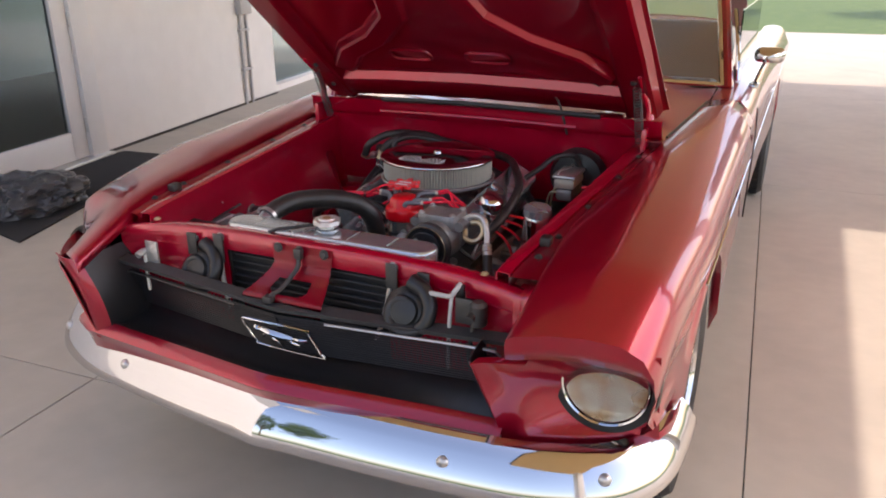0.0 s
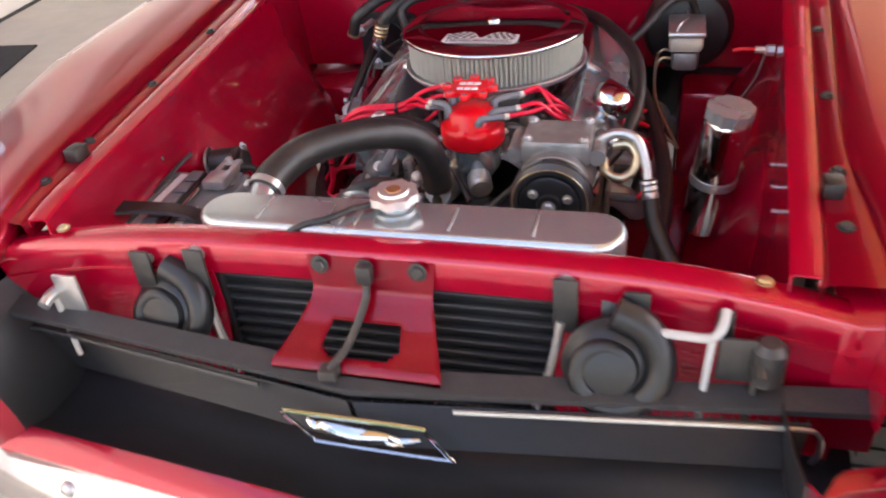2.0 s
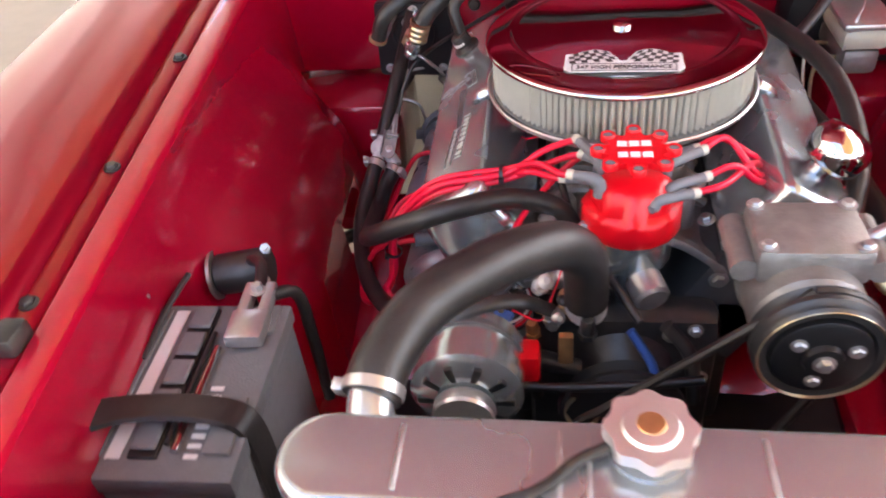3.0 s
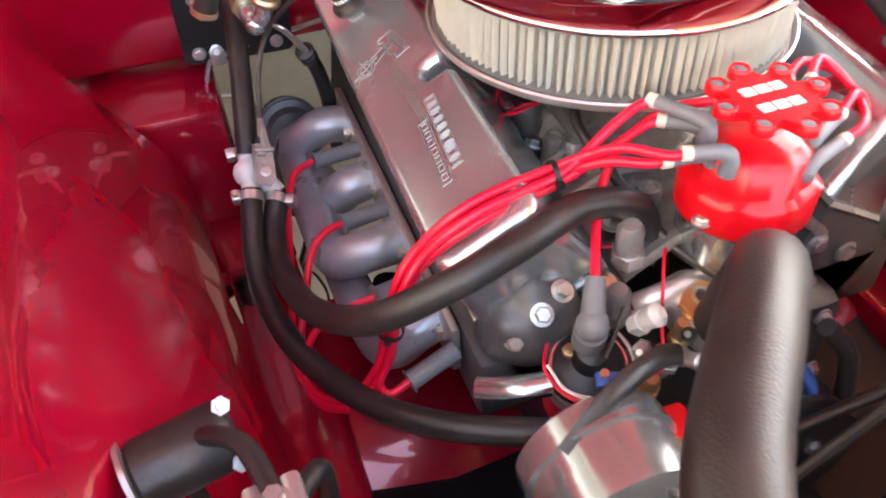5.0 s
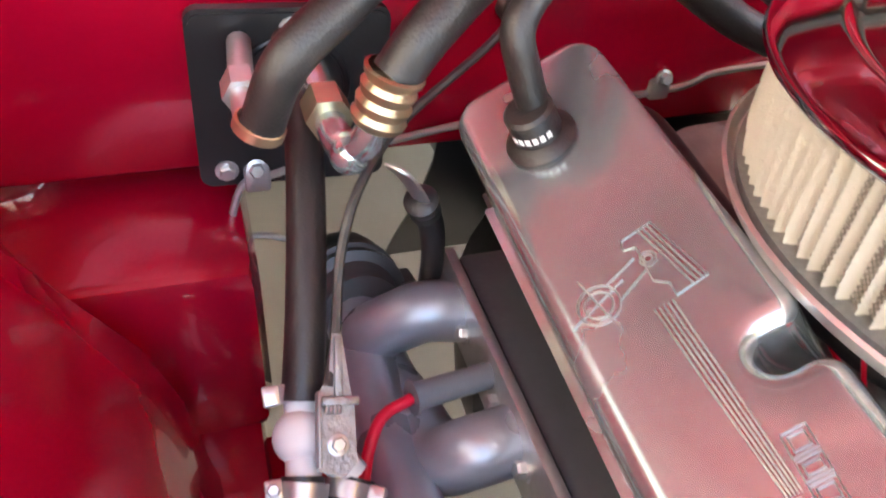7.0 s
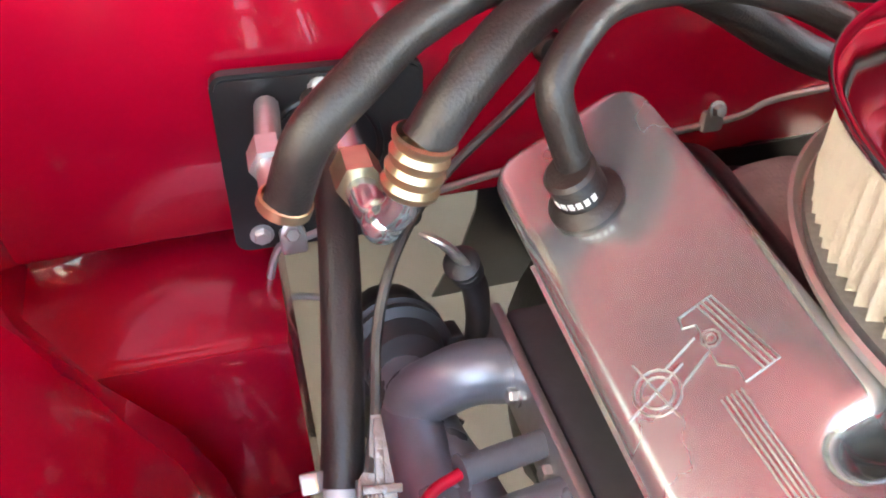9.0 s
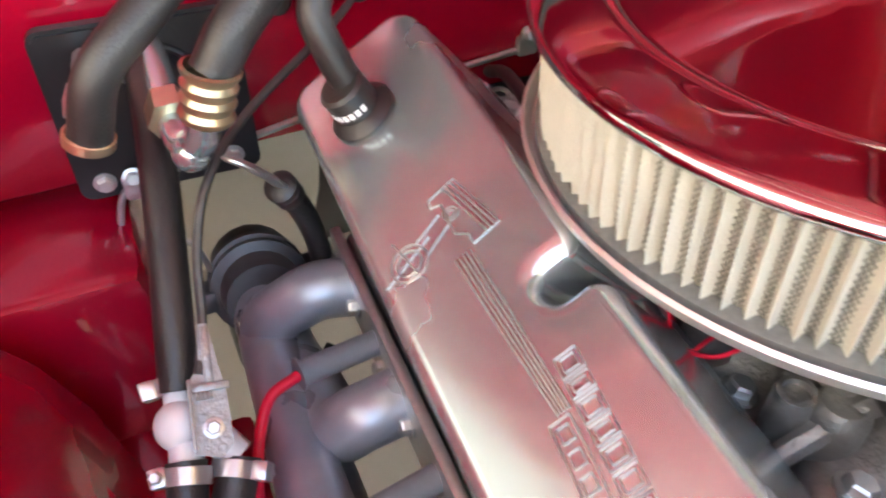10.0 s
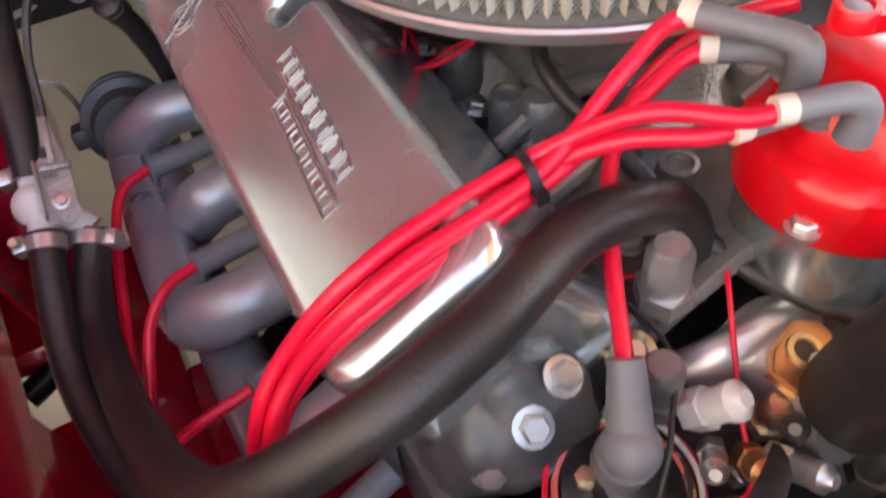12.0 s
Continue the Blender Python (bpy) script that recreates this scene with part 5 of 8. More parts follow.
def header(s):
    """Four short pipes from the head to one collector."""
    X = lambda x: x if s < 0 else 2 * EX - x
    ports = (1.262, 1.140, 1.022, 0.900)
    bm = bmesh.new()
    box(bm, (min(X(-0.228), X(-0.219)), 0.845, 0.558), (max(X(-0.228), X(-0.219)), 1.305, 0.617), bevel=0.002)
    fl = part("header_flange", bm, STEEL, engine, "grey coated header flange")
    for y in (1.296, 1.236, 1.168, 1.112, 1.047, 0.992, 0.93, 0.872):
        bolt(fl, (X(-0.2285), y, 0.588), (s, 0, 0.25), 0.0065, 0.008, STEEL)
    col = Vector((X(-0.292), 1.352, 0.535))
    runs = (((-0.222, ports[0], 0.585), (-0.255, ports[0] + 0.004, 0.588), (-0.288, ports[0] + 0.012, 0.568), (-0.297, ports[0] + 0.03, 0.545), (-0.294, 1.345, 0.535)),
            ((-0.222, ports[1], 0.583), (-0.255, ports[1] - 0.002, 0.580), (-0.272, ports[1] + 0.015, 0.556), (-0.278, ports[1] + 0.07, 0.538), (-0.286, 1.27, 0.525), (-0.288, 1.345, 0.53)),
            ((-0.222, ports[2], 0.583), (-0.262, ports[2] - 0.006, 0.584), (-0.297, ports[2] + 0.012, 0.568), (-0.302, ports[2] + 0.07, 0.558), (-0.302, 1.18, 0.548), (-0.300, 1.28, 0.538), (-0.298, 1.345, 0.53)),
            ((-0.222, ports[3], 0.583), (-0.25, ports[3] - 0.004, 0.575), (-0.276, ports[3] + 0.01, 0.545), (-0.284, ports[3] + 0.08, 0.52), (-0.288, 1.10, 0.505), (-0.292, 1.25, 0.505), (-0.294, 1.345, 0.52)))
    for run in runs:
        bm = bmesh.new()
        tube(bm, [(X(x), y, z) for x, y, z in run], 0.0245, 18, 7)
        part("header_pipe", bm, HEADER, fl, "grey coated header pipe", angle=60)
    bm = bmesh.new()
    m = axis_m(col, (0, 1, -0.35))
    revolve(bm, [(0.034, -0.04), (0.037, -0.012), (0.046, -0.010), (0.046, -0.002), (0.040, 0.0), (0.040, 0.008), (0.046, 0.010), (0.046, 0.018), (0.036, 0.022)], 28, m)
    cl = part("collector", bm, HEAD_GREY, fl, "grey collector with a band clamp")
    for a in (-1, 1):
        bm = bmesh.new()
        box(bm, (a * 0.048 - 0.008, -0.010, -0.014), (a * 0.048 + 0.008, 0.010, 0.022), m, bevel=0.003)
        part("clamp_lug", bm, HEAD_GREY, cl)
        bolt(cl, m @ Vector((a * 0.050, 0, 0.022)), m.to_3x3() @ Vector((0, 0, 1)), 0.006, 0.007, STEEL)
    bm = bmesh.new()
    tube(bm, [col + Vector((0, 0.012, -0.004)), col + Vector((0, 0.06, -0.03)), col + Vector((0, 0.10, -0.12)), col + Vector((0, 0.12, -0.22))], 0.042, 18, 5)
    part("down_pipe", bm, BLACK_PAINT, fl, "black exhaust down pipe")


# Small unions and plugs crowding the front of the intake: place, direction, radius, length, material.
CLUTTER = (((-0.084, 0.752, 0.675), (0.3, -0.5, 0.8), 0.009, 0.018, WHITE_PLASTIC), ((-0.040, 0.726, 0.668), (0.5, -0.3, 0.8), 0.008, 0.018, STEEL), ((-0.083, 0.722, 0.662), (-0.3, -0.6, 0.7), 0.007, 0.016, COPPER),
           ((-0.066, 0.712, 0.66), (0.2, -0.8, 0.5), 0.007, 0.017, STEEL), ((-0.056, 0.728, 0.668), (-0.6, -0.3, 0.7), 0.006, 0.014, DARK_STEEL), ((-0.107, 0.79, 0.685), (-0.2, -0.3, 0.9), 0.010, 0.014, BRASS),
           ((-0.098, 0.735, 0.66), (-0.5, -0.5, 0.6), 0.006, 0.016, STEEL))


def engine_block():
    bm = bmesh.new()
    box(bm, (EX - 0.15, 0.80, 0.36), (EX + 0.15, 1.30, 0.58), bevel=0.015)
    part("block", bm, DARK_STEEL, engine, "dark cast block")
    for s in (-1, 1):
        m = cover_frame(s)
        bm = bmesh.new()
        prism(bm, [(-0.068, 0.80), (0.050, 0.80), (0.050, 1.30), (-0.068, 1.30)], -0.26, -0.113, m)
        xa = -0.217 if s < 0 else 2 * EX + 0.217
        box(bm, (min(xa, xa - s * 0.12), 0.80, 0.53), (max(xa, xa - s * 0.12), 1.305, 0.610), bevel=0.008)
        hd = part("cylinder_head", bm, HEAD_GREY, engine, "grey cast cylinder head")
        for y in (0.80, 0.83):
            bolt(hd, m @ Vector((-0.02 + 0.05 * (y > 0.81), 0.7995, -0.15)), (0, -1, 0), 0.009, 0.007, STEEL)
        valve_cover(s)
        header(s)
    # Bell housing and gearbox behind the block.
    bm = bmesh.new()
    revolve(bm, [(0.205, 0.0), (0.212, 0.02), (0.205, 0.06), (0.18, 0.14), (0.11, 0.22), (0.105, 0.55)], 32, axis_m((EX, 1.302, 0.44), (0, 1, -0.04)))
    part("bell_housing", bm, DARK_STEEL, engine, "dark bell housing and gearbox")
    # Intake: a valley casting with runners and a carburettor flange.
    bm = bmesh.new()
    rows = []
    for i in range(29):
        y = 0.80 + 0.50 * i / 28
        row = []
        for j in range(15):
            u = -1 + j / 7
            x = EX + 0.128 * u
            z = 0.655 + 0.055 * (1 - abs(u) ** 1.5)
            run = math.cos(2 * math.pi * (y - 0.80) / 0.125)
            z += 0.016 * run * math.sin(math.pi * min(1, abs(u))) + 0.012 * max(0, 1 - ((y - 1.03) / 0.11) ** 2) * (1 - u * u)
            z += 0.004 * noise.noise(Vector((x * 40, y * 40, 0)))
            row.append(Vector((x, y, z)))
        rows.append(row)
    sheet(bm, rows, 0.01)
    bmesh.ops.subdivide_edges(bm, edges=bm.edges[:], cuts=1, use_grid_fill=True, smooth=0.4)
    inn = part("intake_manifold", bm, CAST, engine, "grey cast aluminium intake manifold", angle=60)
    for s in (-1, 1):
        for y in (0.835, 0.914, 0.99, 1.07, 1.15, 1.23):
            bolt(inn, (EX + s * 0.099, y, 0.712 if y < 0.95 else 0.694), (-s * 0.3, 0, 1), 0.008, 0.008, STEEL)
        for y in (0.872, 0.95, 1.11):
            bm = bmesh.new()
            revolve(bm, [(0.016, 0.68), (0.015, 0.715), (0.011, 0.722), (0.006, 0.723)], 18, Matrix.Translation((EX + s * 0.075, y, 0)))
            part("boss", bm, CAST, inn)
        for y, x, r in ((0.86, 0.045, 0.011), (0.905, 0.052, 0.014), (0.965, 0.09, 0.010), (1.03, 0.088, 0.013), (1.19, 0.06, 0.014)):
            bm = bmesh.new()
            revolve(bm, [(r * 1.25, 0.68), (r * 1.1, 0.712), (r, 0.716), (r * 0.72, 0.7165), (r * 0.66, 0.713), (r * 0.3, 0.713)], 20, Matrix.Translation((EX + s * x, y, 0.004)))
            part("plug_boss", bm, CAST, inn)
        for y in (0.885, 0.94):
            bm = bmesh.new()
            tube(bm, [(EX + s * 0.02, y, 0.715), (EX + s * 0.06, y + 0.004, 0.722), (EX + s * 0.105, y + 0.01, 0.695)], 0.007, 8, 4)
            part("web", bm, CAST, inn)
    bm = bmesh.new()
    box(bm, (EX - 0.075, 0.95, 0.715), (EX + 0.075, 1.11, 0.735), bevel=0.004)
    box(bm, (EX - 0.065, 0.94, 0.735), (EX + 0.065, 1.12, 0.79), bevel=0.01)
    revolve(bm, [(0.065, 0.78), (0.065, 0.805)], 28, Matrix.Translation((EX, 1.03, 0)))
    part("carburettor", bm, CAST, engine, "grey cast carburettor body")
    # Timing cover, water pump and pulleys at the front.
    bm = bmesh.new()
    box(bm, (EX - 0.12, 0.74, 0.38), (EX + 0.12, 0.80, 0.625), bevel=0.02)
    tc = part("timing_cover", bm, DARK_STEEL, engine, "dark cast timing cover")
    bm = bmesh.new()
    revolve(bm, [(0.075, -0.03), (0.075, 0.0), (0.055, 0.02), (0.03, 0.05), (0.028, 0.09)], 32, axis_m((EX, 0.75, 0.54), (0, -1, 0)))
    part("water_pump", bm, DARK_STEEL, engine, "dark cast water pump")
    for nm, c, r in (("pump_pulley", (EX, 0.66, 0.54), 0.075), ("crank_pulley", (EX, 0.66, 0.40), 0.085)):
        bm = bmesh.new()
        revolve(bm, [(0.02, -0.03), (r - 0.01, -0.03), (r, -0.026), (r - 0.010, -0.018), (r, -0.010), (r, -0.004), (r - 0.010, 0.004), (r, 0.012), (r - 0.008, 0.014), (0.02, 0.006)], 40, axis_m(c, (0, -1, 0)))
        part(nm, bm, BLACK_PAINT, engine, "black grooved pulley")
    # Fittings low at the front: a ringed cap, a bracket bar and pulley bolts.
    bm = bmesh.new()
    revolve(bm, [(0.016, 0.0), (0.0175, 0.004), (0.021, 0.004), (0.022, 0.0)], 28, axis_m((-0.035, 0.652, 0.556), (0, -0.8, 0.6)), cap=False)
    part("brass_ring", bm, BRASS, engine, "brass coloured ring")
    bm = bmesh.new()
    revolve(bm, [(0.030, -0.03), (0.028, -0.006), (0.016, 0.001), (0.004, 0.002)], 24, axis_m((-0.035, 0.652, 0.556), (0, -0.8, 0.6)))
    part("pump_cap", bm, BLACK_PAINT, engine, "black pump cap")
    bm = bmesh.new()
    box(bm, (-0.064, 0.664, 0.628), (-0.047, 0.674, 0.672), bevel=0.002)
    part("bracket_bar", bm, COPPER, engine, "bronze coloured bracket bar")
    for pts, r, mt in ((((-0.17, 0.66, 0.60), (-0.08, 0.65, 0.602), (0.02, 0.648, 0.612), (0.10, 0.646, 0.628)), 0.006, BLACK_PAINT), (((-0.13, 0.70, 0.64), (-0.10, 0.69, 0.60), (-0.09, 0.69, 0.54)), 0.008, DARK_STEEL), (((0.06, 0.70, 0.66), (0.09, 0.69, 0.62), (0.10, 0.68, 0.55)), 0.009, DARK_STEEL), (((0.02, 0.70, 0.65), (0.05, 0.68, 0.60), (0.04, 0.68, 0.54)), 0.006, BLUE_LABEL)):
        bm = bmesh.new()
        tube(bm, pts, r, 10, 5)
        part("front_pipe", bm, mt, engine)
    for k in range(4):
        a = radians(90 * k + 30)
        bolt(engine, (EX + 0.03 * math.cos(a), 0.652, 0.54 + 0.03 * math.sin(a)), (0, -1, 0), 0.006, 0.006, STEEL)
    for x, z in ((-0.09, 0.62), (0.085, 0.615), (-0.10, 0.55), (0.10, 0.53), (0.055, 0.605)):
        bolt(engine, (EX + x, 0.738, z), (0, -1, 0), 0.007, 0.008, STEEL)
    # Thermostat housing and the fittings ahead of the intake.
    bm = bmesh.new()
    tube(bm, [(-0.03, 0.785, 0.65), (-0.03, 0.755, 0.656), (-0.032, 0.715, 0.672)], lambda u: 0.028 - 0.003 * u, 20, 5)
    tube(bm, [(-0.075, 0.782, 0.655), (-0.055, 0.775, 0.668), (-0.02, 0.775, 0.672), (0.012, 0.782, 0.655)], 0.013, 12, 5, squash=0.8)
    th = part("thermostat_housing", bm, SATIN, engine, "pale cast thermostat housing", angle=60)
    me = axis_m((-0.0364, 0.7504, 0.684), (0.05, -0.3, 1), 12)
    bm = bmesh.new()
    prism(bm, [(-0.022, -0.008), (-0.012, -0.0125), (0.008, -0.012), (0.019, -0.006), (0.021, 0.002), (0.012, 0.012), (-0.010, 0.0125), (-0.021, 0.007)], -0.004, 0.003, me)
    es = [e for e in bm.edges if all((me.inverted() @ v.co).z > 0.0029 for v in e.verts)]
    bmesh.ops.bevel(bm, geom=es, offset=0.0014, segments=2, affect="EDGES")
    ear = part("bracket_ear", bm, COPPER, th, "bronze coloured bracket ear")
    bm = bmesh.new()
    revolve(bm, [(0.0058, 0.0032), (0.0062, 0.0046), (0.0092, 0.0046), (0.0098, 0.0032)], 24, me, cap=False)
    part("washer", bm, BRASS, ear)
    bm = bmesh.new()
    revolve(bm, [(0.0057, 0.0031), (0.0040, 0.0033), (0.001, 0.0031)], 18, me)
    part("stud", bm, DARK_STEEL, ear)
    for p, d, r, h, mt in CLUTTER:
        bm = bmesh.new()
        mm = axis_m(p, d)
        revolve(bm, [(r * 1.25, -h), (r * 1.25, -h * 0.3), (r * 1.1, -h * 0.25)], 6, mm)
        revolve(bm, [(r, -h * 0.3), (r, h * 0.4), (r * 1.12, h * 0.45), (r * 1.12, h * 0.7), (r * 0.8, h * 0.8), (r * 0.5, h)], 16, mm)
        part("fitting", bm, mt, engine)
    for p, q, r, mt in (((-0.075, 0.808, 0.69), (-0.078, 0.806, 0.735), 0.012, STEEL), ((-0.055, 0.742, 0.645), (-0.058, 0.738, 0.675), 0.008, BRASS), ((-0.075, 0.725, 0.64), (-0.078, 0.72, 0.665), 0.007, STEEL),
                        ((-0.03, 0.70, 0.64), (-0.03, 0.695, 0.672), 0.009, DARK_STEEL), ((-0.10, 0.775, 0.66), (-0.104, 0.772, 0.70), 0.011, CAST), ((-0.095, 0.72, 0.62), (-0.097, 0.715, 0.645), 0.008, COPPER)):
        bm = bmesh.new()
        mm = axis_m(p, Vector(q) - Vector(p))
        L = (Vector(q) - Vector(p)).length
        revolve(bm, [(r * 1.3, 0), (r * 1.3, L * 0.3)], 6, mm)
        revolve(bm, [(r, L * 0.3), (r, L * 0.85), (r * 0.7, L)], 14, mm)
        part("sender", bm, mt, engine)
    # Cast ear at the rear of the intake, with a bolt and a hole shaded by a black disc.
    me = axis_m((-0.0722, 1.295, 0.7015), (0.1, -0.15, 1), 80)
    bm = bmesh.new()
    o = [Vector((x, y)) for x, y in round_rect(0.05, 0.036, 0.016, 5)]
    loft(bm, [[me @ Vector((p.x, p.y, -0.03)) for p in o], [me @ Vector((p.x, p.y, -0.003)) for p in o], [me @ Vector((p.x, p.y, 0.0)) for p in inset(o, 0.003)]])
    er = part("rear_ear", bm, CAST, engine)
    bolt(er, me @ Vector((-0.010, 0.007, 0)), (0.25, -0.1, 1), 0.0085, 0.008, STEEL)
    bm = bmesh.new()
    revolve(bm, [(0.0045, 0.0002), (0.005, 0.0022), (0.0085, 0.0022), (0.0095, 0.0002)], 20, me @ Matrix.Translation((0.010, -0.006, 0)), cap=False)
    part("hole_rim", bm, CAST, er)
    bm = bmesh.new()
    revolve(bm, [(0.0046, 0.0004), (0.001, 0.0004)], 16, me @ Matrix.Translation((0.010, -0.006, 0)))
    part("hole_shade", bm, BLACK_PAINT, er)
    # Front of the passenger head with its bolts.
    bm = bmesh.new()
    bmesh.ops.create_icosphere(bm, subdivisions=4, radius=1)
    for v in bm.verts:
        q = v.co.copy()
        k = 1 + 0.16 * noise.noise(q * 2.1) + 0.05 * noise.noise(q * 6)
        v.co = Vector((-0.162 + q.x * 0.052 * k, 0.812 + q.y * 0.036 * k, 0.648 + q.z * 0.050 * k))
    bb = part("head_boss", bm, HEAD_GREY, engine, "grey cast head boss")
    for p, d in (((-0.144, 0.795, 0.690), (0.1, -0.5, 0.8)), ((-0.168, 0.783, 0.682), (-0.1, -0.6, 0.7)), ((-0.19, 0.786, 0.655), (-0.3, -0.8, 0.4))):
        bolt(bb, p, d, 0.0075, 0.008, STEEL)
    bm = bmesh.new()
    tube(bm, [(-0.225, 0.79, 0.60), (-0.20, 0.765, 0.62), (-0.16, 0.755, 0.63), (-0.12, 0.765, 0.665)], 0.010, 10, 5, squash=0.35)
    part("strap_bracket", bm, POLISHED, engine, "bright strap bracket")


def air_cleaner():
    c = Matrix.Translation((EX - 0.002, 1.04, 0)) @ Matrix.Diagonal((1.015, 1.015, 1, 1))
    ac = thing("air_cleaner", (EX, 1.03, 0.80), "round chrome air cleaner with a cream pleated filter", "air cleaner")
    bm = bmesh.new()
    revolve(bm, [(0.06, 0.800), (0.10, 0.792), (0.150, 0.790), (0.172, 0.794), (0.178, 0.799), (0.181, 0.806), (0.179, 0.8075), (0.175, 0.801), (0.150, 0.797), (0.06, 0.806)], 96, c, cap=False)
    part("base_pan", bm, SATIN, ac, "satin steel base pan")
    bm = bmesh.new()
    n = 118
    rows = []
    rings = []
    for z, dr in ((0.801, -0.002), (0.815, 0.0), (0.84, 0.0), (0.866, 0.0), (0.872, -0.002)):
        ring = []
        for k in range(2 * n):
            a = math.pi * k / n + 0.004 * math.sin(k * 1.7)
            r = (0.1715 if k % 2 else 0.161) + dr + 0.0006 * math.sin(k * 2.3 + z * 60)
            ring.append(bm.verts.new(c @ Vector((r * math.cos(a), r * math.sin(a), z))))
        rings.append(ring)
    for a, b in zip(rings, rings[1:]):
        for k in range(2 * n):
            bm.faces.new((a[k], a[(k + 1) % (2 * n)], b[(k + 1) % (2 * n)], b[k]))
    V, F = [], []
    for lean in (-1, 1):
        for k in range(420):
            a0 = 2 * math.pi * k / 420
            a1 = a0 + lean * 0.30
            i = len(V)
            for q in range(4):
                a, z = a0 + (a1 - a0) * q / 3, 0.803 + 0.068 * q / 3
                for w in (-0.0018, 0.0018):
                    V.append(c @ Vector((0.1655 * math.cos(a + w), 0.1655 * math.sin(a + w), z)))
            F += [(i + 2 * q, i + 2 * q + 1, i + 2 * q + 3, i + 2 * q + 2) for q in range(3)]
    me = bpy.data.meshes.new("wire_screen")
    me.from_pydata(V, [], F)
    me.materials.append(SCREEN)
    scr = new("wire_screen", me)
    hang(scr, ac)
    tagged(scr, "fine wire screen in the pleats", kind="stuff")
    el = part("filter_element", bm, PAPER, ac, "cream pleated filter paper", angle=20)
    bm = bmesh.new()
    revolve(bm, [(0.1735, 0.800), (0.1735, 0.806), (0.165, 0.807)], 96, c, cap=False)
    revolve(bm, [(0.165, 0.868), (0.1735, 0.869), (0.1735, 0.874)], 96, c, cap=False)
    part("filter_seal", bm, SCREEN, el, "grey seal bead")
    bm = bmesh.new()
    revolve(bm, [(0.176, 0.866), (0.1795, 0.867), (0.1808, 0.8695), (0.1803, 0.8725), (0.1782, 0.8745), (0.172, 0.8764), (0.160, 0.8786), (0.1505, 0.8802), (0.1480, 0.8803), (0.1455, 0.8795), (0.1430, 0.8783), (0.138, 0.8782), (0.09, 0.8798), (0.05, 0.8806), (0.018, 0.881), (0.004, 0.881)], 128, c)
    lid = part("lid", bm, CHROME, ac, "mirror-bright chrome lid with a raised rim", angle=60)
    bm = bmesh.new()
    revolve(bm, [(0.013, 0.881), (0.013, 0.885), (0.009, 0.889), (0.004, 0.890)], 20, c)
    part("centre_nut", bm, CHROME, ac, "chrome centre nut")
    # Crossed chequered flags over a small banner.
    dm = Matrix.Translation((0.012, 0.9345, 0.8807)) @ Matrix.Rotation(radians(-2), 4, "Z") @ Matrix.Diagonal((0.92, 0.92, 1, 1))

    def flag(s):
        """Corners of a waving flag of squares; s -1 or 1."""
        o = lambda u, v: (s * (0.005 + 0.016 * v + (0.066 - 0.014 * v) * u), -0.004 + 0.031 * v + 0.0065 * math.sin(4.6 * u + 0.2) * (0.3 + 0.7 * v))
        return o

    bm = bmesh.new()
    prism(bm, [(-0.078, -0.022), (-0.070, -0.031), (0.070, -0.031), (0.078, -0.022), (0.0765, 0.022), (0.064, 0.022), (0.052, 0.031), (0.040, 0.0355), (0.030, 0.0345), (0.0185, 0.029), (0.0035, 0.001), (-0.0035, 0.001), (-0.0185, 0.029), (-0.030, 0.0345), (-0.040, 0.0355), (-0.052, 0.031), (-0.064, 0.022), (-0.0765, 0.022)], 0, 0.0006, dm)
    dec = part("flag_decal", bm, WHITE_LABEL, ac, "crossed chequered flags decal")
    for s in (-1, 1):
        o = flag(s)
        for i in range(8):
            for j in range(4):
                if (i + j) % 2 == 0:
                    continue
                q = [o((i + a) / 8, (j + b) / 4) for a, b in ((0, 0), (1, 0), (1, 1), (0, 1))]
                bm = bmesh.new()
                prism(bm, q if s > 0 else q[::-1], 0.0007, 0.0010, dm)
                part("chequer", bm, BLACK_LABEL, dec)
    bm = bmesh.new()
    prism(bm, [(-0.068, -0.028), (0.068, -0.028), (0.068, -0.0265), (-0.068, -0.0265)], 0.0007, 0.0010, dm)
    prism(bm, [(-0.068, -0.0085), (0.068, -0.0085), (0.068, -0.007), (-0.068, -0.007)], 0.0007, 0.0010, dm)
    prism(bm, [(-0.068, -0.0265), (-0.0665, -0.0265), (-0.0665, -0.0085), (-0.068, -0.0085)], 0.0007, 0.0010, dm)
    prism(bm, [(0.0665, -0.0265), (0.068, -0.0265), (0.068, -0.0085), (0.0665, -0.0085)], 0.0007, 0.0010, dm)
    part("plate_border", bm, BLACK_LABEL, dec)
    cu = bpy.data.curves.new("lettering", "FONT")
    cu.body, cu.size, cu.extrude, cu.align_x = "347 HIGH PERFORMANCE", 0.0135, 0.0002, "CENTER"
    cu.offset = 0.0003
    cu.materials.append(BLACK_LABEL)
    ob = new("lettering", cu)
    hang(ob, dec)
    ob.matrix_basis = dm @ Matrix.Translation((0, -0.0225, 0.0010)) @ Matrix.Diagonal((0.80, 1.0, 1, 1))


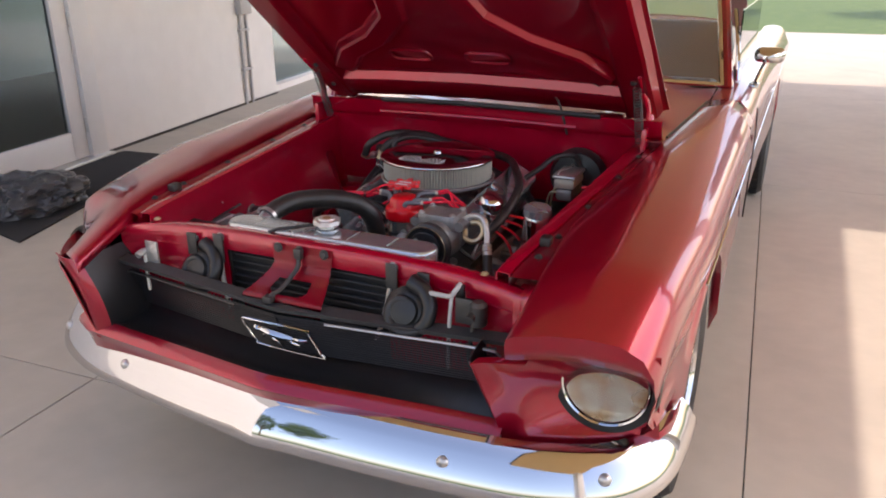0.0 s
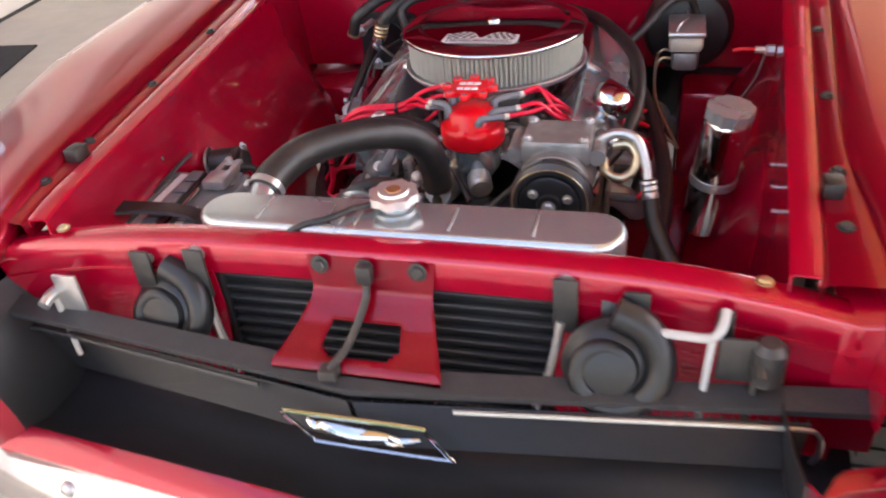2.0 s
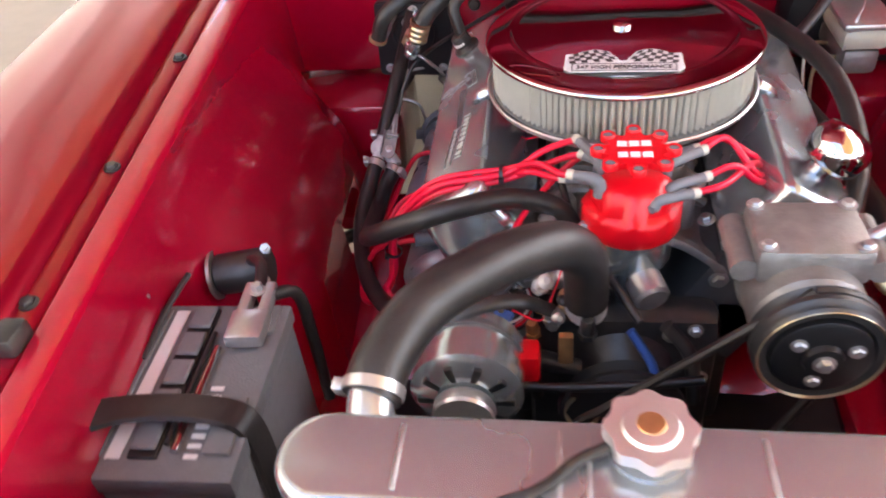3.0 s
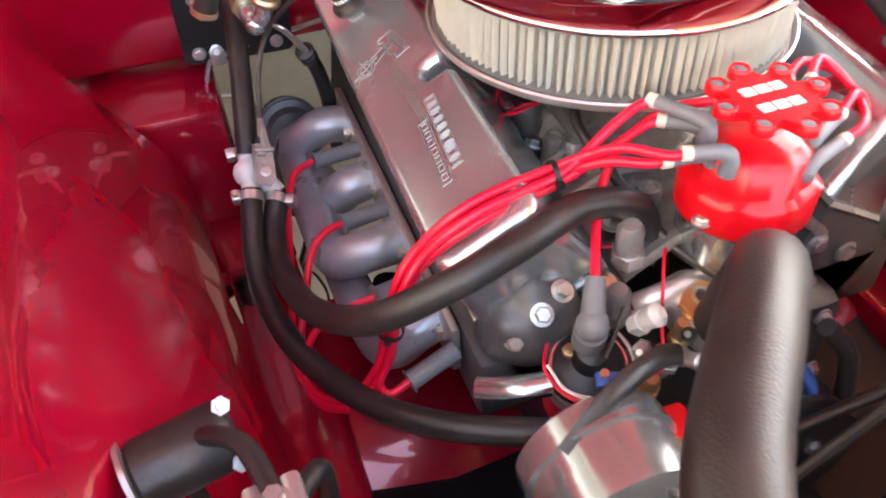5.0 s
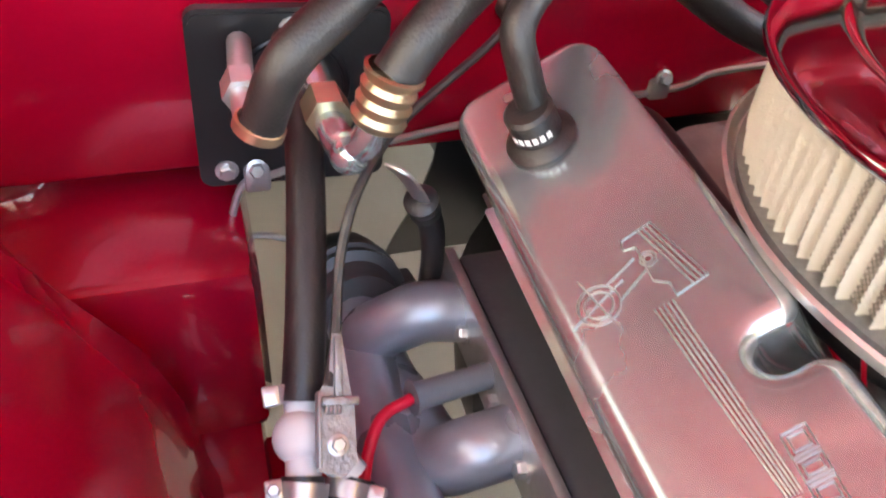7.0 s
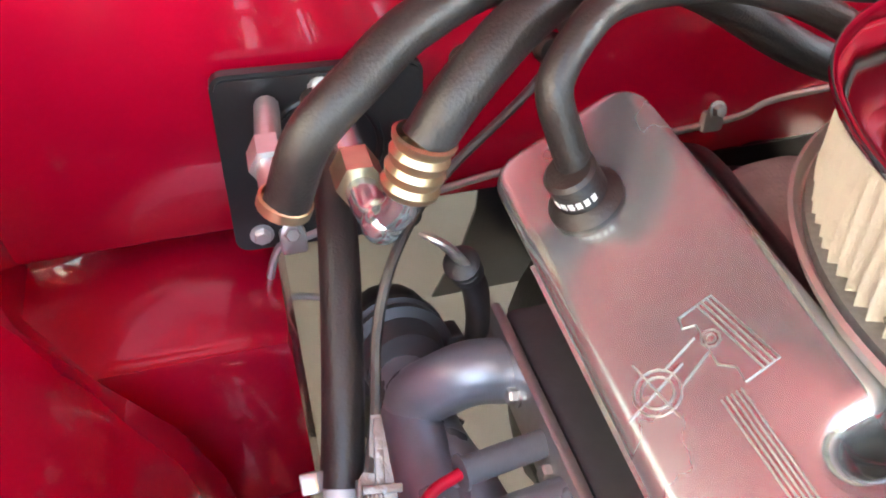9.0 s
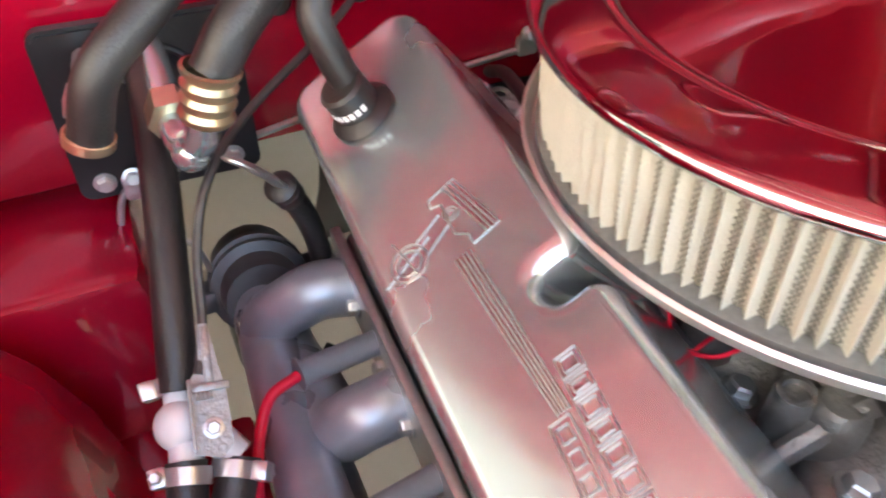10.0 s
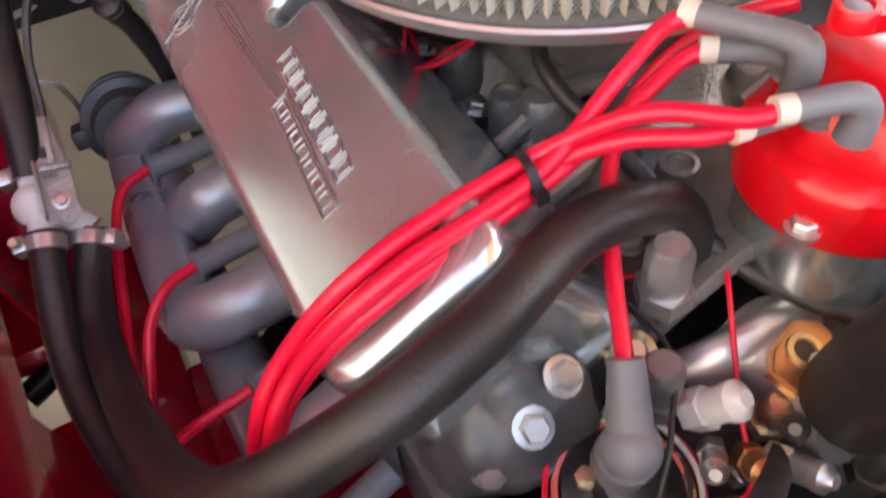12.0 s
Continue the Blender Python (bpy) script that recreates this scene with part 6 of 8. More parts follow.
def distributor():
    c = Vector((0.020, 0.795, 0))
    di = thing("distributor", (0.02, 0.79, 0.60), "distributor with a bright red cap and grey lead boots", "distributor")
    m = Matrix.Translation(c)
    bm = bmesh.new()
    revolve(bm, [(0.022, 0.58), (0.024, 0.64), (0.032, 0.668), (0.046, 0.688), (0.0505, 0.697), (0.0505, 0.742), (0.046, 0.745)], 40, m)
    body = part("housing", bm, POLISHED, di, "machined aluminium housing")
    bm = bmesh.new()
    revolve(bm, [(0.022, 0.0), (0.022, 0.028), (0.018, 0.032)], 24, axis_m(c + Vector((0.016, -0.042, 0.684)), (0.35, -1, -0.25)))
    part("adjuster", bm, STEEL, body)
    bm = bmesh.new()
    prof = [(0.0545, 0.738), (0.0565, 0.742), (0.0565, 0.764), (0.0545, 0.771), (0.046, 0.775), (0.042, 0.798), (0.030, 0.806), (0.0, 0.806)]
    n = 48
    rings = []
    for r, z in prof[:-1]:
        ring = []
        for k in range(n):
            a = 2 * math.pi * k / n
            f = 1 + (0.045 * math.cos(8 * a) if 0.77 < z < 0.808 else 0) + (0.03 * math.cos(2 * a) if z < 0.775 else 0)
            ring.append(bm.verts.new(m @ Vector((r * f * math.cos(a), r * f * math.sin(a), z))))
        rings.append(ring)
    for a, b in zip(rings, rings[1:]):
        for k in range(n):
            bm.faces.new((a[k], a[(k + 1) % n], b[(k + 1) % n], b[k]))
    bm.faces.new(rings[-1])
    cap = part("cap", bm, RED_CAP, di, "bright red moulded cap", angle=50)
    # Retainer ring with eight eyes over the boots.
    bm = bmesh.new()
    prism(bm, [((0.0395 + 0.0085 * math.cos(8 * a)) * math.cos(a), (0.0395 + 0.0085 * math.cos(8 * a)) * math.sin(a)) for a in [2 * math.pi * k / 96 for k in range(96)]], 0.834, 0.842, m)
    ret = part("wire_retainer", bm, RED_CAP, cap, "red lead retainer")
    for k in range(8):
        a = 2 * math.pi * k / 8
        p = c + Vector((0.0415 * math.cos(a), 0.0415 * math.sin(a), 0.842))
        bm = bmesh.new()
        revolve(bm, [(0.0088, -0.006), (0.0088, 0.0015), (0.0080, 0.0026), (0.0062, 0.0026), (0.0055, -0.001)], 18, Matrix.Translation(p))
        part("eye", bm, RED_CAP, ret)
        bm = bmesh.new()
        revolve(bm, [(0.0058, 0.0), (0.0056, 0.0012), (0.004, 0.0018)], 14, Matrix.Translation(p))
        part("boot_tip", bm, BOOT, ret)
    bm = bmesh.new()
    for y, w in ((0.011, 0.040), (-0.012, 0.040)):
        for i in range(3):
            x = -w / 2 + i * w / 3
            prism(bm, [(x, y - 0.005), (x + w / 3 - 0.0025, y - 0.005), (x + w / 3 - 0.0025, y + 0.005), (x, y + 0.005)], 0.8421, 0.8432, m)
    part("letter_block", bm, WHITE_LABEL, ret, "plain pale letter blocks")
    for a in (200, 20):
        p = c + Vector((0.0575 * math.cos(radians(a)), 0.0575 * math.sin(radians(a)), 0.748))
        bolt(cap, p, (0, 0, 1), 0.006, 0.006, STEEL, "cap_screw")




def plug_leads():
    """Red ignition leads with grey boots at both ends."""
    c = Vector((0.020, 0.795, 0.0))
    towers = [(202.5, (-0.049, 0.789, 0.812)), (157.5, (-0.042, 0.853, 0.818)), (180, (-0.058, 0.80, 0.800)), (135, (-0.035, 0.845, 0.802))]
    tie = Vector((-0.135, 0.843, 0.777))
    plugs = ((-0.289, 1.174, 0.603), (-0.284, 1.051, 0.601), (-0.280, 0.930, 0.601), (-0.277, 0.827, 0.587))
    jig = ((0.0, 0.0045, 0.004), (0.003, -0.005, 0.004), (-0.003, 0.004, -0.005), (0.002, -0.005, -0.005))
    for k in range(4):
        a, tip = towers[k]
        tip = Vector(tip)
        w = c + Vector((0.0415 * math.cos(radians(a)), 0.0415 * math.sin(radians(a)), 0))
        j = Vector(jig[k])
        plug = Vector(plugs[k])
        way = (tip - Vector((w.x, w.y, tip.z))).normalized()
        low = [(-0.300, 0.840, 0.60), (-0.335, 0.845, 0.552), (-0.362, 0.885, 0.53)]
        if k == 0:
            tail = low + [(-0.372, 0.94, 0.535), (-0.352, 1.03, 0.555), (-0.334, 1.12, 0.578), (-0.315, 1.160, 0.598)]
        elif k == 1:
            tail = low + [(-0.366, 0.935, 0.54), (-0.345, 0.99, 0.565), (-0.328, 1.025, 0.588), (-0.308, 1.043, 0.600)]
        elif k == 2:
            tail = low + [(-0.362, 0.915, 0.55), (-0.345, 0.925, 0.58), (-0.32, 0.927, 0.594)]
        else:
            tail = [(-0.292, 0.838, 0.63), (-0.306, 0.835, 0.60), (-0.30, 0.828, 0.588)]
        pts = [tip, tip + way * 0.007 + (tie - tip).normalized() * 0.010, tie * 0.5 + tip * 0.5 + j + Vector((0, 0.004, 0.006)), tie + j, Vector((-0.212, 0.831, 0.770)) + j * 1.2, Vector((-0.259, 0.835, 0.732)) + j, Vector((-0.283, 0.828, 0.695)) + j]
        pts += [Vector(p) + (j if i < 3 else j * 0.3) for i, p in enumerate(tail)] + [plug]
        bm = bmesh.new()
        tube(bm, pts, 0.0042, 10, 8)
        lead = single("ignition_lead", bm, RED_WIRE, "red silicone ignition lead with grey boots", "ignition lead", "ignition leads")
        # Elbow boot at the cap.
        bm = bmesh.new()
        tube(bm, [(w.x, w.y, 0.79), (w.x, w.y, tip.z - 0.008), Vector((w.x, w.y, tip.z)) + way * 0.008, tip], lambda u: 0.0080 - 0.0022 * u, 12, 5)
        part("cap_boot", bm, BOOT, lead, "grey elbow boot")
        bm = bmesh.new()
        tube(bm, [tip - way * 0.001, tip + way * 0.007], 0.0062, 12, 1)
        part("number_sleeve", bm, SLEEVE, lead, "white number sleeve")
        # Straight boot down to the plug.
        inner = Vector((-0.226, plug.y + 0.012, 0.597))
        bm = bmesh.new()
        tube(bm, [plug, plug * 0.9 + inner * 0.1, plug * 0.6 + inner * 0.4, inner], lambda u: 0.0125 if u < 0.12 else 0.0098, 14, 6)
        part("plug_boot", bm, BOOT, lead, "grey plug boot")
    for p, d, r in ((tie, (-1, 0.06, -0.1), 0.0115), ((-0.288, 0.832, 0.66), (-0.2, 0.1, -1), 0.011)):
        bm = bmesh.new()
        m = axis_m(p, d)
        revolve(bm, [(r, -0.0022), (r + 0.0012, -0.0022), (r + 0.0012, 0.0022), (r, 0.0022)], 20, m, cap=False)
        box(bm, (r - 0.001, -0.003, -0.003), (r + 0.005, 0.003, 0.003), m)
        single("cable_tie", bm, BLACK_PAINT, "black cable tie round the red leads", "cable tie", "cable ties")
    # Driver side leads.
    ends = ((0.10, 0.80, 0.80), (0.10, 0.84, 0.81), (0.085, 0.775, 0.795), (0.095, 0.86, 0.80))
    for k, a in enumerate((-22.5, 22.5, -60, 60)):
        w = c + Vector((0.0415 * math.cos(radians(a)), 0.0415 * math.sin(radians(a)), 0))
        tip = Vector(ends[k])
        way = (tip - Vector((w.x, w.y, tip.z))).normalized()
        pts = [tip, tip + way * 0.035 + Vector((0.004, 0.004, 0.002)), (0.165, 0.83 + 0.012 * k, 0.775 + 0.004 * k), (0.20, 0.86 + 0.02 * k, 0.745), (0.31, 0.85 + 0.06 * k, 0.70), (0.335, 0.87 + 0.1 * k, 0.63), (0.315, 0.85 + 0.115 * k, 0.60)]
        bm = bmesh.new()
        tube(bm, pts, 0.0042, 10, 8)
        lead = single("ignition_lead", bm, RED_WIRE, "red silicone ignition lead with grey boots", "ignition lead", "ignition leads")
        bm = bmesh.new()
        tube(bm, [(w.x, w.y, 0.79), (w.x, w.y, tip.z - 0.008), Vector((w.x, w.y, tip.z)) + way * 0.008, tip], lambda u: 0.0080 - 0.0022 * u, 12, 5)
        part("cap_boot", bm, BOOT, lead, "grey elbow boot")
        bm = bmesh.new()
        tube(bm, [tip - way * 0.001, tip + way * 0.007], 0.0062, 12, 1)
        part("number_sleeve", bm, SLEEVE, lead, "white number sleeve")
        bm = bmesh.new()
        q = Vector(pts[-1])
        tube(bm, [q, (0.29, q.y + 0.006, 0.598), (0.262, q.y + 0.01, 0.597)], 0.0088, 12, 4)
        part("plug_boot", bm, BOOT, lead, "grey plug boot")


def coil():
    d = Vector((-0.10, -0.25, 1)).normalized()
    top = Vector((-0.139, 0.744, 0.668))
    base = top - d * 0.125
    co = thing("ignition_coil", base, "black and chrome ignition coil with a grey lead boot", "ignition coil")
    m = axis_m(base, d)
    bm = bmesh.new()
    revolve(bm, [(0.029, 0.0), (0.034, 0.006), (0.034, 0.085), (0.032, 0.09)], 36, m)
    part("can", bm, CHROME, co, "chrome can")
    bm = bmesh.new()
    revolve(bm, [(0.0344, 0.012), (0.0344, 0.055)], 36, m, cap=False)
    part("label_band", bm, RED_WIRE, co, "red label band")
    bm = bmesh.new()
    revolve(bm, [(0.0355, 0.084), (0.0375, 0.089), (0.0365, 0.095), (0.033, 0.096), (0.027, 0.094)], 36, m)
    part("rolled_rim", bm, CHROME, co)
    bm = bmesh.new()
    revolve(bm, [(0.032, 0.094), (0.030, 0.099), (0.016, 0.104), (0.013, 0.122), (0.008, 0.125)], 30, m)
    part("tower", bm, BLACK_PAINT, co, "black moulded tower")
    for a in (160, 300):
        bm = bmesh.new()
        mm = m @ Matrix.Rotation(radians(a), 4, "Z")
        revolve(bm, [(0.004, 0.10), (0.004, 0.116)], 8, mm @ Matrix.Translation((0.019, 0, 0)))
        revolve(bm, [(0.006, 0.104), (0.006, 0.109)], 6, mm @ Matrix.Translation((0.019, 0, 0)))
        part("terminal", bm, BRASS, co, "brass terminal")
    bm = bmesh.new()
    box(bm, (-0.012, -0.007, 0.104), (0.012, 0.007, 0.112), m @ Matrix.Translation((0.014, -0.020, 0)), bevel=0.002)
    part("crimp", bm, BLUE_LABEL, co, "blue crimp terminal")
    # Boot and lead up to the cap.
    bm = bmesh.new()
    ball = Vector((-0.142, 0.746, 0.698))
    neck = Vector((-0.1285, 0.772, 0.7235))
    bmesh.ops.create_icosphere(bm, subdivisions=3, radius=0.0138, matrix=Matrix.Translation(ball))
    tube(bm, [ball - d * 0.03, ball - d * 0.01], 0.0142, 16, 1)
    tube(bm, [ball, ball * 0.5 + neck * 0.5, neck], lambda u: 0.0112 - 0.003 * u, 16, 4)
    part("coil_boot", bm, BOOT, co, "grey coil boot")
    bm = bmesh.new()
    tube(bm, [neck - Vector((0.003, 0.006, 0.005)), (-0.108, 0.812, 0.738), (-0.079, 0.854, 0.752), (-0.05, 0.87, 0.775), (-0.02, 0.862, 0.80), (0.005, 0.84, 0.815)], 0.0042, 10, 8)
    part("coil_lead", bm, RED_WIRE, co, "red coil lead")
    for k, mt in ((0, RED_WIRE), (1, WHITE_PLASTIC)):
        bm = bmesh.new()
        a0 = 150 + 40 * k
        pts = [m @ Vector(((0.040 - 0.003 * k) * math.cos(radians(a0 + 44 * i)), (0.040 - 0.003 * k) * math.sin(radians(a0 + 44 * i)), 0.102 + 0.005 * math.sin(i) + 0.004 * k)) for i in range(7)]
        tube(bm, pts, 0.0016, 6, 6)
        part("wire", bm, mt, co, "thin coil wire")
    bm = bmesh.new()
    revolve(bm, [(0.0352, 0.060), (0.0365, 0.060), (0.0365, 0.078), (0.0352, 0.078)], 30, m, cap=False)
    box(bm, (-0.006, 0.028, 0.062), (0.006, 0.06, 0.076), m)
    part("coil_bracket", bm, STEEL, co, "steel coil bracket")


radiator()
engine_block()
air_cleaner()
distributor()
plug_leads()
coil()


# ---- hoses and pipes ----
def hoses():
    h = hose("radiator_hose", [(-0.222, 0.455, 0.808), (-0.214, 0.49, 0.822), (-0.185, 0.545, 0.834), (-0.125, 0.61, 0.830), (-0.07, 0.665, 0.808), (-0.04, 0.695, 0.77), (-0.033, 0.712, 0.72), (-0.032, 0.72, 0.68)], 0.0262,
             "thick black upper radiator hose", category="radiator hose")
    clamp(h, (-0.221, 0.462, 0.811), (0.08, 0.9, 0.35), 0.0265)
    bm = bmesh.new()
    tube(bm, [(-0.2215, 0.458, 0.8095), (-0.2208, 0.464, 0.8118)], 0.0274, 18, 1)
    part("red_band", bm, RED_CAP, h, "short red band on the clamp")
    # Heater hose from the valve to the water pump.
    a = hose("heater_hose", [(-0.370, 1.116, 0.626), (-0.384, 1.055, 0.587), (-0.385, 1.005, 0.566), (-0.366, 0.925, 0.558), (-0.327, 0.836, 0.578), (-0.278, 0.770, 0.601), (-0.206, 0.726, 0.61), (-0.112, 0.694, 0.612), (-0.04, 0.70, 0.58)], 0.0125,
             "black rubber heater hose sweeping below the engine front", group="heater hoses")
    clamp(a, (-0.371, 1.108, 0.622), (-0.25, -0.8, -0.5), 0.0128, screw=(-1, 0.2, 0.1))
    b = hose("heater_hose", [(-0.340, 1.118, 0.61), (-0.356, 1.085, 0.59), (-0.361, 1.03, 0.580), (-0.345, 0.92, 0.62), (-0.309, 0.815, 0.70), (-0.249, 0.788, 0.742), (-0.189, 0.791, 0.762), (-0.122, 0.819, 0.757), (-0.066, 0.825, 0.737), (-0.048, 0.822, 0.70), (-0.06, 0.81, 0.68)], 0.0135,
             "black rubber heater hose crossing over the valve cover", group="heater hoses")
    clamp(b, (-0.345, 1.112, 0.607), (-0.4, -0.8, -0.45), 0.0138)
    u = hose("heater_hose", [(-0.364, 1.153, 0.648), (-0.354, 1.192, 0.682), (-0.341, 1.261, 0.728), (-0.334, 1.324, 0.759), (-0.334, 1.385, 0.775)], 0.0125, "black rubber heater hose running back to the firewall", group="heater hoses")
    clamp(u, (-0.3645, 1.160, 0.648), (0, 0.8, 0.6), 0.0128, screw=(-1, 0, 0))
    # Heater valve with its bracket and cable.
    va = thing("heater_valve", (-0.367, 1.135, 0.62), "white plastic heater valve with a zinc lever bracket", "heater valve")
    bm = bmesh.new()
    tube(bm, [(-0.364, 1.158, 0.646), (-0.366, 1.14, 0.637), (-0.370, 1.114, 0.625)], 0.0105, 14, 4)
    bmesh.ops.create_icosphere(bm, subdivisions=3, radius=0.0165, matrix=Matrix.Translation((-0.368, 1.136, 0.636)))
    tube(bm, [(-0.366, 1.137, 0.632), (-0.350, 1.128, 0.622), (-0.341, 1.118, 0.612)], 0.011, 12, 4)
    part("valve_body", bm, WHITE_PLASTIC, va, "white plastic valve body", angle=60)
    bm = bmesh.new()
    lo, hi = Vector((-0.351, 1.109, 0.6352)), Vector((-0.3392, 1.1725, 0.6804))
    up = (hi - lo).normalized()
    out = Vector((0.05, -0.45, 0.38))
    out = (out - up * out.dot(up)).normalized()
    side = up.cross(out)
    m = Matrix(((side.x, up.x, out.x, lo.x), (side.y, up.y, out.y, lo.y), (side.z, up.z, out.z, lo.z), (0, 0, 0, 1)))
    prism(bm, [(-0.012, 0.0), (0.004, -0.004), (0.011, 0.004), (0.010, 0.034), (0.007, 0.05), (0.003, 0.078), (-0.003, 0.078), (-0.005, 0.052), (-0.011, 0.044)], 0, 0.0018, m)
    br = part("bracket", bm, CAST, va, "zinc plated bracket")
    bm = bmesh.new()
    box(bm, (-0.0128, 0.002, 0.0), (-0.0108, 0.044, 0.010), m, bevel=0.0006)
    box(bm, (-0.010, 0.036, 0.0018), (0.012, 0.041, 0.0075), m, bevel=0.001)
    box(bm, (-0.002, 0.040, 0.0018), (0.003, 0.076, 0.0045), m, bevel=0.001)
    part("lever", bm, CAST, br, "zinc lever")
    bm = bmesh.new()
    for k in range(4):
        revolve(bm, [(0.0026, -0.001), (0.0032, 0.0), (0.0026, 0.001)], 10, m @ Matrix.Translation((-0.007 + 0.0024 * k, 0.034, 0.005)) @ Matrix.Rotation(radians(90), 4, "Y"), cap=False)
    part("spring", bm, STEEL, br)
    bolt(br, m @ Vector((0.0, 0.014, 0.0018)), out, 0.0045, 0.004, STEEL)
    bm = bmesh.new()
    tube(bm, [(-0.349, 1.147, 0.663), (-0.339, 1.175, 0.678), (-0.329, 1.207, 0.712), (-0.310, 1.236, 0.741), (-0.273, 1.277, 0.757), (-0.193, 1.335, 0.780), (-0.136, 1.395, 0.797)], 0.0033, 8, 8)
    part("control_cable", bm, DARK_STEEL, va, "thin dark control cable")
    # Air conditioning hoses from the firewall plate.
    p1 = hose("air_conditioning_hose", [(-0.367, 1.232, 0.789), (-0.352, 1.229, 0.826), (-0.325, 1.238, 0.848), (-0.286, 1.26, 0.867), (-0.22, 1.298, 0.870), (-0.10, 1.335, 0.846), (0.06, 1.33, 0.825), (0.18, 1.25, 0.825), (0.245, 1.14, 0.825), (0.295, 1.03, 0.805), (0.305, 0.92, 0.765), (0.285, 0.84, 0.725), (0.25, 0.78, 0.70)], 0.0128,
              "black air conditioning hose looping behind the air cleaner", group="air conditioning hoses")
    bm = bmesh.new()
    m = axis_m((-0.369, 1.234, 0.785), (0.35, -0.1, 0.93))
    revolve(bm, [(0.0115, -0.002), (0.0150, 0.0), (0.0150, 0.006), (0.0135, 0.007)], 20, m, cap=False)
    part("end_ring", bm, BRASS, p1, "brass end ring")
    bm = bmesh.new()
    tube(bm, [(-0.369, 1.236, 0.786), (-0.372, 1.26, 0.776), (-0.372, 1.30, 0.775), (-0.368, 1.365, 0.776)], 0.0085, 12, 5)
    revolve(bm, [(0.013, -0.01), (0.013, 0.012)], 6, axis_m((-0.372, 1.30, 0.775), (0, 1, 0)))
    part("pipe_fitting", bm, STEEL, p1, "bright pipe fitting")
    p2 = hose("air_conditioning_hose", [(-0.292, 1.233, 0.812), (-0.270, 1.238, 0.838), (-0.228, 1.26, 0.863), (-0.17, 1.30, 0.868), (-0.08, 1.335, 0.835), (0.05, 1.355, 0.76), (0.19, 1.31, 0.72), (0.29, 1.18, 0.70), (0.345, 0.98, 0.67), (0.365, 0.78, 0.64), (0.34, 0.58, 0.60)], 0.0145,
              "thick black air conditioning hose with a brass crimp", group="air conditioning hoses")
    bm = bmesh.new()
    d = Vector((0.28, -0.03, 0.9)).normalized()
    m = axis_m((-0.302, 1.234, 0.783), d)
    prof = [(0.0115, -0.002), (0.0148, 0.0)]
    for k in range(3):
        prof += [(0.0164, 0.002 + 0.0095 * k), (0.0172, 0.005 + 0.0095 * k), (0.0150, 0.0085 + 0.0095 * k)]
    prof += [(0.0175, 0.031), (0.0182, 0.034), (0.0160, 0.035)]
    revolve(bm, prof, 24, m, cap=False)
    part("crimp_sleeve", bm, BRASS, p2, "brass crimped sleeve")
    bm = bmesh.new()
    tube(bm, [(-0.302, 1.234, 0.784), (-0.308, 1.238, 0.768), (-0.318, 1.25, 0.758), (-0.322, 1.28, 0.762), (-0.324, 1.37, 0.772)], 0.0105, 14, 6)
    bmesh.ops.create_icosphere(bm, subdivisions=3, radius=0.0125, matrix=Matrix.Translation((-0.316, 1.243, 0.757)))
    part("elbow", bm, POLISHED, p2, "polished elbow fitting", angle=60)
    bm = bmesh.new()
    revolve(bm, [(0.0155, -0.013), (0.0155, 0.013)], 6, axis_m((-0.322, 1.285, 0.764), (0, 1, 0)))
    part("union_nut", bm, BRASS, p2, "brass union nut")
    # Breather hose from the rear of the valve cover.
    pc = hose("breather_hose", [(-0.217, 1.198, 0.795), (-0.228, 1.203, 0.825), (-0.232, 1.210, 0.848), (-0.215, 1.223, 0.866), (-0.189, 1.244, 0.871), (-0.145, 1.262, 0.868), (-0.09, 1.268, 0.860), (-0.04, 1.255, 0.842), (0.0, 1.225, 0.812)], 0.0095, "black rubber breather hose from the valve cover", category="hose")
    g = cover_frame(-1)
    bm = bmesh.new()
    revolve(bm, [(0.021, -0.002), (0.021, 0.003), (0.017, 0.007), (0.0145, 0.008), (0.0145, 0.024), (0.0125, 0.026)], 28, g @ Matrix.Translation((-0.016, 1.196, 0)))
    part("grommet", bm, RUBBER, pc, "black rubber grommet")
    bm = bmesh.new()
    for k in range(6):
        a = radians(200 + 17 * k)
        mm = g @ Matrix.Translation((-0.016, 1.196, 0)) @ Matrix.Rotation(a, 4, "Z")
        box(bm, (0.0144, -0.0014, 0.012), (0.0149, 0.0014, 0.016), mm)
    part("letter_block", bm, WHITE_LABEL, pc, "tiny pale mould marks")
    # Fuel line, ground cable and thin wires.
    hose("vacuum_hose", [(-0.062, 1.346, 0.703), (-0.066, 1.302, 0.721), (-0.081, 1.209, 0.729), (-0.094, 1.104, 0.731), (-0.083, 1.023, 0.733), (-0.048, 0.979, 0.753)], 0.0055, "thin black vacuum hose beside the intake")
    hose("fuel_hose", [(0.03, 0.70, 0.665), (0.0, 0.74, 0.69), (-0.035, 0.80, 0.70), (-0.06, 0.87, 0.735), (-0.07, 0.93, 0.76), (-0.04, 0.97, 0.775)], 0.0052, "thin black fuel hose rising to the carburettor")
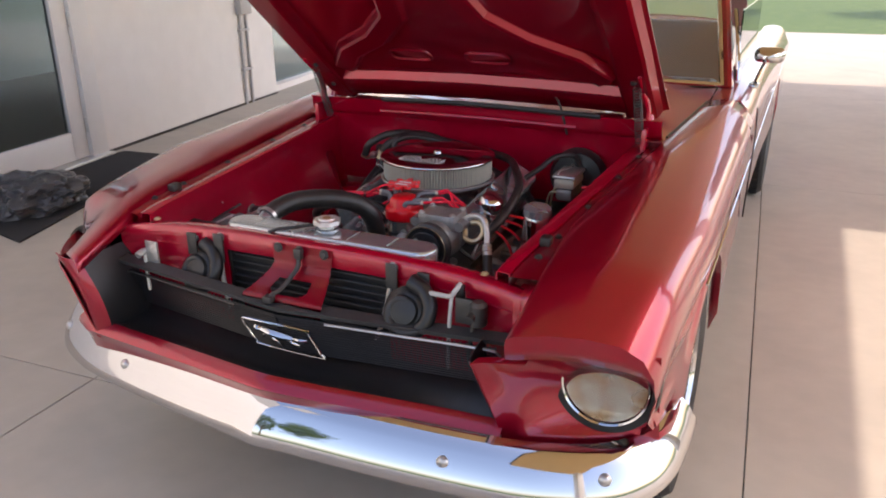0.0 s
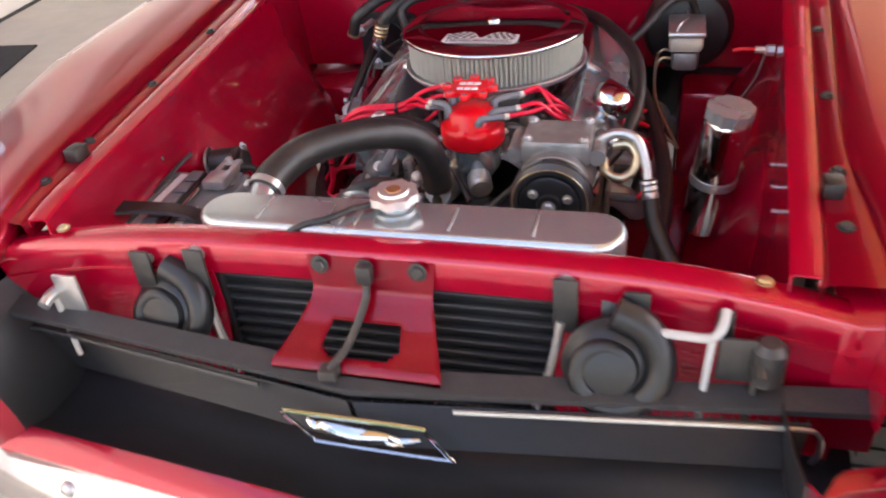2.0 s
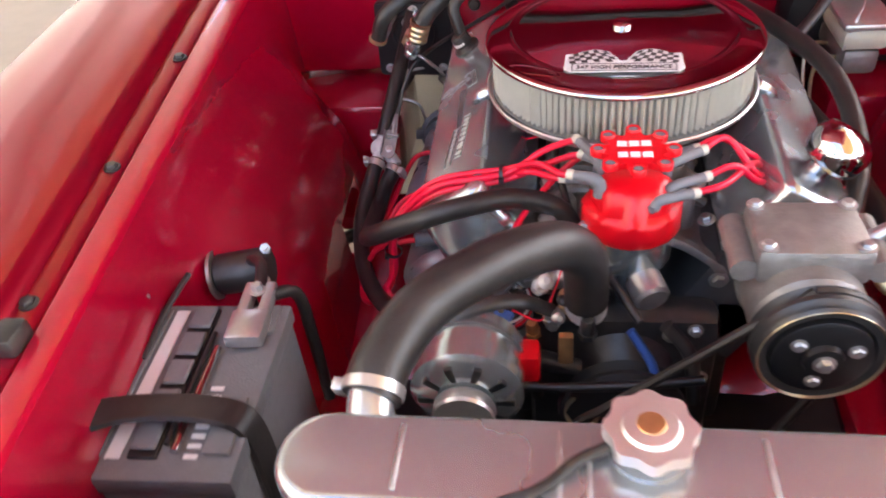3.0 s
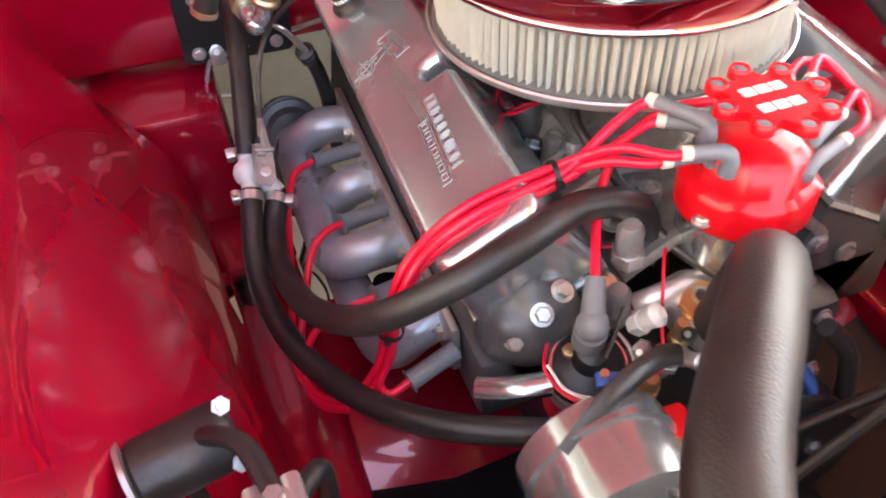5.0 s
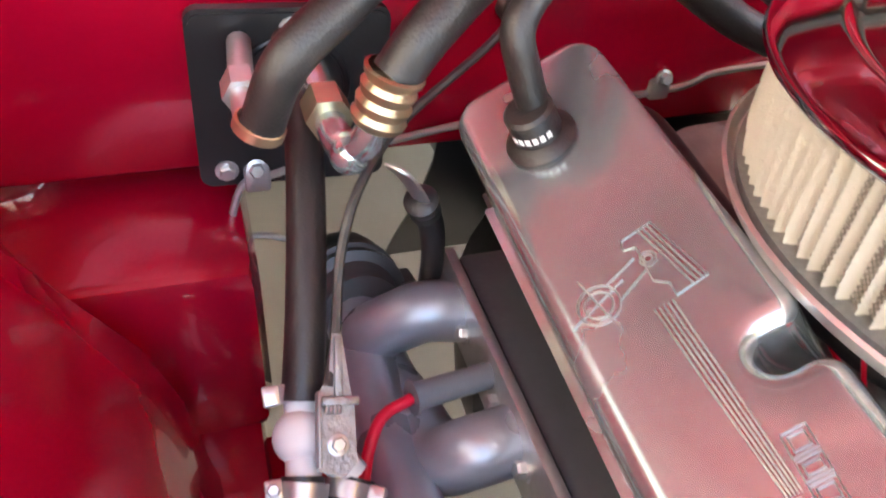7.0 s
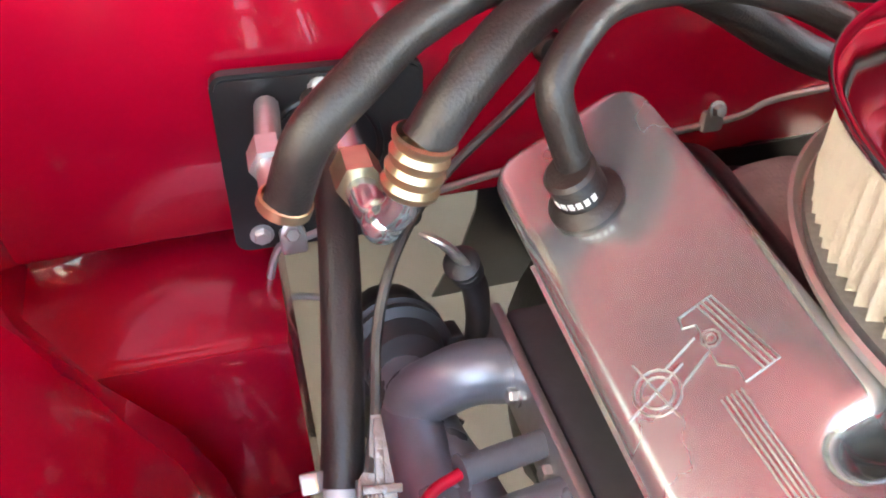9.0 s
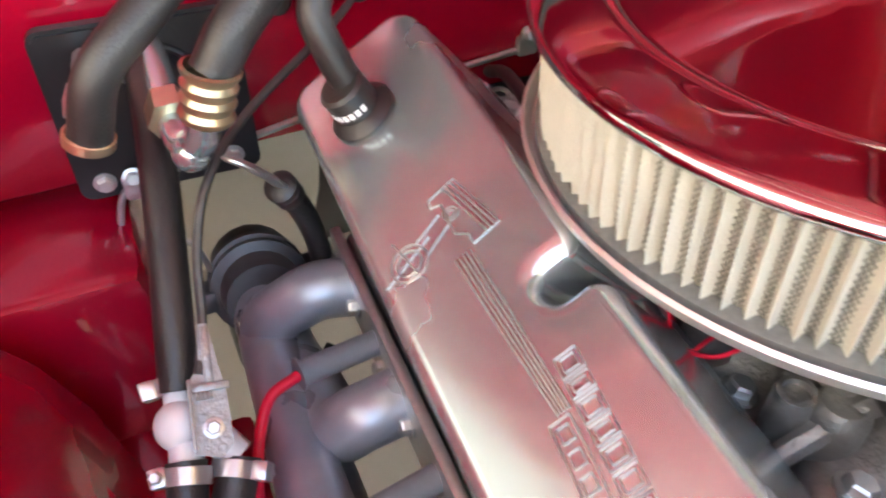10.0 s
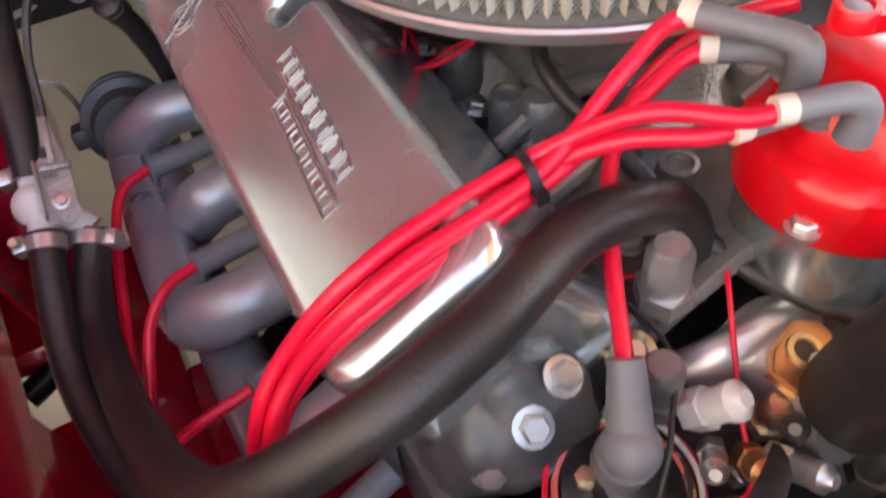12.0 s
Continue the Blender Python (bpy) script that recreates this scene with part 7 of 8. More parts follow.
    for k, (pts, mt) in enumerate(((((-0.128, 1.10, 0.70), (-0.118, 1.06, 0.72), (-0.095, 1.075, 0.73), (-0.10, 1.03, 0.72), (-0.125, 0.98, 0.705), (-0.13, 0.90, 0.70), (-0.105, 0.84, 0.69), (-0.03, 0.81, 0.70)), RED_WIRE),
                                   (((-0.13, 0.95, 0.70), (-0.11, 0.87, 0.70), (-0.09, 0.79, 0.69), (-0.115, 0.75, 0.685), (-0.135, 0.73, 0.672)), DARK_STEEL),
                                   (((-0.02, 0.83, 0.70), (-0.05, 0.79, 0.70), (-0.07, 0.75, 0.665), (-0.085, 0.72, 0.645), (-0.12, 0.72, 0.66)), RED_WIRE),
                                   (((-0.18, 0.76, 0.60), (-0.15, 0.74, 0.63), (-0.12, 0.76, 0.65), (-0.08, 0.78, 0.66)), RUBBER))):
        hose("engine_wire", pts, 0.0015, "thin coloured wire on the engine", mt, category="wire", group="engine wires")
    # Lines on the firewall.
    ln = thing("brake_line", (-0.37, 1.37, 0.62), "bare steel brake line clipped along the firewall", "brake line")
    bm = bmesh.new()
    tube(bm, [(-0.385, 1.372, 0.60), (-0.39, 1.368, 0.615), (-0.378, 1.366, 0.655), (-0.36, 1.366, 0.662), (-0.30, 1.378, 0.668), (-0.20, 1.392, 0.675), (-0.10, 1.398, 0.68), (0.02, 1.40, 0.688), (0.055, 1.40, 0.70), (0.12, 1.40, 0.705)], 0.0032, 8, 6)
    part("pipe", bm, STEEL, ln)
    bm = bmesh.new()
    tube(bm, [(-0.386, 1.372, 0.602), (-0.36, 1.37, 0.600), (-0.338, 1.367, 0.588), (-0.33, 1.37, 0.55)], 0.0028, 8, 5)
    part("pipe", bm, STEEL, ln)
    for x, y, z in ((-0.365, 1.364, 0.662), (0.0, 1.398, 0.69)):
        bm = bmesh.new()
        box(bm, (x - 0.010, y - 0.004, z - 0.010), (x + 0.010, y + 0.008, z + 0.010), bevel=0.003)
        part("clip", bm, STEEL, ln)
        bolt(ln, (x, y - 0.004, z + 0.012), (0, -1, 0.3), 0.006, 0.007, STEEL)
    for c, r in (((-0.136, 1.397, 0.797), 0.016), ((-0.155, 1.40, 0.775), 0.012), ((-0.222, 1.402, 0.775), 0.011)):
        bm = bmesh.new()
        revolve(bm, [(r, -0.004), (r * 1.05, 0.002), (r * 0.8, 0.008), (r * 0.3, 0.009)], 24, axis_m(c, (0, -1, 0.1)))
        single("firewall_grommet", bm, RUBBER, "black rubber grommet in the firewall", "grommet", "firewall grommets")
    # Black plate round the hoses.
    pl = thing("heater_plate", (-0.342, 1.385, 0.66), "black blanking plate bolted to the firewall", "plate")
    m = Matrix.Translation((-0.333, 1.383, 0.723)) @ Matrix.Rotation(radians(90), 4, "X") @ Matrix.Rotation(radians(-2), 4, "Z")
    bm = bmesh.new()
    prism(bm, round_rect(0.144, 0.144, 0.010, 4), 0.0, 0.012, m)
    es = [e for e in bm.edges if all((m.inverted() @ v.co).z > 0.0119 for v in e.verts)]
    bmesh.ops.bevel(bm, geom=es, offset=0.003, segments=2, affect="EDGES")
    part("plate", bm, BLACK_PAINT, pl)
    bm = bmesh.new()
    tube(bm, [m @ Vector((0.040 * math.cos(radians(a)), 0.012 + 0.040 * math.sin(radians(a)), 0.012)) for a in range(-40, 230, 15)], 0.003, 8, 1)
    part("pressed_ring", bm, BLACK_PAINT, pl)
    for x, y in ((0.0, 0.058), (-0.014, 0.034), (-0.052, -0.056), (0.05, -0.055)):
        bolt(pl, m @ Vector((x, y, 0.012)), (0, -1, 0), 0.0065, 0.007, STEEL)
    # Gearbox dipstick.
    dp = thing("gearbox_dipstick", (-0.232, 1.335, 0.50), "gearbox dipstick with a zinc pull loop", "dipstick")
    bm = bmesh.new()
    tube(bm, [(-0.265, 1.256, 0.705), (-0.252, 1.268, 0.672), (-0.242, 1.290, 0.62), (-0.236, 1.315, 0.56), (-0.232, 1.335, 0.50)], 0.0094, 14, 5)
    ring = axis_m((-0.264, 1.257, 0.703), (-0.30, -0.38, 0.75))
    revolve(bm, [(0.0098, -0.018), (0.0115, -0.015), (0.0115, -0.004), (0.0100, -0.003), (0.0122, -0.001), (0.0122, 0.004), (0.0080, 0.007)], 22, ring)
    part("tube", bm, RUBBER, dp, "black dipstick tube")
    bm = bmesh.new()
    tube(bm, [(-0.266, 1.254, 0.709), (-0.275, 1.243, 0.728), (-0.286, 1.229, 0.748), (-0.294, 1.218, 0.761), (-0.290, 1.214, 0.760), (-0.280, 1.229, 0.740)], 0.0024, 10, 5, squash=3.0)
    part("pull_loop", bm, STEEL, dp, "zinc pull loop")
    # Steering link low beside the frame rail.
    sl = thing("steering_link", (-0.408, 1.20, 0.41), "black steering link with a round joint", "steering link")
    bm = bmesh.new()
    revolve(bm, [(0.019, -0.03), (0.021, -0.026), (0.021, 0.008), (0.017, 0.013), (0.006, 0.014)], 24, axis_m((-0.408, 1.20, 0.434), (0.1, -0.1, 1)))
    part("joint", bm, BLACK_PAINT, sl)
    bm = bmesh.new()
    tube(bm, [(-0.408, 1.20, 0.425), (-0.402, 1.10, 0.415), (-0.394, 0.98, 0.405), (-0.39, 0.86, 0.40)], 0.0125, 12, 4)
    part("rod", bm, BLACK_PAINT, sl)
    bm = bmesh.new()
    tube(bm, [(-0.408, 1.20, 0.425), (-0.435, 1.185, 0.42), (-0.475, 1.165, 0.415)], 0.013, 12, 4)
    part("arm", bm, BLACK_PAINT, sl)
    # Connector with a looped red wire under the filter pan.
    cn = thing("choke_connector", (-0.099, 1.045, 0.742), "pale plastic connector with a looped red wire", "connector")
    bm = bmesh.new()
    box(bm, (-0.007, -0.005, -0.006), (0.007, 0.005, 0.006), axis_m((-0.098, 1.042, 0.752), (0.3, 0.5, 0.6)), bevel=0.0015)
    part("plug", bm, SLEEVE, cn)
    bm = bmesh.new()
    tube(bm, [(-0.098, 1.042, 0.748), (-0.112, 1.020, 0.740), (-0.120, 1.002, 0.738), (-0.110, 0.985, 0.742), (-0.088, 0.984, 0.747), (-0.075, 0.992, 0.745), (-0.092, 1.000, 0.738), (-0.112, 0.998, 0.733)], 0.0013, 6, 6)
    part("wire", bm, RED_WIRE, cn, "thin red wire loop")


def compressor():
    co = thing("air_conditioning_compressor", (0.19, 0.66, 0.66), "grey cast air conditioning compressor with a black clutch pulley", "compressor")
    bm = bmesh.new()
    m = axis_m((0.188, 0.755, 0.735), (0, -1, 0))
    revolve(bm, [(0.050, 0.0), (0.058, 0.006), (0.058, 0.05), (0.062, 0.052), (0.062, 0.064), (0.058, 0.066), (0.058, 0.12), (0.048, 0.13)], 36, m)
    part("body", bm, CAST, co)
    bm = bmesh.new()
    box(bm, (0.132, 0.655, 0.765), (0.244, 0.745, 0.808), bevel=0.008)
    hd = part("cylinder_head", bm, CAST, co)
    for x, y in ((0.142, 0.665), (0.142, 0.735), (0.234, 0.665), (0.234, 0.735)):
        bolt(hd, (x, y, 0.808), (0, 0, 1), 0.007, 0.006, STEEL)
    for x in (0.122, 0.254):
        bm = bmesh.new()
        tube(bm, [(x, 0.66, 0.78), (x, 0.74, 0.78)], 0.014, 12, 1)
        part("mounting_ear", bm, CAST, co)
    bm = bmesh.new()
    revolve(bm, [(0.03, 0.13), (0.060, 0.132), (0.064, 0.136), (0.056, 0.142), (0.064, 0.148), (0.064, 0.154), (0.056, 0.160), (0.063, 0.166), (0.060, 0.169), (0.05, 0.166), (0.048, 0.160), (0.02, 0.160)], 44, m)
    pu = part("clutch_pulley", bm, DARK_STEEL, co, "dark grooved clutch pulley")
    bm = bmesh.new()
    revolve(bm, [(0.0555, 0.1665), (0.0600, 0.1702), (0.0605, 0.1695), (0.0555, 0.166)], 44, m, cap=False)
    part("rim_ring", bm, BRASS, pu, "dull yellow pulley rim")
    bm = bmesh.new()
    revolve(bm, [(0.047, 0.160), (0.047, 0.170), (0.043, 0.172), (0.020, 0.172), (0.018, 0.178), (0.008, 0.179)], 36, m)
    part("clutch_plate", bm, BLACK_PAINT, pu, "black clutch plate")
    for k in range(3):
        bolt(pu, m @ Vector((0.031 * math.cos(2.1 * k + 0.4), 0.031 * math.sin(2.1 * k + 0.4), 0.172)), (0, -1, 0), 0.006, 0.005, STEEL)
    bolt(pu, m @ Vector((0, 0, 0.178)), (0, -1, 0), 0.008, 0.007, STEEL)
    # Service fittings and the small hose beside it.
    bm = bmesh.new()
    tube(bm, [(0.248, 0.705, 0.785), (0.280, 0.705, 0.803), (0.312, 0.698, 0.797), (0.328, 0.682, 0.765), (0.334, 0.668, 0.742)], 0.0085, 12, 6)
    part("service_pipe", bm, STEEL, co, "zinc service pipe")
    bm = bmesh.new()
    tube(bm, [(0.262, 0.69, 0.765), (0.268, 0.676, 0.748), (0.290, 0.668, 0.742), (0.310, 0.676, 0.752), (0.314, 0.69, 0.772), (0.300, 0.70, 0.786), (0.276, 0.70, 0.784)], 0.0075, 10, 5)
    part("copper_pipe", bm, BRASS, co, "brass coloured pipe")
    bm = bmesh.new()
    revolve(bm, [(0.013, 0.0), (0.0145, 0.004), (0.012, 0.008), (0.0145, 0.014), (0.012, 0.018), (0.0145, 0.024), (0.013, 0.03)], 16, axis_m((0.335, 0.667, 0.741), (0.18, -0.35, -1)))
    part("crimp_sleeve", bm, STEEL, co, "zinc crimp sleeve")
    hose("air_conditioning_hose", [(0.340, 0.657, 0.713), (0.352, 0.632, 0.675), (0.385, 0.58, 0.63), (0.42, 0.51, 0.59), (0.45, 0.44, 0.55)], 0.0135, "black air conditioning hose below the compressor", group="air conditioning hoses")
    # Drive belt.
    bm = bmesh.new()
    pts = []
    for c, r, a0, a1 in (((0.188, 0.735), 0.060, 100, -60), ((EX, 0.40), 0.082, -20, -170), ((EX, 0.54), 0.073, 190, 120)):
        for k in range(9):
            a = radians(a0 + (a1 - a0) * k / 8)
            pts.append(Vector((c[0] + r * math.cos(a), 0.615, c[1] + r * math.sin(a))))
    pts.append(pts[0])
    tube(bm, pts, 0.0055, 8, 1)
    single("drive_belt", bm, RUBBER, "black rubber drive belt round the pulleys", "belt")


def alternator():
    al = thing("alternator", (-0.165, 0.63, 0.56), "silver cast alternator low at the engine front", "alternator")
    m = axis_m((-0.168, 0.70, 0.628), (0, -1, 0))
    bm = bmesh.new()
    revolve(bm, [(0.045, 0.0), (0.064, 0.012), (0.066, 0.035), (0.062, 0.037), (0.062, 0.055), (0.066, 0.057), (0.066, 0.085), (0.05, 0.098), (0.02, 0.10)], 40, m)
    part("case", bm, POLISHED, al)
    for k in range(10):
        bm = bmesh.new()
        mm = m @ Matrix.Rotation(2 * math.pi * k / 10, 4, "Z")
        box(bm, (0.030, -0.005, 0.090), (0.056, 0.005, 0.099), mm, bevel=0.002)
        part("vent_rib", bm, BLACK_PAINT, al)
    bm = bmesh.new()
    revolve(bm, [(0.018, 0.10), (0.034, 0.104), (0.036, 0.108), (0.028, 0.114), (0.036, 0.120), (0.034, 0.124), (0.012, 0.124)], 30, m)
    part("pulley", bm, STEEL, al)
    bm = bmesh.new()
    tube(bm, [(-0.205, 0.66, 0.675), (-0.16, 0.68, 0.70), (-0.11, 0.70, 0.695), (-0.07, 0.72, 0.66)], 0.009, 8, 5, squash=0.4)
    part("adjusting_arm", bm, DARK_STEEL, al)
    bm = bmesh.new()
    box(bm, (-0.118, 0.655, 0.60), (-0.085, 0.69, 0.645), bevel=0.006)
    part("regulator", bm, RED_CAP, al, "small red terminal cover")


# ---- apron and support fittings ----
def battery():
    ba = thing("battery", (-0.455, 0.54, 0.50), "dark grey battery held by a black strap", "battery")
    m = Matrix.Translation((-0.455, 0.545, 0)) @ Matrix.Rotation(radians(2), 4, "Z")
    bm = bmesh.new()
    box(bm, (-0.100, -0.125, 0.52), (0.086, 0.108, 0.70), m, bevel=0.006)
    part("case", bm, BATTERY, ba)
    bm = bmesh.new()
    box(bm, (-0.103, -0.128, 0.698), (0.089, 0.111, 0.722), m, bevel=0.004)
    lid = part("lid", bm, BATTERY, ba)
    for x0, x1, mt in ((-0.098, -0.074, BATTERY), (-0.068, -0.050, BATTERY), (-0.046, -0.030, WHITE_LABEL), (-0.022, 0.008, BLACK_PAINT)):
        bm = bmesh.new()
        box(bm, (x0, -0.105, 0.722), (x1, 0.10, 0.7235 if mt is WHITE_LABEL else 0.7265), m, bevel=0.001, seg=1)
        part("white_label" if mt is WHITE_LABEL else "cap_strip", bm, mt, lid)
    for k in range(5):
        bm = bmesh.new()
        y = -0.098 + 0.041 * k
        box(bm, (-0.020, y, 0.7265), (0.006, y + 0.034, 0.7315), m, bevel=0.002, seg=1)
        part("vent_cap", bm, BATTERY, lid)
    bm = bmesh.new()
    tube(bm, [m @ Vector((0.026, -0.10, 0.729)), m @ Vector((0.026, 0.035, 0.729))], 0.0045, 10, 1)
    part("carry_rod", bm, CHROME, lid, "bright rod along the lid")
    bm = bmesh.new()
    tube(bm, [m @ Vector((0.014, -0.09, 0.727)), m @ Vector((0.014, 0.06, 0.727))], 0.003, 8, 1)
    part("carry_rod", bm, DARK_STEEL, lid)
    bm = bmesh.new()
    tube(bm, [m @ Vector((-0.055, 0.02, 0.727)), m @ Vector((-0.052, 0.09, 0.735)), m @ Vector((-0.040, 0.14, 0.745))], 0.0035, 8, 3)
    part("hold_down_hook", bm, DARK_STEEL, lid)
    bm = bmesh.new()
    for k in range(8):
        box(bm, (0.034, -0.104 + 0.012 * k, 0.7225), (0.048, -0.098 + 0.012 * k, 0.7235), m)
    part("label_bars", bm, WHITE_LABEL, lid, "pale bars of unreadable print")
    for x0, y0, x1, y1 in ((0.052, -0.10, 0.080, -0.03), (0.052, 0.06, 0.080, 0.105)):
        bm = bmesh.new()
        box(bm, (x0, y0, 0.722), (x1, y1, 0.728), m, bevel=0.003)
        part("raised_pad", bm, BATTERY, lid)
    bm = bmesh.new()
    for k in range(14):
        y = -0.108 + 0.0155 * k
        box(bm, (-0.1065, y, 0.56), (-0.103, y + 0.006, 0.70), m)
    part("side_ribs", bm, BATTERY, lid)
    bm = bmesh.new()
    mid = smooth_path([(-0.090, -0.112, 0.764), (-0.07, -0.09, 0.762), (-0.03, -0.066, 0.752), (0.03, -0.058, 0.746), (0.075, -0.060, 0.738), (0.092, -0.062, 0.715), (0.097, -0.065, 0.66), (0.10, -0.07, 0.60)], 6)
    rows = []
    for i, p in enumerate(mid):
        t = (mid[min(i + 1, len(mid) - 1)] - mid[max(i - 1, 0)]).normalized()
        w = Vector((0.25, 1, 0))
        w = (w - t * w.dot(t)).normalized()
        n = t.cross(w)
        rows.append([m @ (p + w * a + n * b) for a, b in ((-0.017, -0.003), (-0.014, 0.001), (0, 0.0016), (0.014, 0.001), (0.017, -0.003))])
    sheet(bm, rows, 0.004)
    part("strap", bm, RUBBER, ba, "black hold-down strap")
    bolt(ba, (-0.541, 0.437, 0.767), (-0.4, -0.3, 0.8), 0.007, 0.012, STEEL)
    bm = bmesh.new()
    tube(bm, [(-0.536, 0.44, 0.76), (-0.538, 0.435, 0.70), (-0.54, 0.43, 0.60)], 0.003, 8, 3)
    part("hold_down_rod", bm, STEEL, ba)
    bm = bmesh.new()
    t = m @ Vector((0.055, 0.055, 0))
    revolve(bm, [(0.010, 0.722), (0.009, 0.742), (0.007, 0.744)], 16, Matrix.Translation((t.x, t.y, 0)))
    part("post", bm, STEEL, ba, "lead battery post")
    bm = bmesh.new()
    mm = Matrix.Translation((t.x, t.y, 0.727)) @ Matrix.Rotation(radians(4), 4, "Z") @ Matrix.Scale(1.35, 4)
    box(bm, (-0.016, -0.015, 0), (0.016, 0.020, 0.014), mm, bevel=0.004)
    for s in (-1, 1):
        box(bm, (s * 0.009 - 0.005, 0.015, 0), (s * 0.009 + 0.005, 0.055, 0.012), mm, bevel=0.003)
    part("terminal_clamp", bm, STEEL, ba, "bright cable clamp")
    bolt(ba, mm @ Vector((0, 0.042, 0.012)), (0, 0, 1), 0.007, 0.010, STEEL)
    for k, pts in enumerate((((-0.406, 0.665, 0.740), (-0.42, 0.71, 0.738), (-0.45, 0.74, 0.715), (-0.47, 0.75, 0.66), (-0.46, 0.74, 0.56)), ((-0.394, 0.66, 0.735), (-0.375, 0.69, 0.71), (-0.375, 0.70, 0.63), (-0.37, 0.69, 0.52)))):
        bm = bmesh.new()
        tube(bm, pts, 0.0075, 10, 6)
        part("cable", bm, RUBBER, ba, "thick black battery cable")
    # Solenoid on the apron behind it.
    so = thing("starter_solenoid", (-0.485, 0.745, 0.69), "black starter solenoid with zinc studs on the apron", "solenoid")
    bm = bmesh.new()
    revolve(bm, [(0.022, -0.036), (0.0265, -0.031), (0.0265, 0.030), (0.022, 0.036)], 24, axis_m((-0.462, 0.742, 0.70), (1, 0.15, 0.1)))
    part("case", bm, DARK_STEEL, so)
    bm = bmesh.new()
    revolve(bm, [(0.032, -0.002), (0.032, 0.002)], 24, axis_m((-0.498, 0.737, 0.697), (1, 0.15, 0.1)))
    part("flange", bm, STEEL, so, "zinc flange")
    for p in ((-0.430, 0.752, 0.728), (-0.425, 0.718, 0.705)):
        bm = bmesh.new()
        mm = axis_m(p, (0.2, -0.6, 0.8))
        revolve(bm, [(0.004, -0.02), (0.004, 0.012)], 10, mm)
        revolve(bm, [(0.007, -0.004), (0.007, 0.004)], 6, mm)
        part("stud", bm, STEEL, so, "zinc terminal stud")
    bm = bmesh.new()
    revolve(bm, [(0.027, 0.0), (0.026, 0.012), (0.018, 0.020), (0.004, 0.023)], 28, axis_m((-0.532, 0.728, 0.70), (0.9, -0.2, 0.3)))
    single("red_disc", bm, RED_CAP, "round red domed disc on the apron", "cover")


def driver_side():
    ta = thing("overflow_tank", (0.45, 0.745, 0.60), "polished round overflow tank beside the apron", "tank")
    d = Vector((0.10, -0.12, 1)).normalized()
    b = Vector((0.428, 0.765, 0.60))
    m = axis_m(b, d)
    bm = bmesh.new()
    revolve(bm, [(0.030, 0.0), (0.036, 0.008), (0.036, 0.215), (0.032, 0.222)], 36, m)
    part("can", bm, CHROME, ta, "polished can")
    bm = bmesh.new()
    prism(bm, [((0.036 + 0.0018 * math.cos(12 * a)) * math.cos(a), (0.036 + 0.0018 * math.cos(12 * a)) * math.sin(a)) for a in [2 * math.pi * k / 72 for k in range(72)]], 0.222, 0.242, m)
    part("cap", bm, BRUSHED, ta, "brushed screw cap")
    bm = bmesh.new()
    revolve(bm, [(0.0365, 0.10), (0.038, 0.10), (0.038, 0.115), (0.0365, 0.115)], 30, m, cap=False)
    box(bm, (0.03, -0.008, 0.10), (0.09, 0.008, 0.115), m)
    part("mounting_band", bm, STEEL, ta, "steel band")
    for y in (0.55, 0.62, 0.69, 0.80, 0.9):
        bm = bmesh.new()
        mm = axis_m((0.503 + 0.075 * (y - 0.36), y, 0.765), (-1, 0, 0.1))
        revolve(bm, [(0.006, 0), (0.006, 0.004), (0.003, 0.005), (0.003, 0.014)], 10, mm)
        single("fender_bolt", bm, STEEL, "zinc bolt through the apron", "bolt", "bolts through the apron")
    # Brake master cylinder.
    mc = thing("brake_master_cylinder", (0.39, 1.27, 0.72), "brake master cylinder with a pale reservoir on a black booster", "master cylinder")
    bm = bmesh.new()
    m = axis_m((0.395, 1.385, 0.76), (0, -1, 0))
    revolve(bm, [(0.09, 0.0), (0.098, 0.012), (0.098, 0.03), (0.085, 0.05), (0.03, 0.06)], 40, m)
    part("booster", bm, BLACK_PAINT, mc, "black brake booster")
    bm = bmesh.new()
    box(bm, (0.362, 1.20, 0.715), (0.418, 1.34, 0.758), bevel=0.012)
    part("cylinder", bm, CAST, mc)
    bm = bmesh.new()
    box(bm, (0.355, 1.195, 0.757), (0.425, 1.32, 0.793), bevel=0.012)
    part("reservoir", bm, CREAM_TANK, mc, "pale reservoir")
    bm = bmesh.new()
    box(bm, (0.352, 1.19, 0.792), (0.428, 1.325, 0.803), bevel=0.004)
    lidp = part("cover", bm, STEEL, mc, "zinc reservoir cover")
    bm = bmesh.new()
    tube(bm, [(0.36, 1.20, 0.76), (0.372, 1.205, 0.812), (0.39, 1.25, 0.816), (0.39, 1.315, 0.812), (0.40, 1.33, 0.76)], 0.0026, 8, 5)
    part("bail_wire", bm, STEEL, lidp, "spring bail wire")
    for k in range(2):
        bm = bmesh.new()
        tube(bm, [(0.362, 1.23 + 0.05 * k, 0.735), (0.34, 1.225 + 0.05 * k, 0.735), (0.33, 1.22 + 0.05 * k, 0.70), (0.34, 1.20, 0.64 - 0.04 * k), (0.39, 1.15, 0.56)], 0.0032, 8, 6)
        part("brake_pipe", bm, BRASS, mc, "brass coloured brake pipe")
    hose("booster_hose", [(0.41, 1.33, 0.80), (0.39, 1.30, 0.845), (0.345, 1.24, 0.85), (0.31, 1.20, 0.82), (0.27, 1.16, 0.79)], 0.0085, "black booster hose arching over the reservoir")
    sw = thing("washer_fitting", (0.497, 1.12, 0.80), "zinc fitting with a red tip on the apron", "fitting")
    bm = bmesh.new()
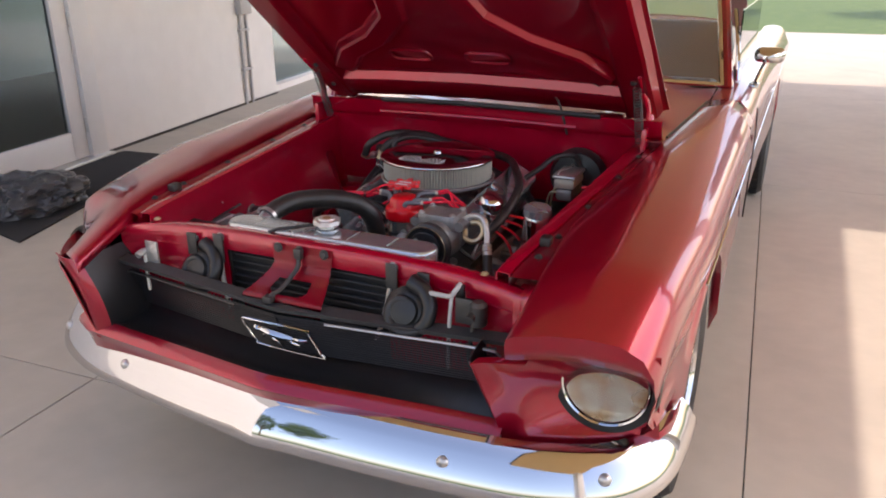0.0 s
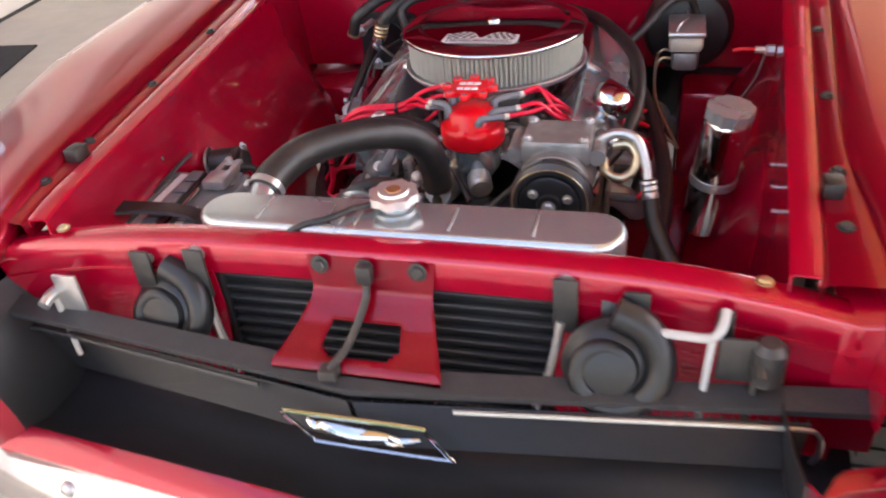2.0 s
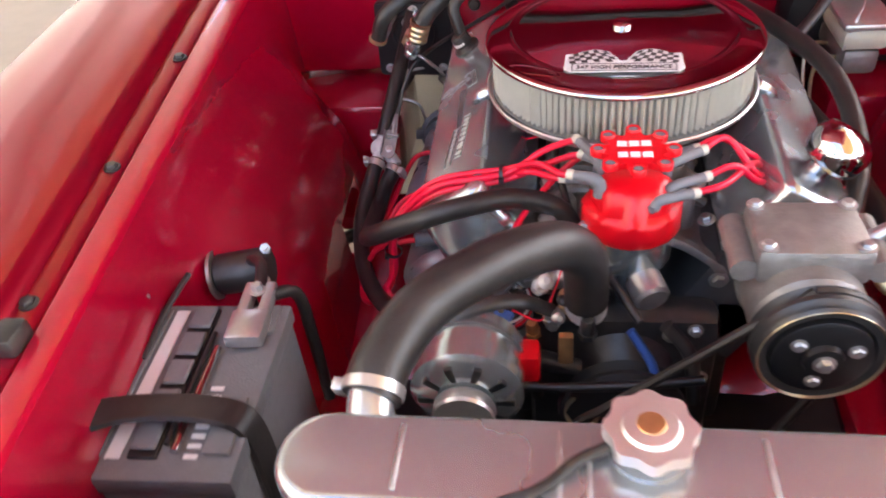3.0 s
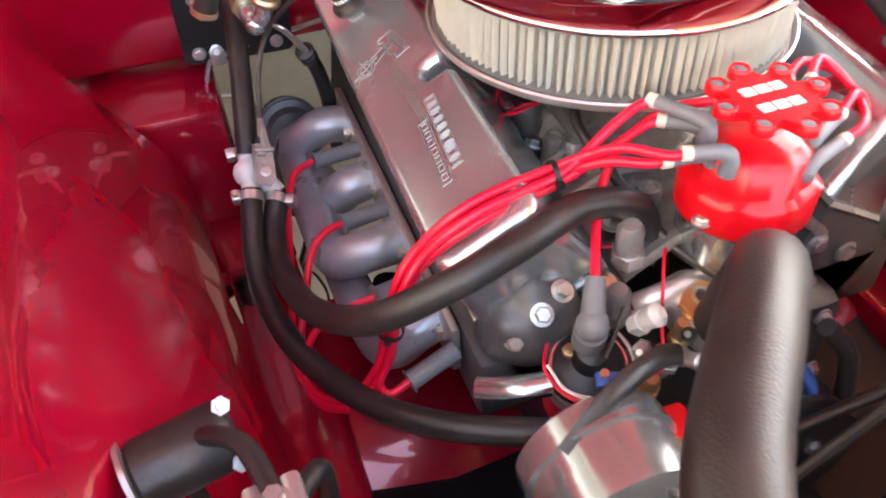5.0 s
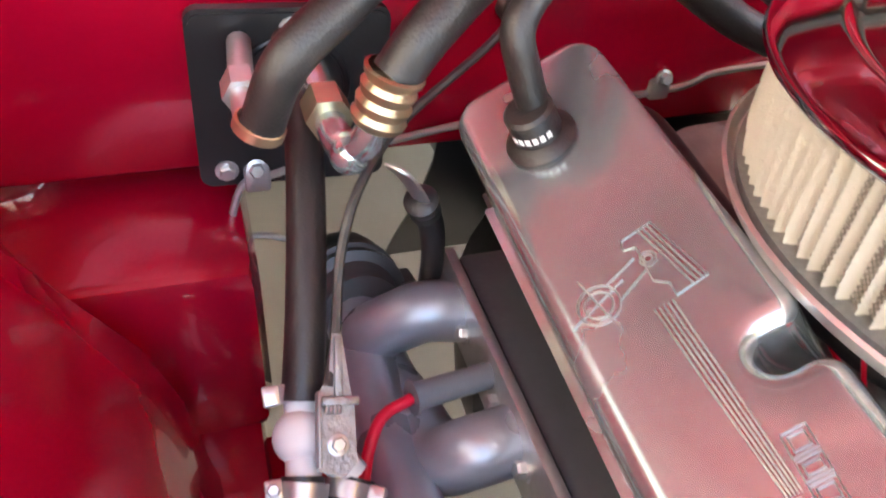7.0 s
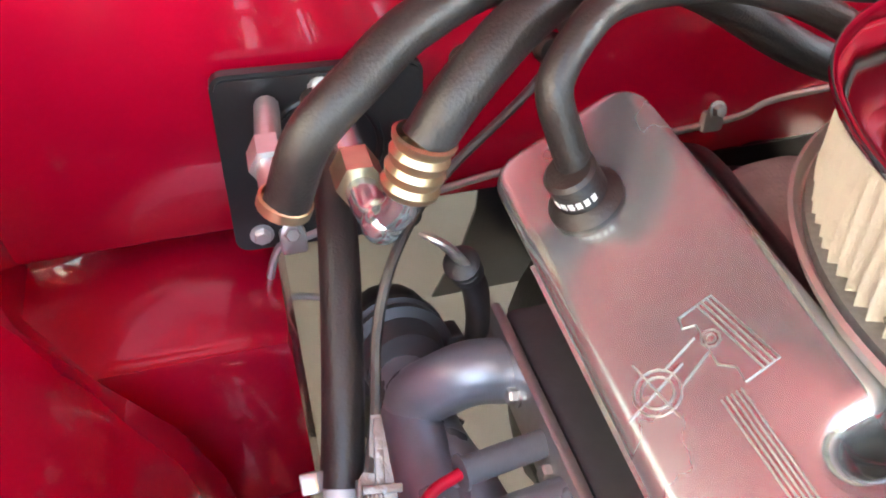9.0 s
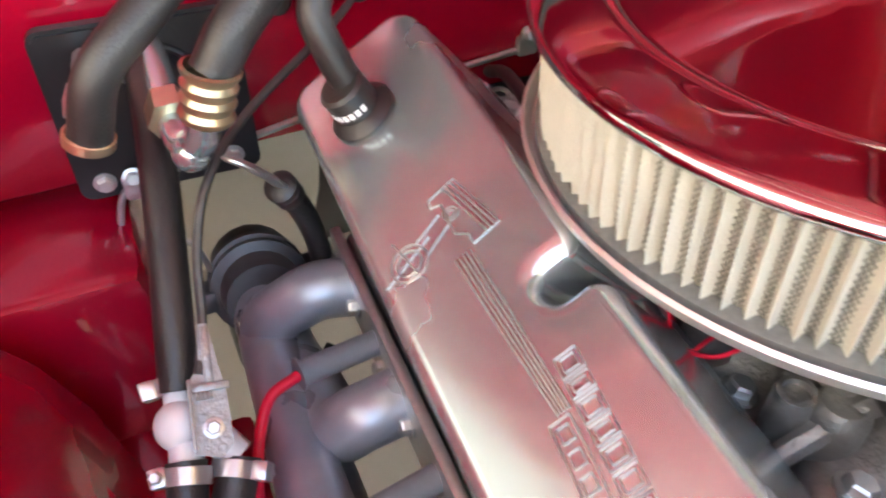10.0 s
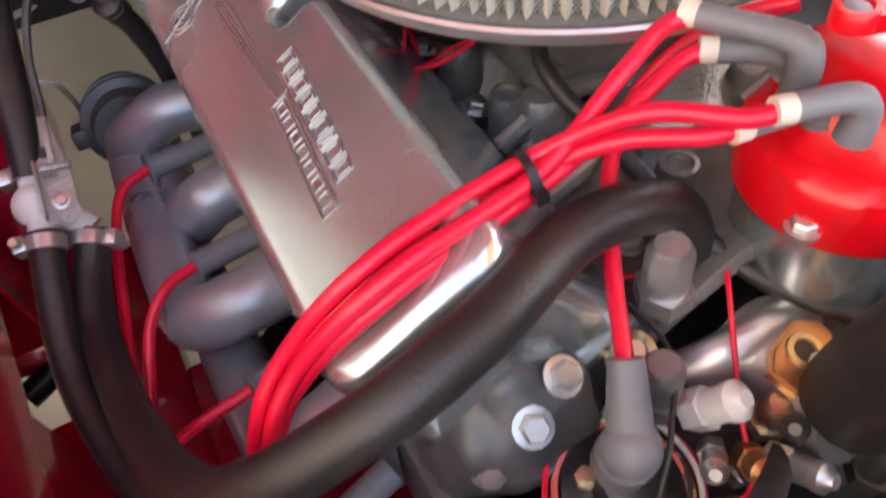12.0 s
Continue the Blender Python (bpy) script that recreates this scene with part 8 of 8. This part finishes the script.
    revolve(bm, [(0.011, 0), (0.011, 0.014), (0.007, 0.016), (0.007, 0.035)], 6, axis_m((0.550, 1.10, 0.80), (-1, 0, 0.05)))
    part("union", bm, STEEL, sw)
    bm = bmesh.new()
    tube(bm, [(0.515, 1.10, 0.802), (0.49, 1.098, 0.803), (0.475, 1.097, 0.80)], 0.004, 8, 3)
    part("red_tip", bm, RED_CAP, sw, "red plastic tip")
    hose("washer_pipe", [(0.535, 1.10, 0.795), (0.52, 1.08, 0.75), (0.49, 1.07, 0.69), (0.48, 1.05, 0.62)], 0.0026, "thin dark pipe hanging down the apron", DARK_STEEL)
    # Breather cap on the driver's cover.
    g = cover_frame(1)
    bm = bmesh.new()
    mm = g @ Matrix.Translation((-0.012, 0.872, 0))
    revolve(bm, [(0.016, -0.002), (0.016, 0.014), (0.033, 0.018), (0.036, 0.024), (0.036, 0.046), (0.030, 0.055), (0.014, 0.060), (0.004, 0.061)], 40, mm)
    single("oil_filler_cap", bm, CHROME, "chrome push-in oil filler breather", "oil cap")


def horns():
    for s, c in ((-1, Vector((-0.307, 0.272, 0.712))), (1, Vector((0.307, 0.245, 0.722)))):
        ho = thing("horn", c, "black snail-shaped electric horn on the support", "horn", "horns")
        d = Vector((0.05 * s, -0.85, 0.35)).normalized()
        m = axis_m(c, d)
        bm = bmesh.new()
        revolve(bm, [(0.020, -0.030), (0.046, -0.028), (0.055, -0.022), (0.057, -0.006), (0.052, -0.002), (0.046, 0.006), (0.034, 0.010), (0.030, 0.018), (0.012, 0.021)], 36, m)
        part("body", bm, BLACK_PAINT, ho)
        bm = bmesh.new()
        pts = [m @ Vector(((0.016 + 0.004 * k) * math.cos(0.6 * k), (0.016 + 0.004 * k) * math.sin(0.6 * k), 0.012 - 0.0006 * k)) for k in range(14)]
        tube(bm, pts, lambda u: 0.007 + 0.013 * u, 12, 4)
        part("trumpet", bm, BLACK_PAINT, ho)
        bm = bmesh.new()
        box(bm, (-0.012, 0.03, -0.032), (0.012, 0.10, -0.028), m, bevel=0.001)
        part("bracket", bm, DARK_STEEL, ho)
    # Bent white pipe and a filter can by the driver's side horn.
    bm = bmesh.new()
    tube(bm, [(0.345, 0.262, 0.762), (0.36, 0.255, 0.772), (0.385, 0.25, 0.775), (0.415, 0.248, 0.777), (0.425, 0.25, 0.79), (0.43, 0.27, 0.80)], 0.0055, 12, 5)
    single("condenser_pipe", bm, CONDUIT, "bent pale pipe beside the horn", "pipe")
    bm = bmesh.new()
    tube(bm, [(0.417, 0.250, 0.772), (0.414, 0.245, 0.72), (0.412, 0.243, 0.66), (0.41, 0.243, 0.60)], 0.0045, 12, 3)
    single("condenser_pipe", bm, CONDUIT, "straight pale pipe running down behind the grille", "pipe")
    dr = thing("receiver_drier", (0.47, 0.262, 0.70), "small grey drier can on the support", "drier")
    bm = bmesh.new()
    revolve(bm, [(0.014, 0.0), (0.020, 0.006), (0.020, 0.05), (0.012, 0.058)], 24, Matrix.Translation((0.478, 0.255, 0.715)))
    part("can", bm, DARK_STEEL, dr)
    bm = bmesh.new()
    box(bm, (0.42, 0.262, 0.765), (0.44, 0.275, 0.80), bevel=0.003)
    part("block", bm, BLACK_PAINT, dr)


def dark_fill():
    # Black sheet added for the darkness between radiator and engine.
    bm = bmesh.new()
    rows = [[Vector((x, 0.43 + 0.50 * k / 6, 0.41 + 0.02 * math.sin(3 * x + k) - 0.03 * (1 - (x / 0.36) ** 2))) for k in range(7)] for x in [-0.36 + 0.06 * i for i in range(13)]]
    sheet(bm, rows, 0.004)
    part("dark_fill", bm, BLACK_PAINT, car, "black sheet added to hide the bright floor below")


dark_fill()
hoses()
compressor()
alternator()
battery()
driver_side()
horns()
far_tree(7.0, 24.0, 7.0, 3)
far_tree(-9.0, -14.0, 8.0, 5)
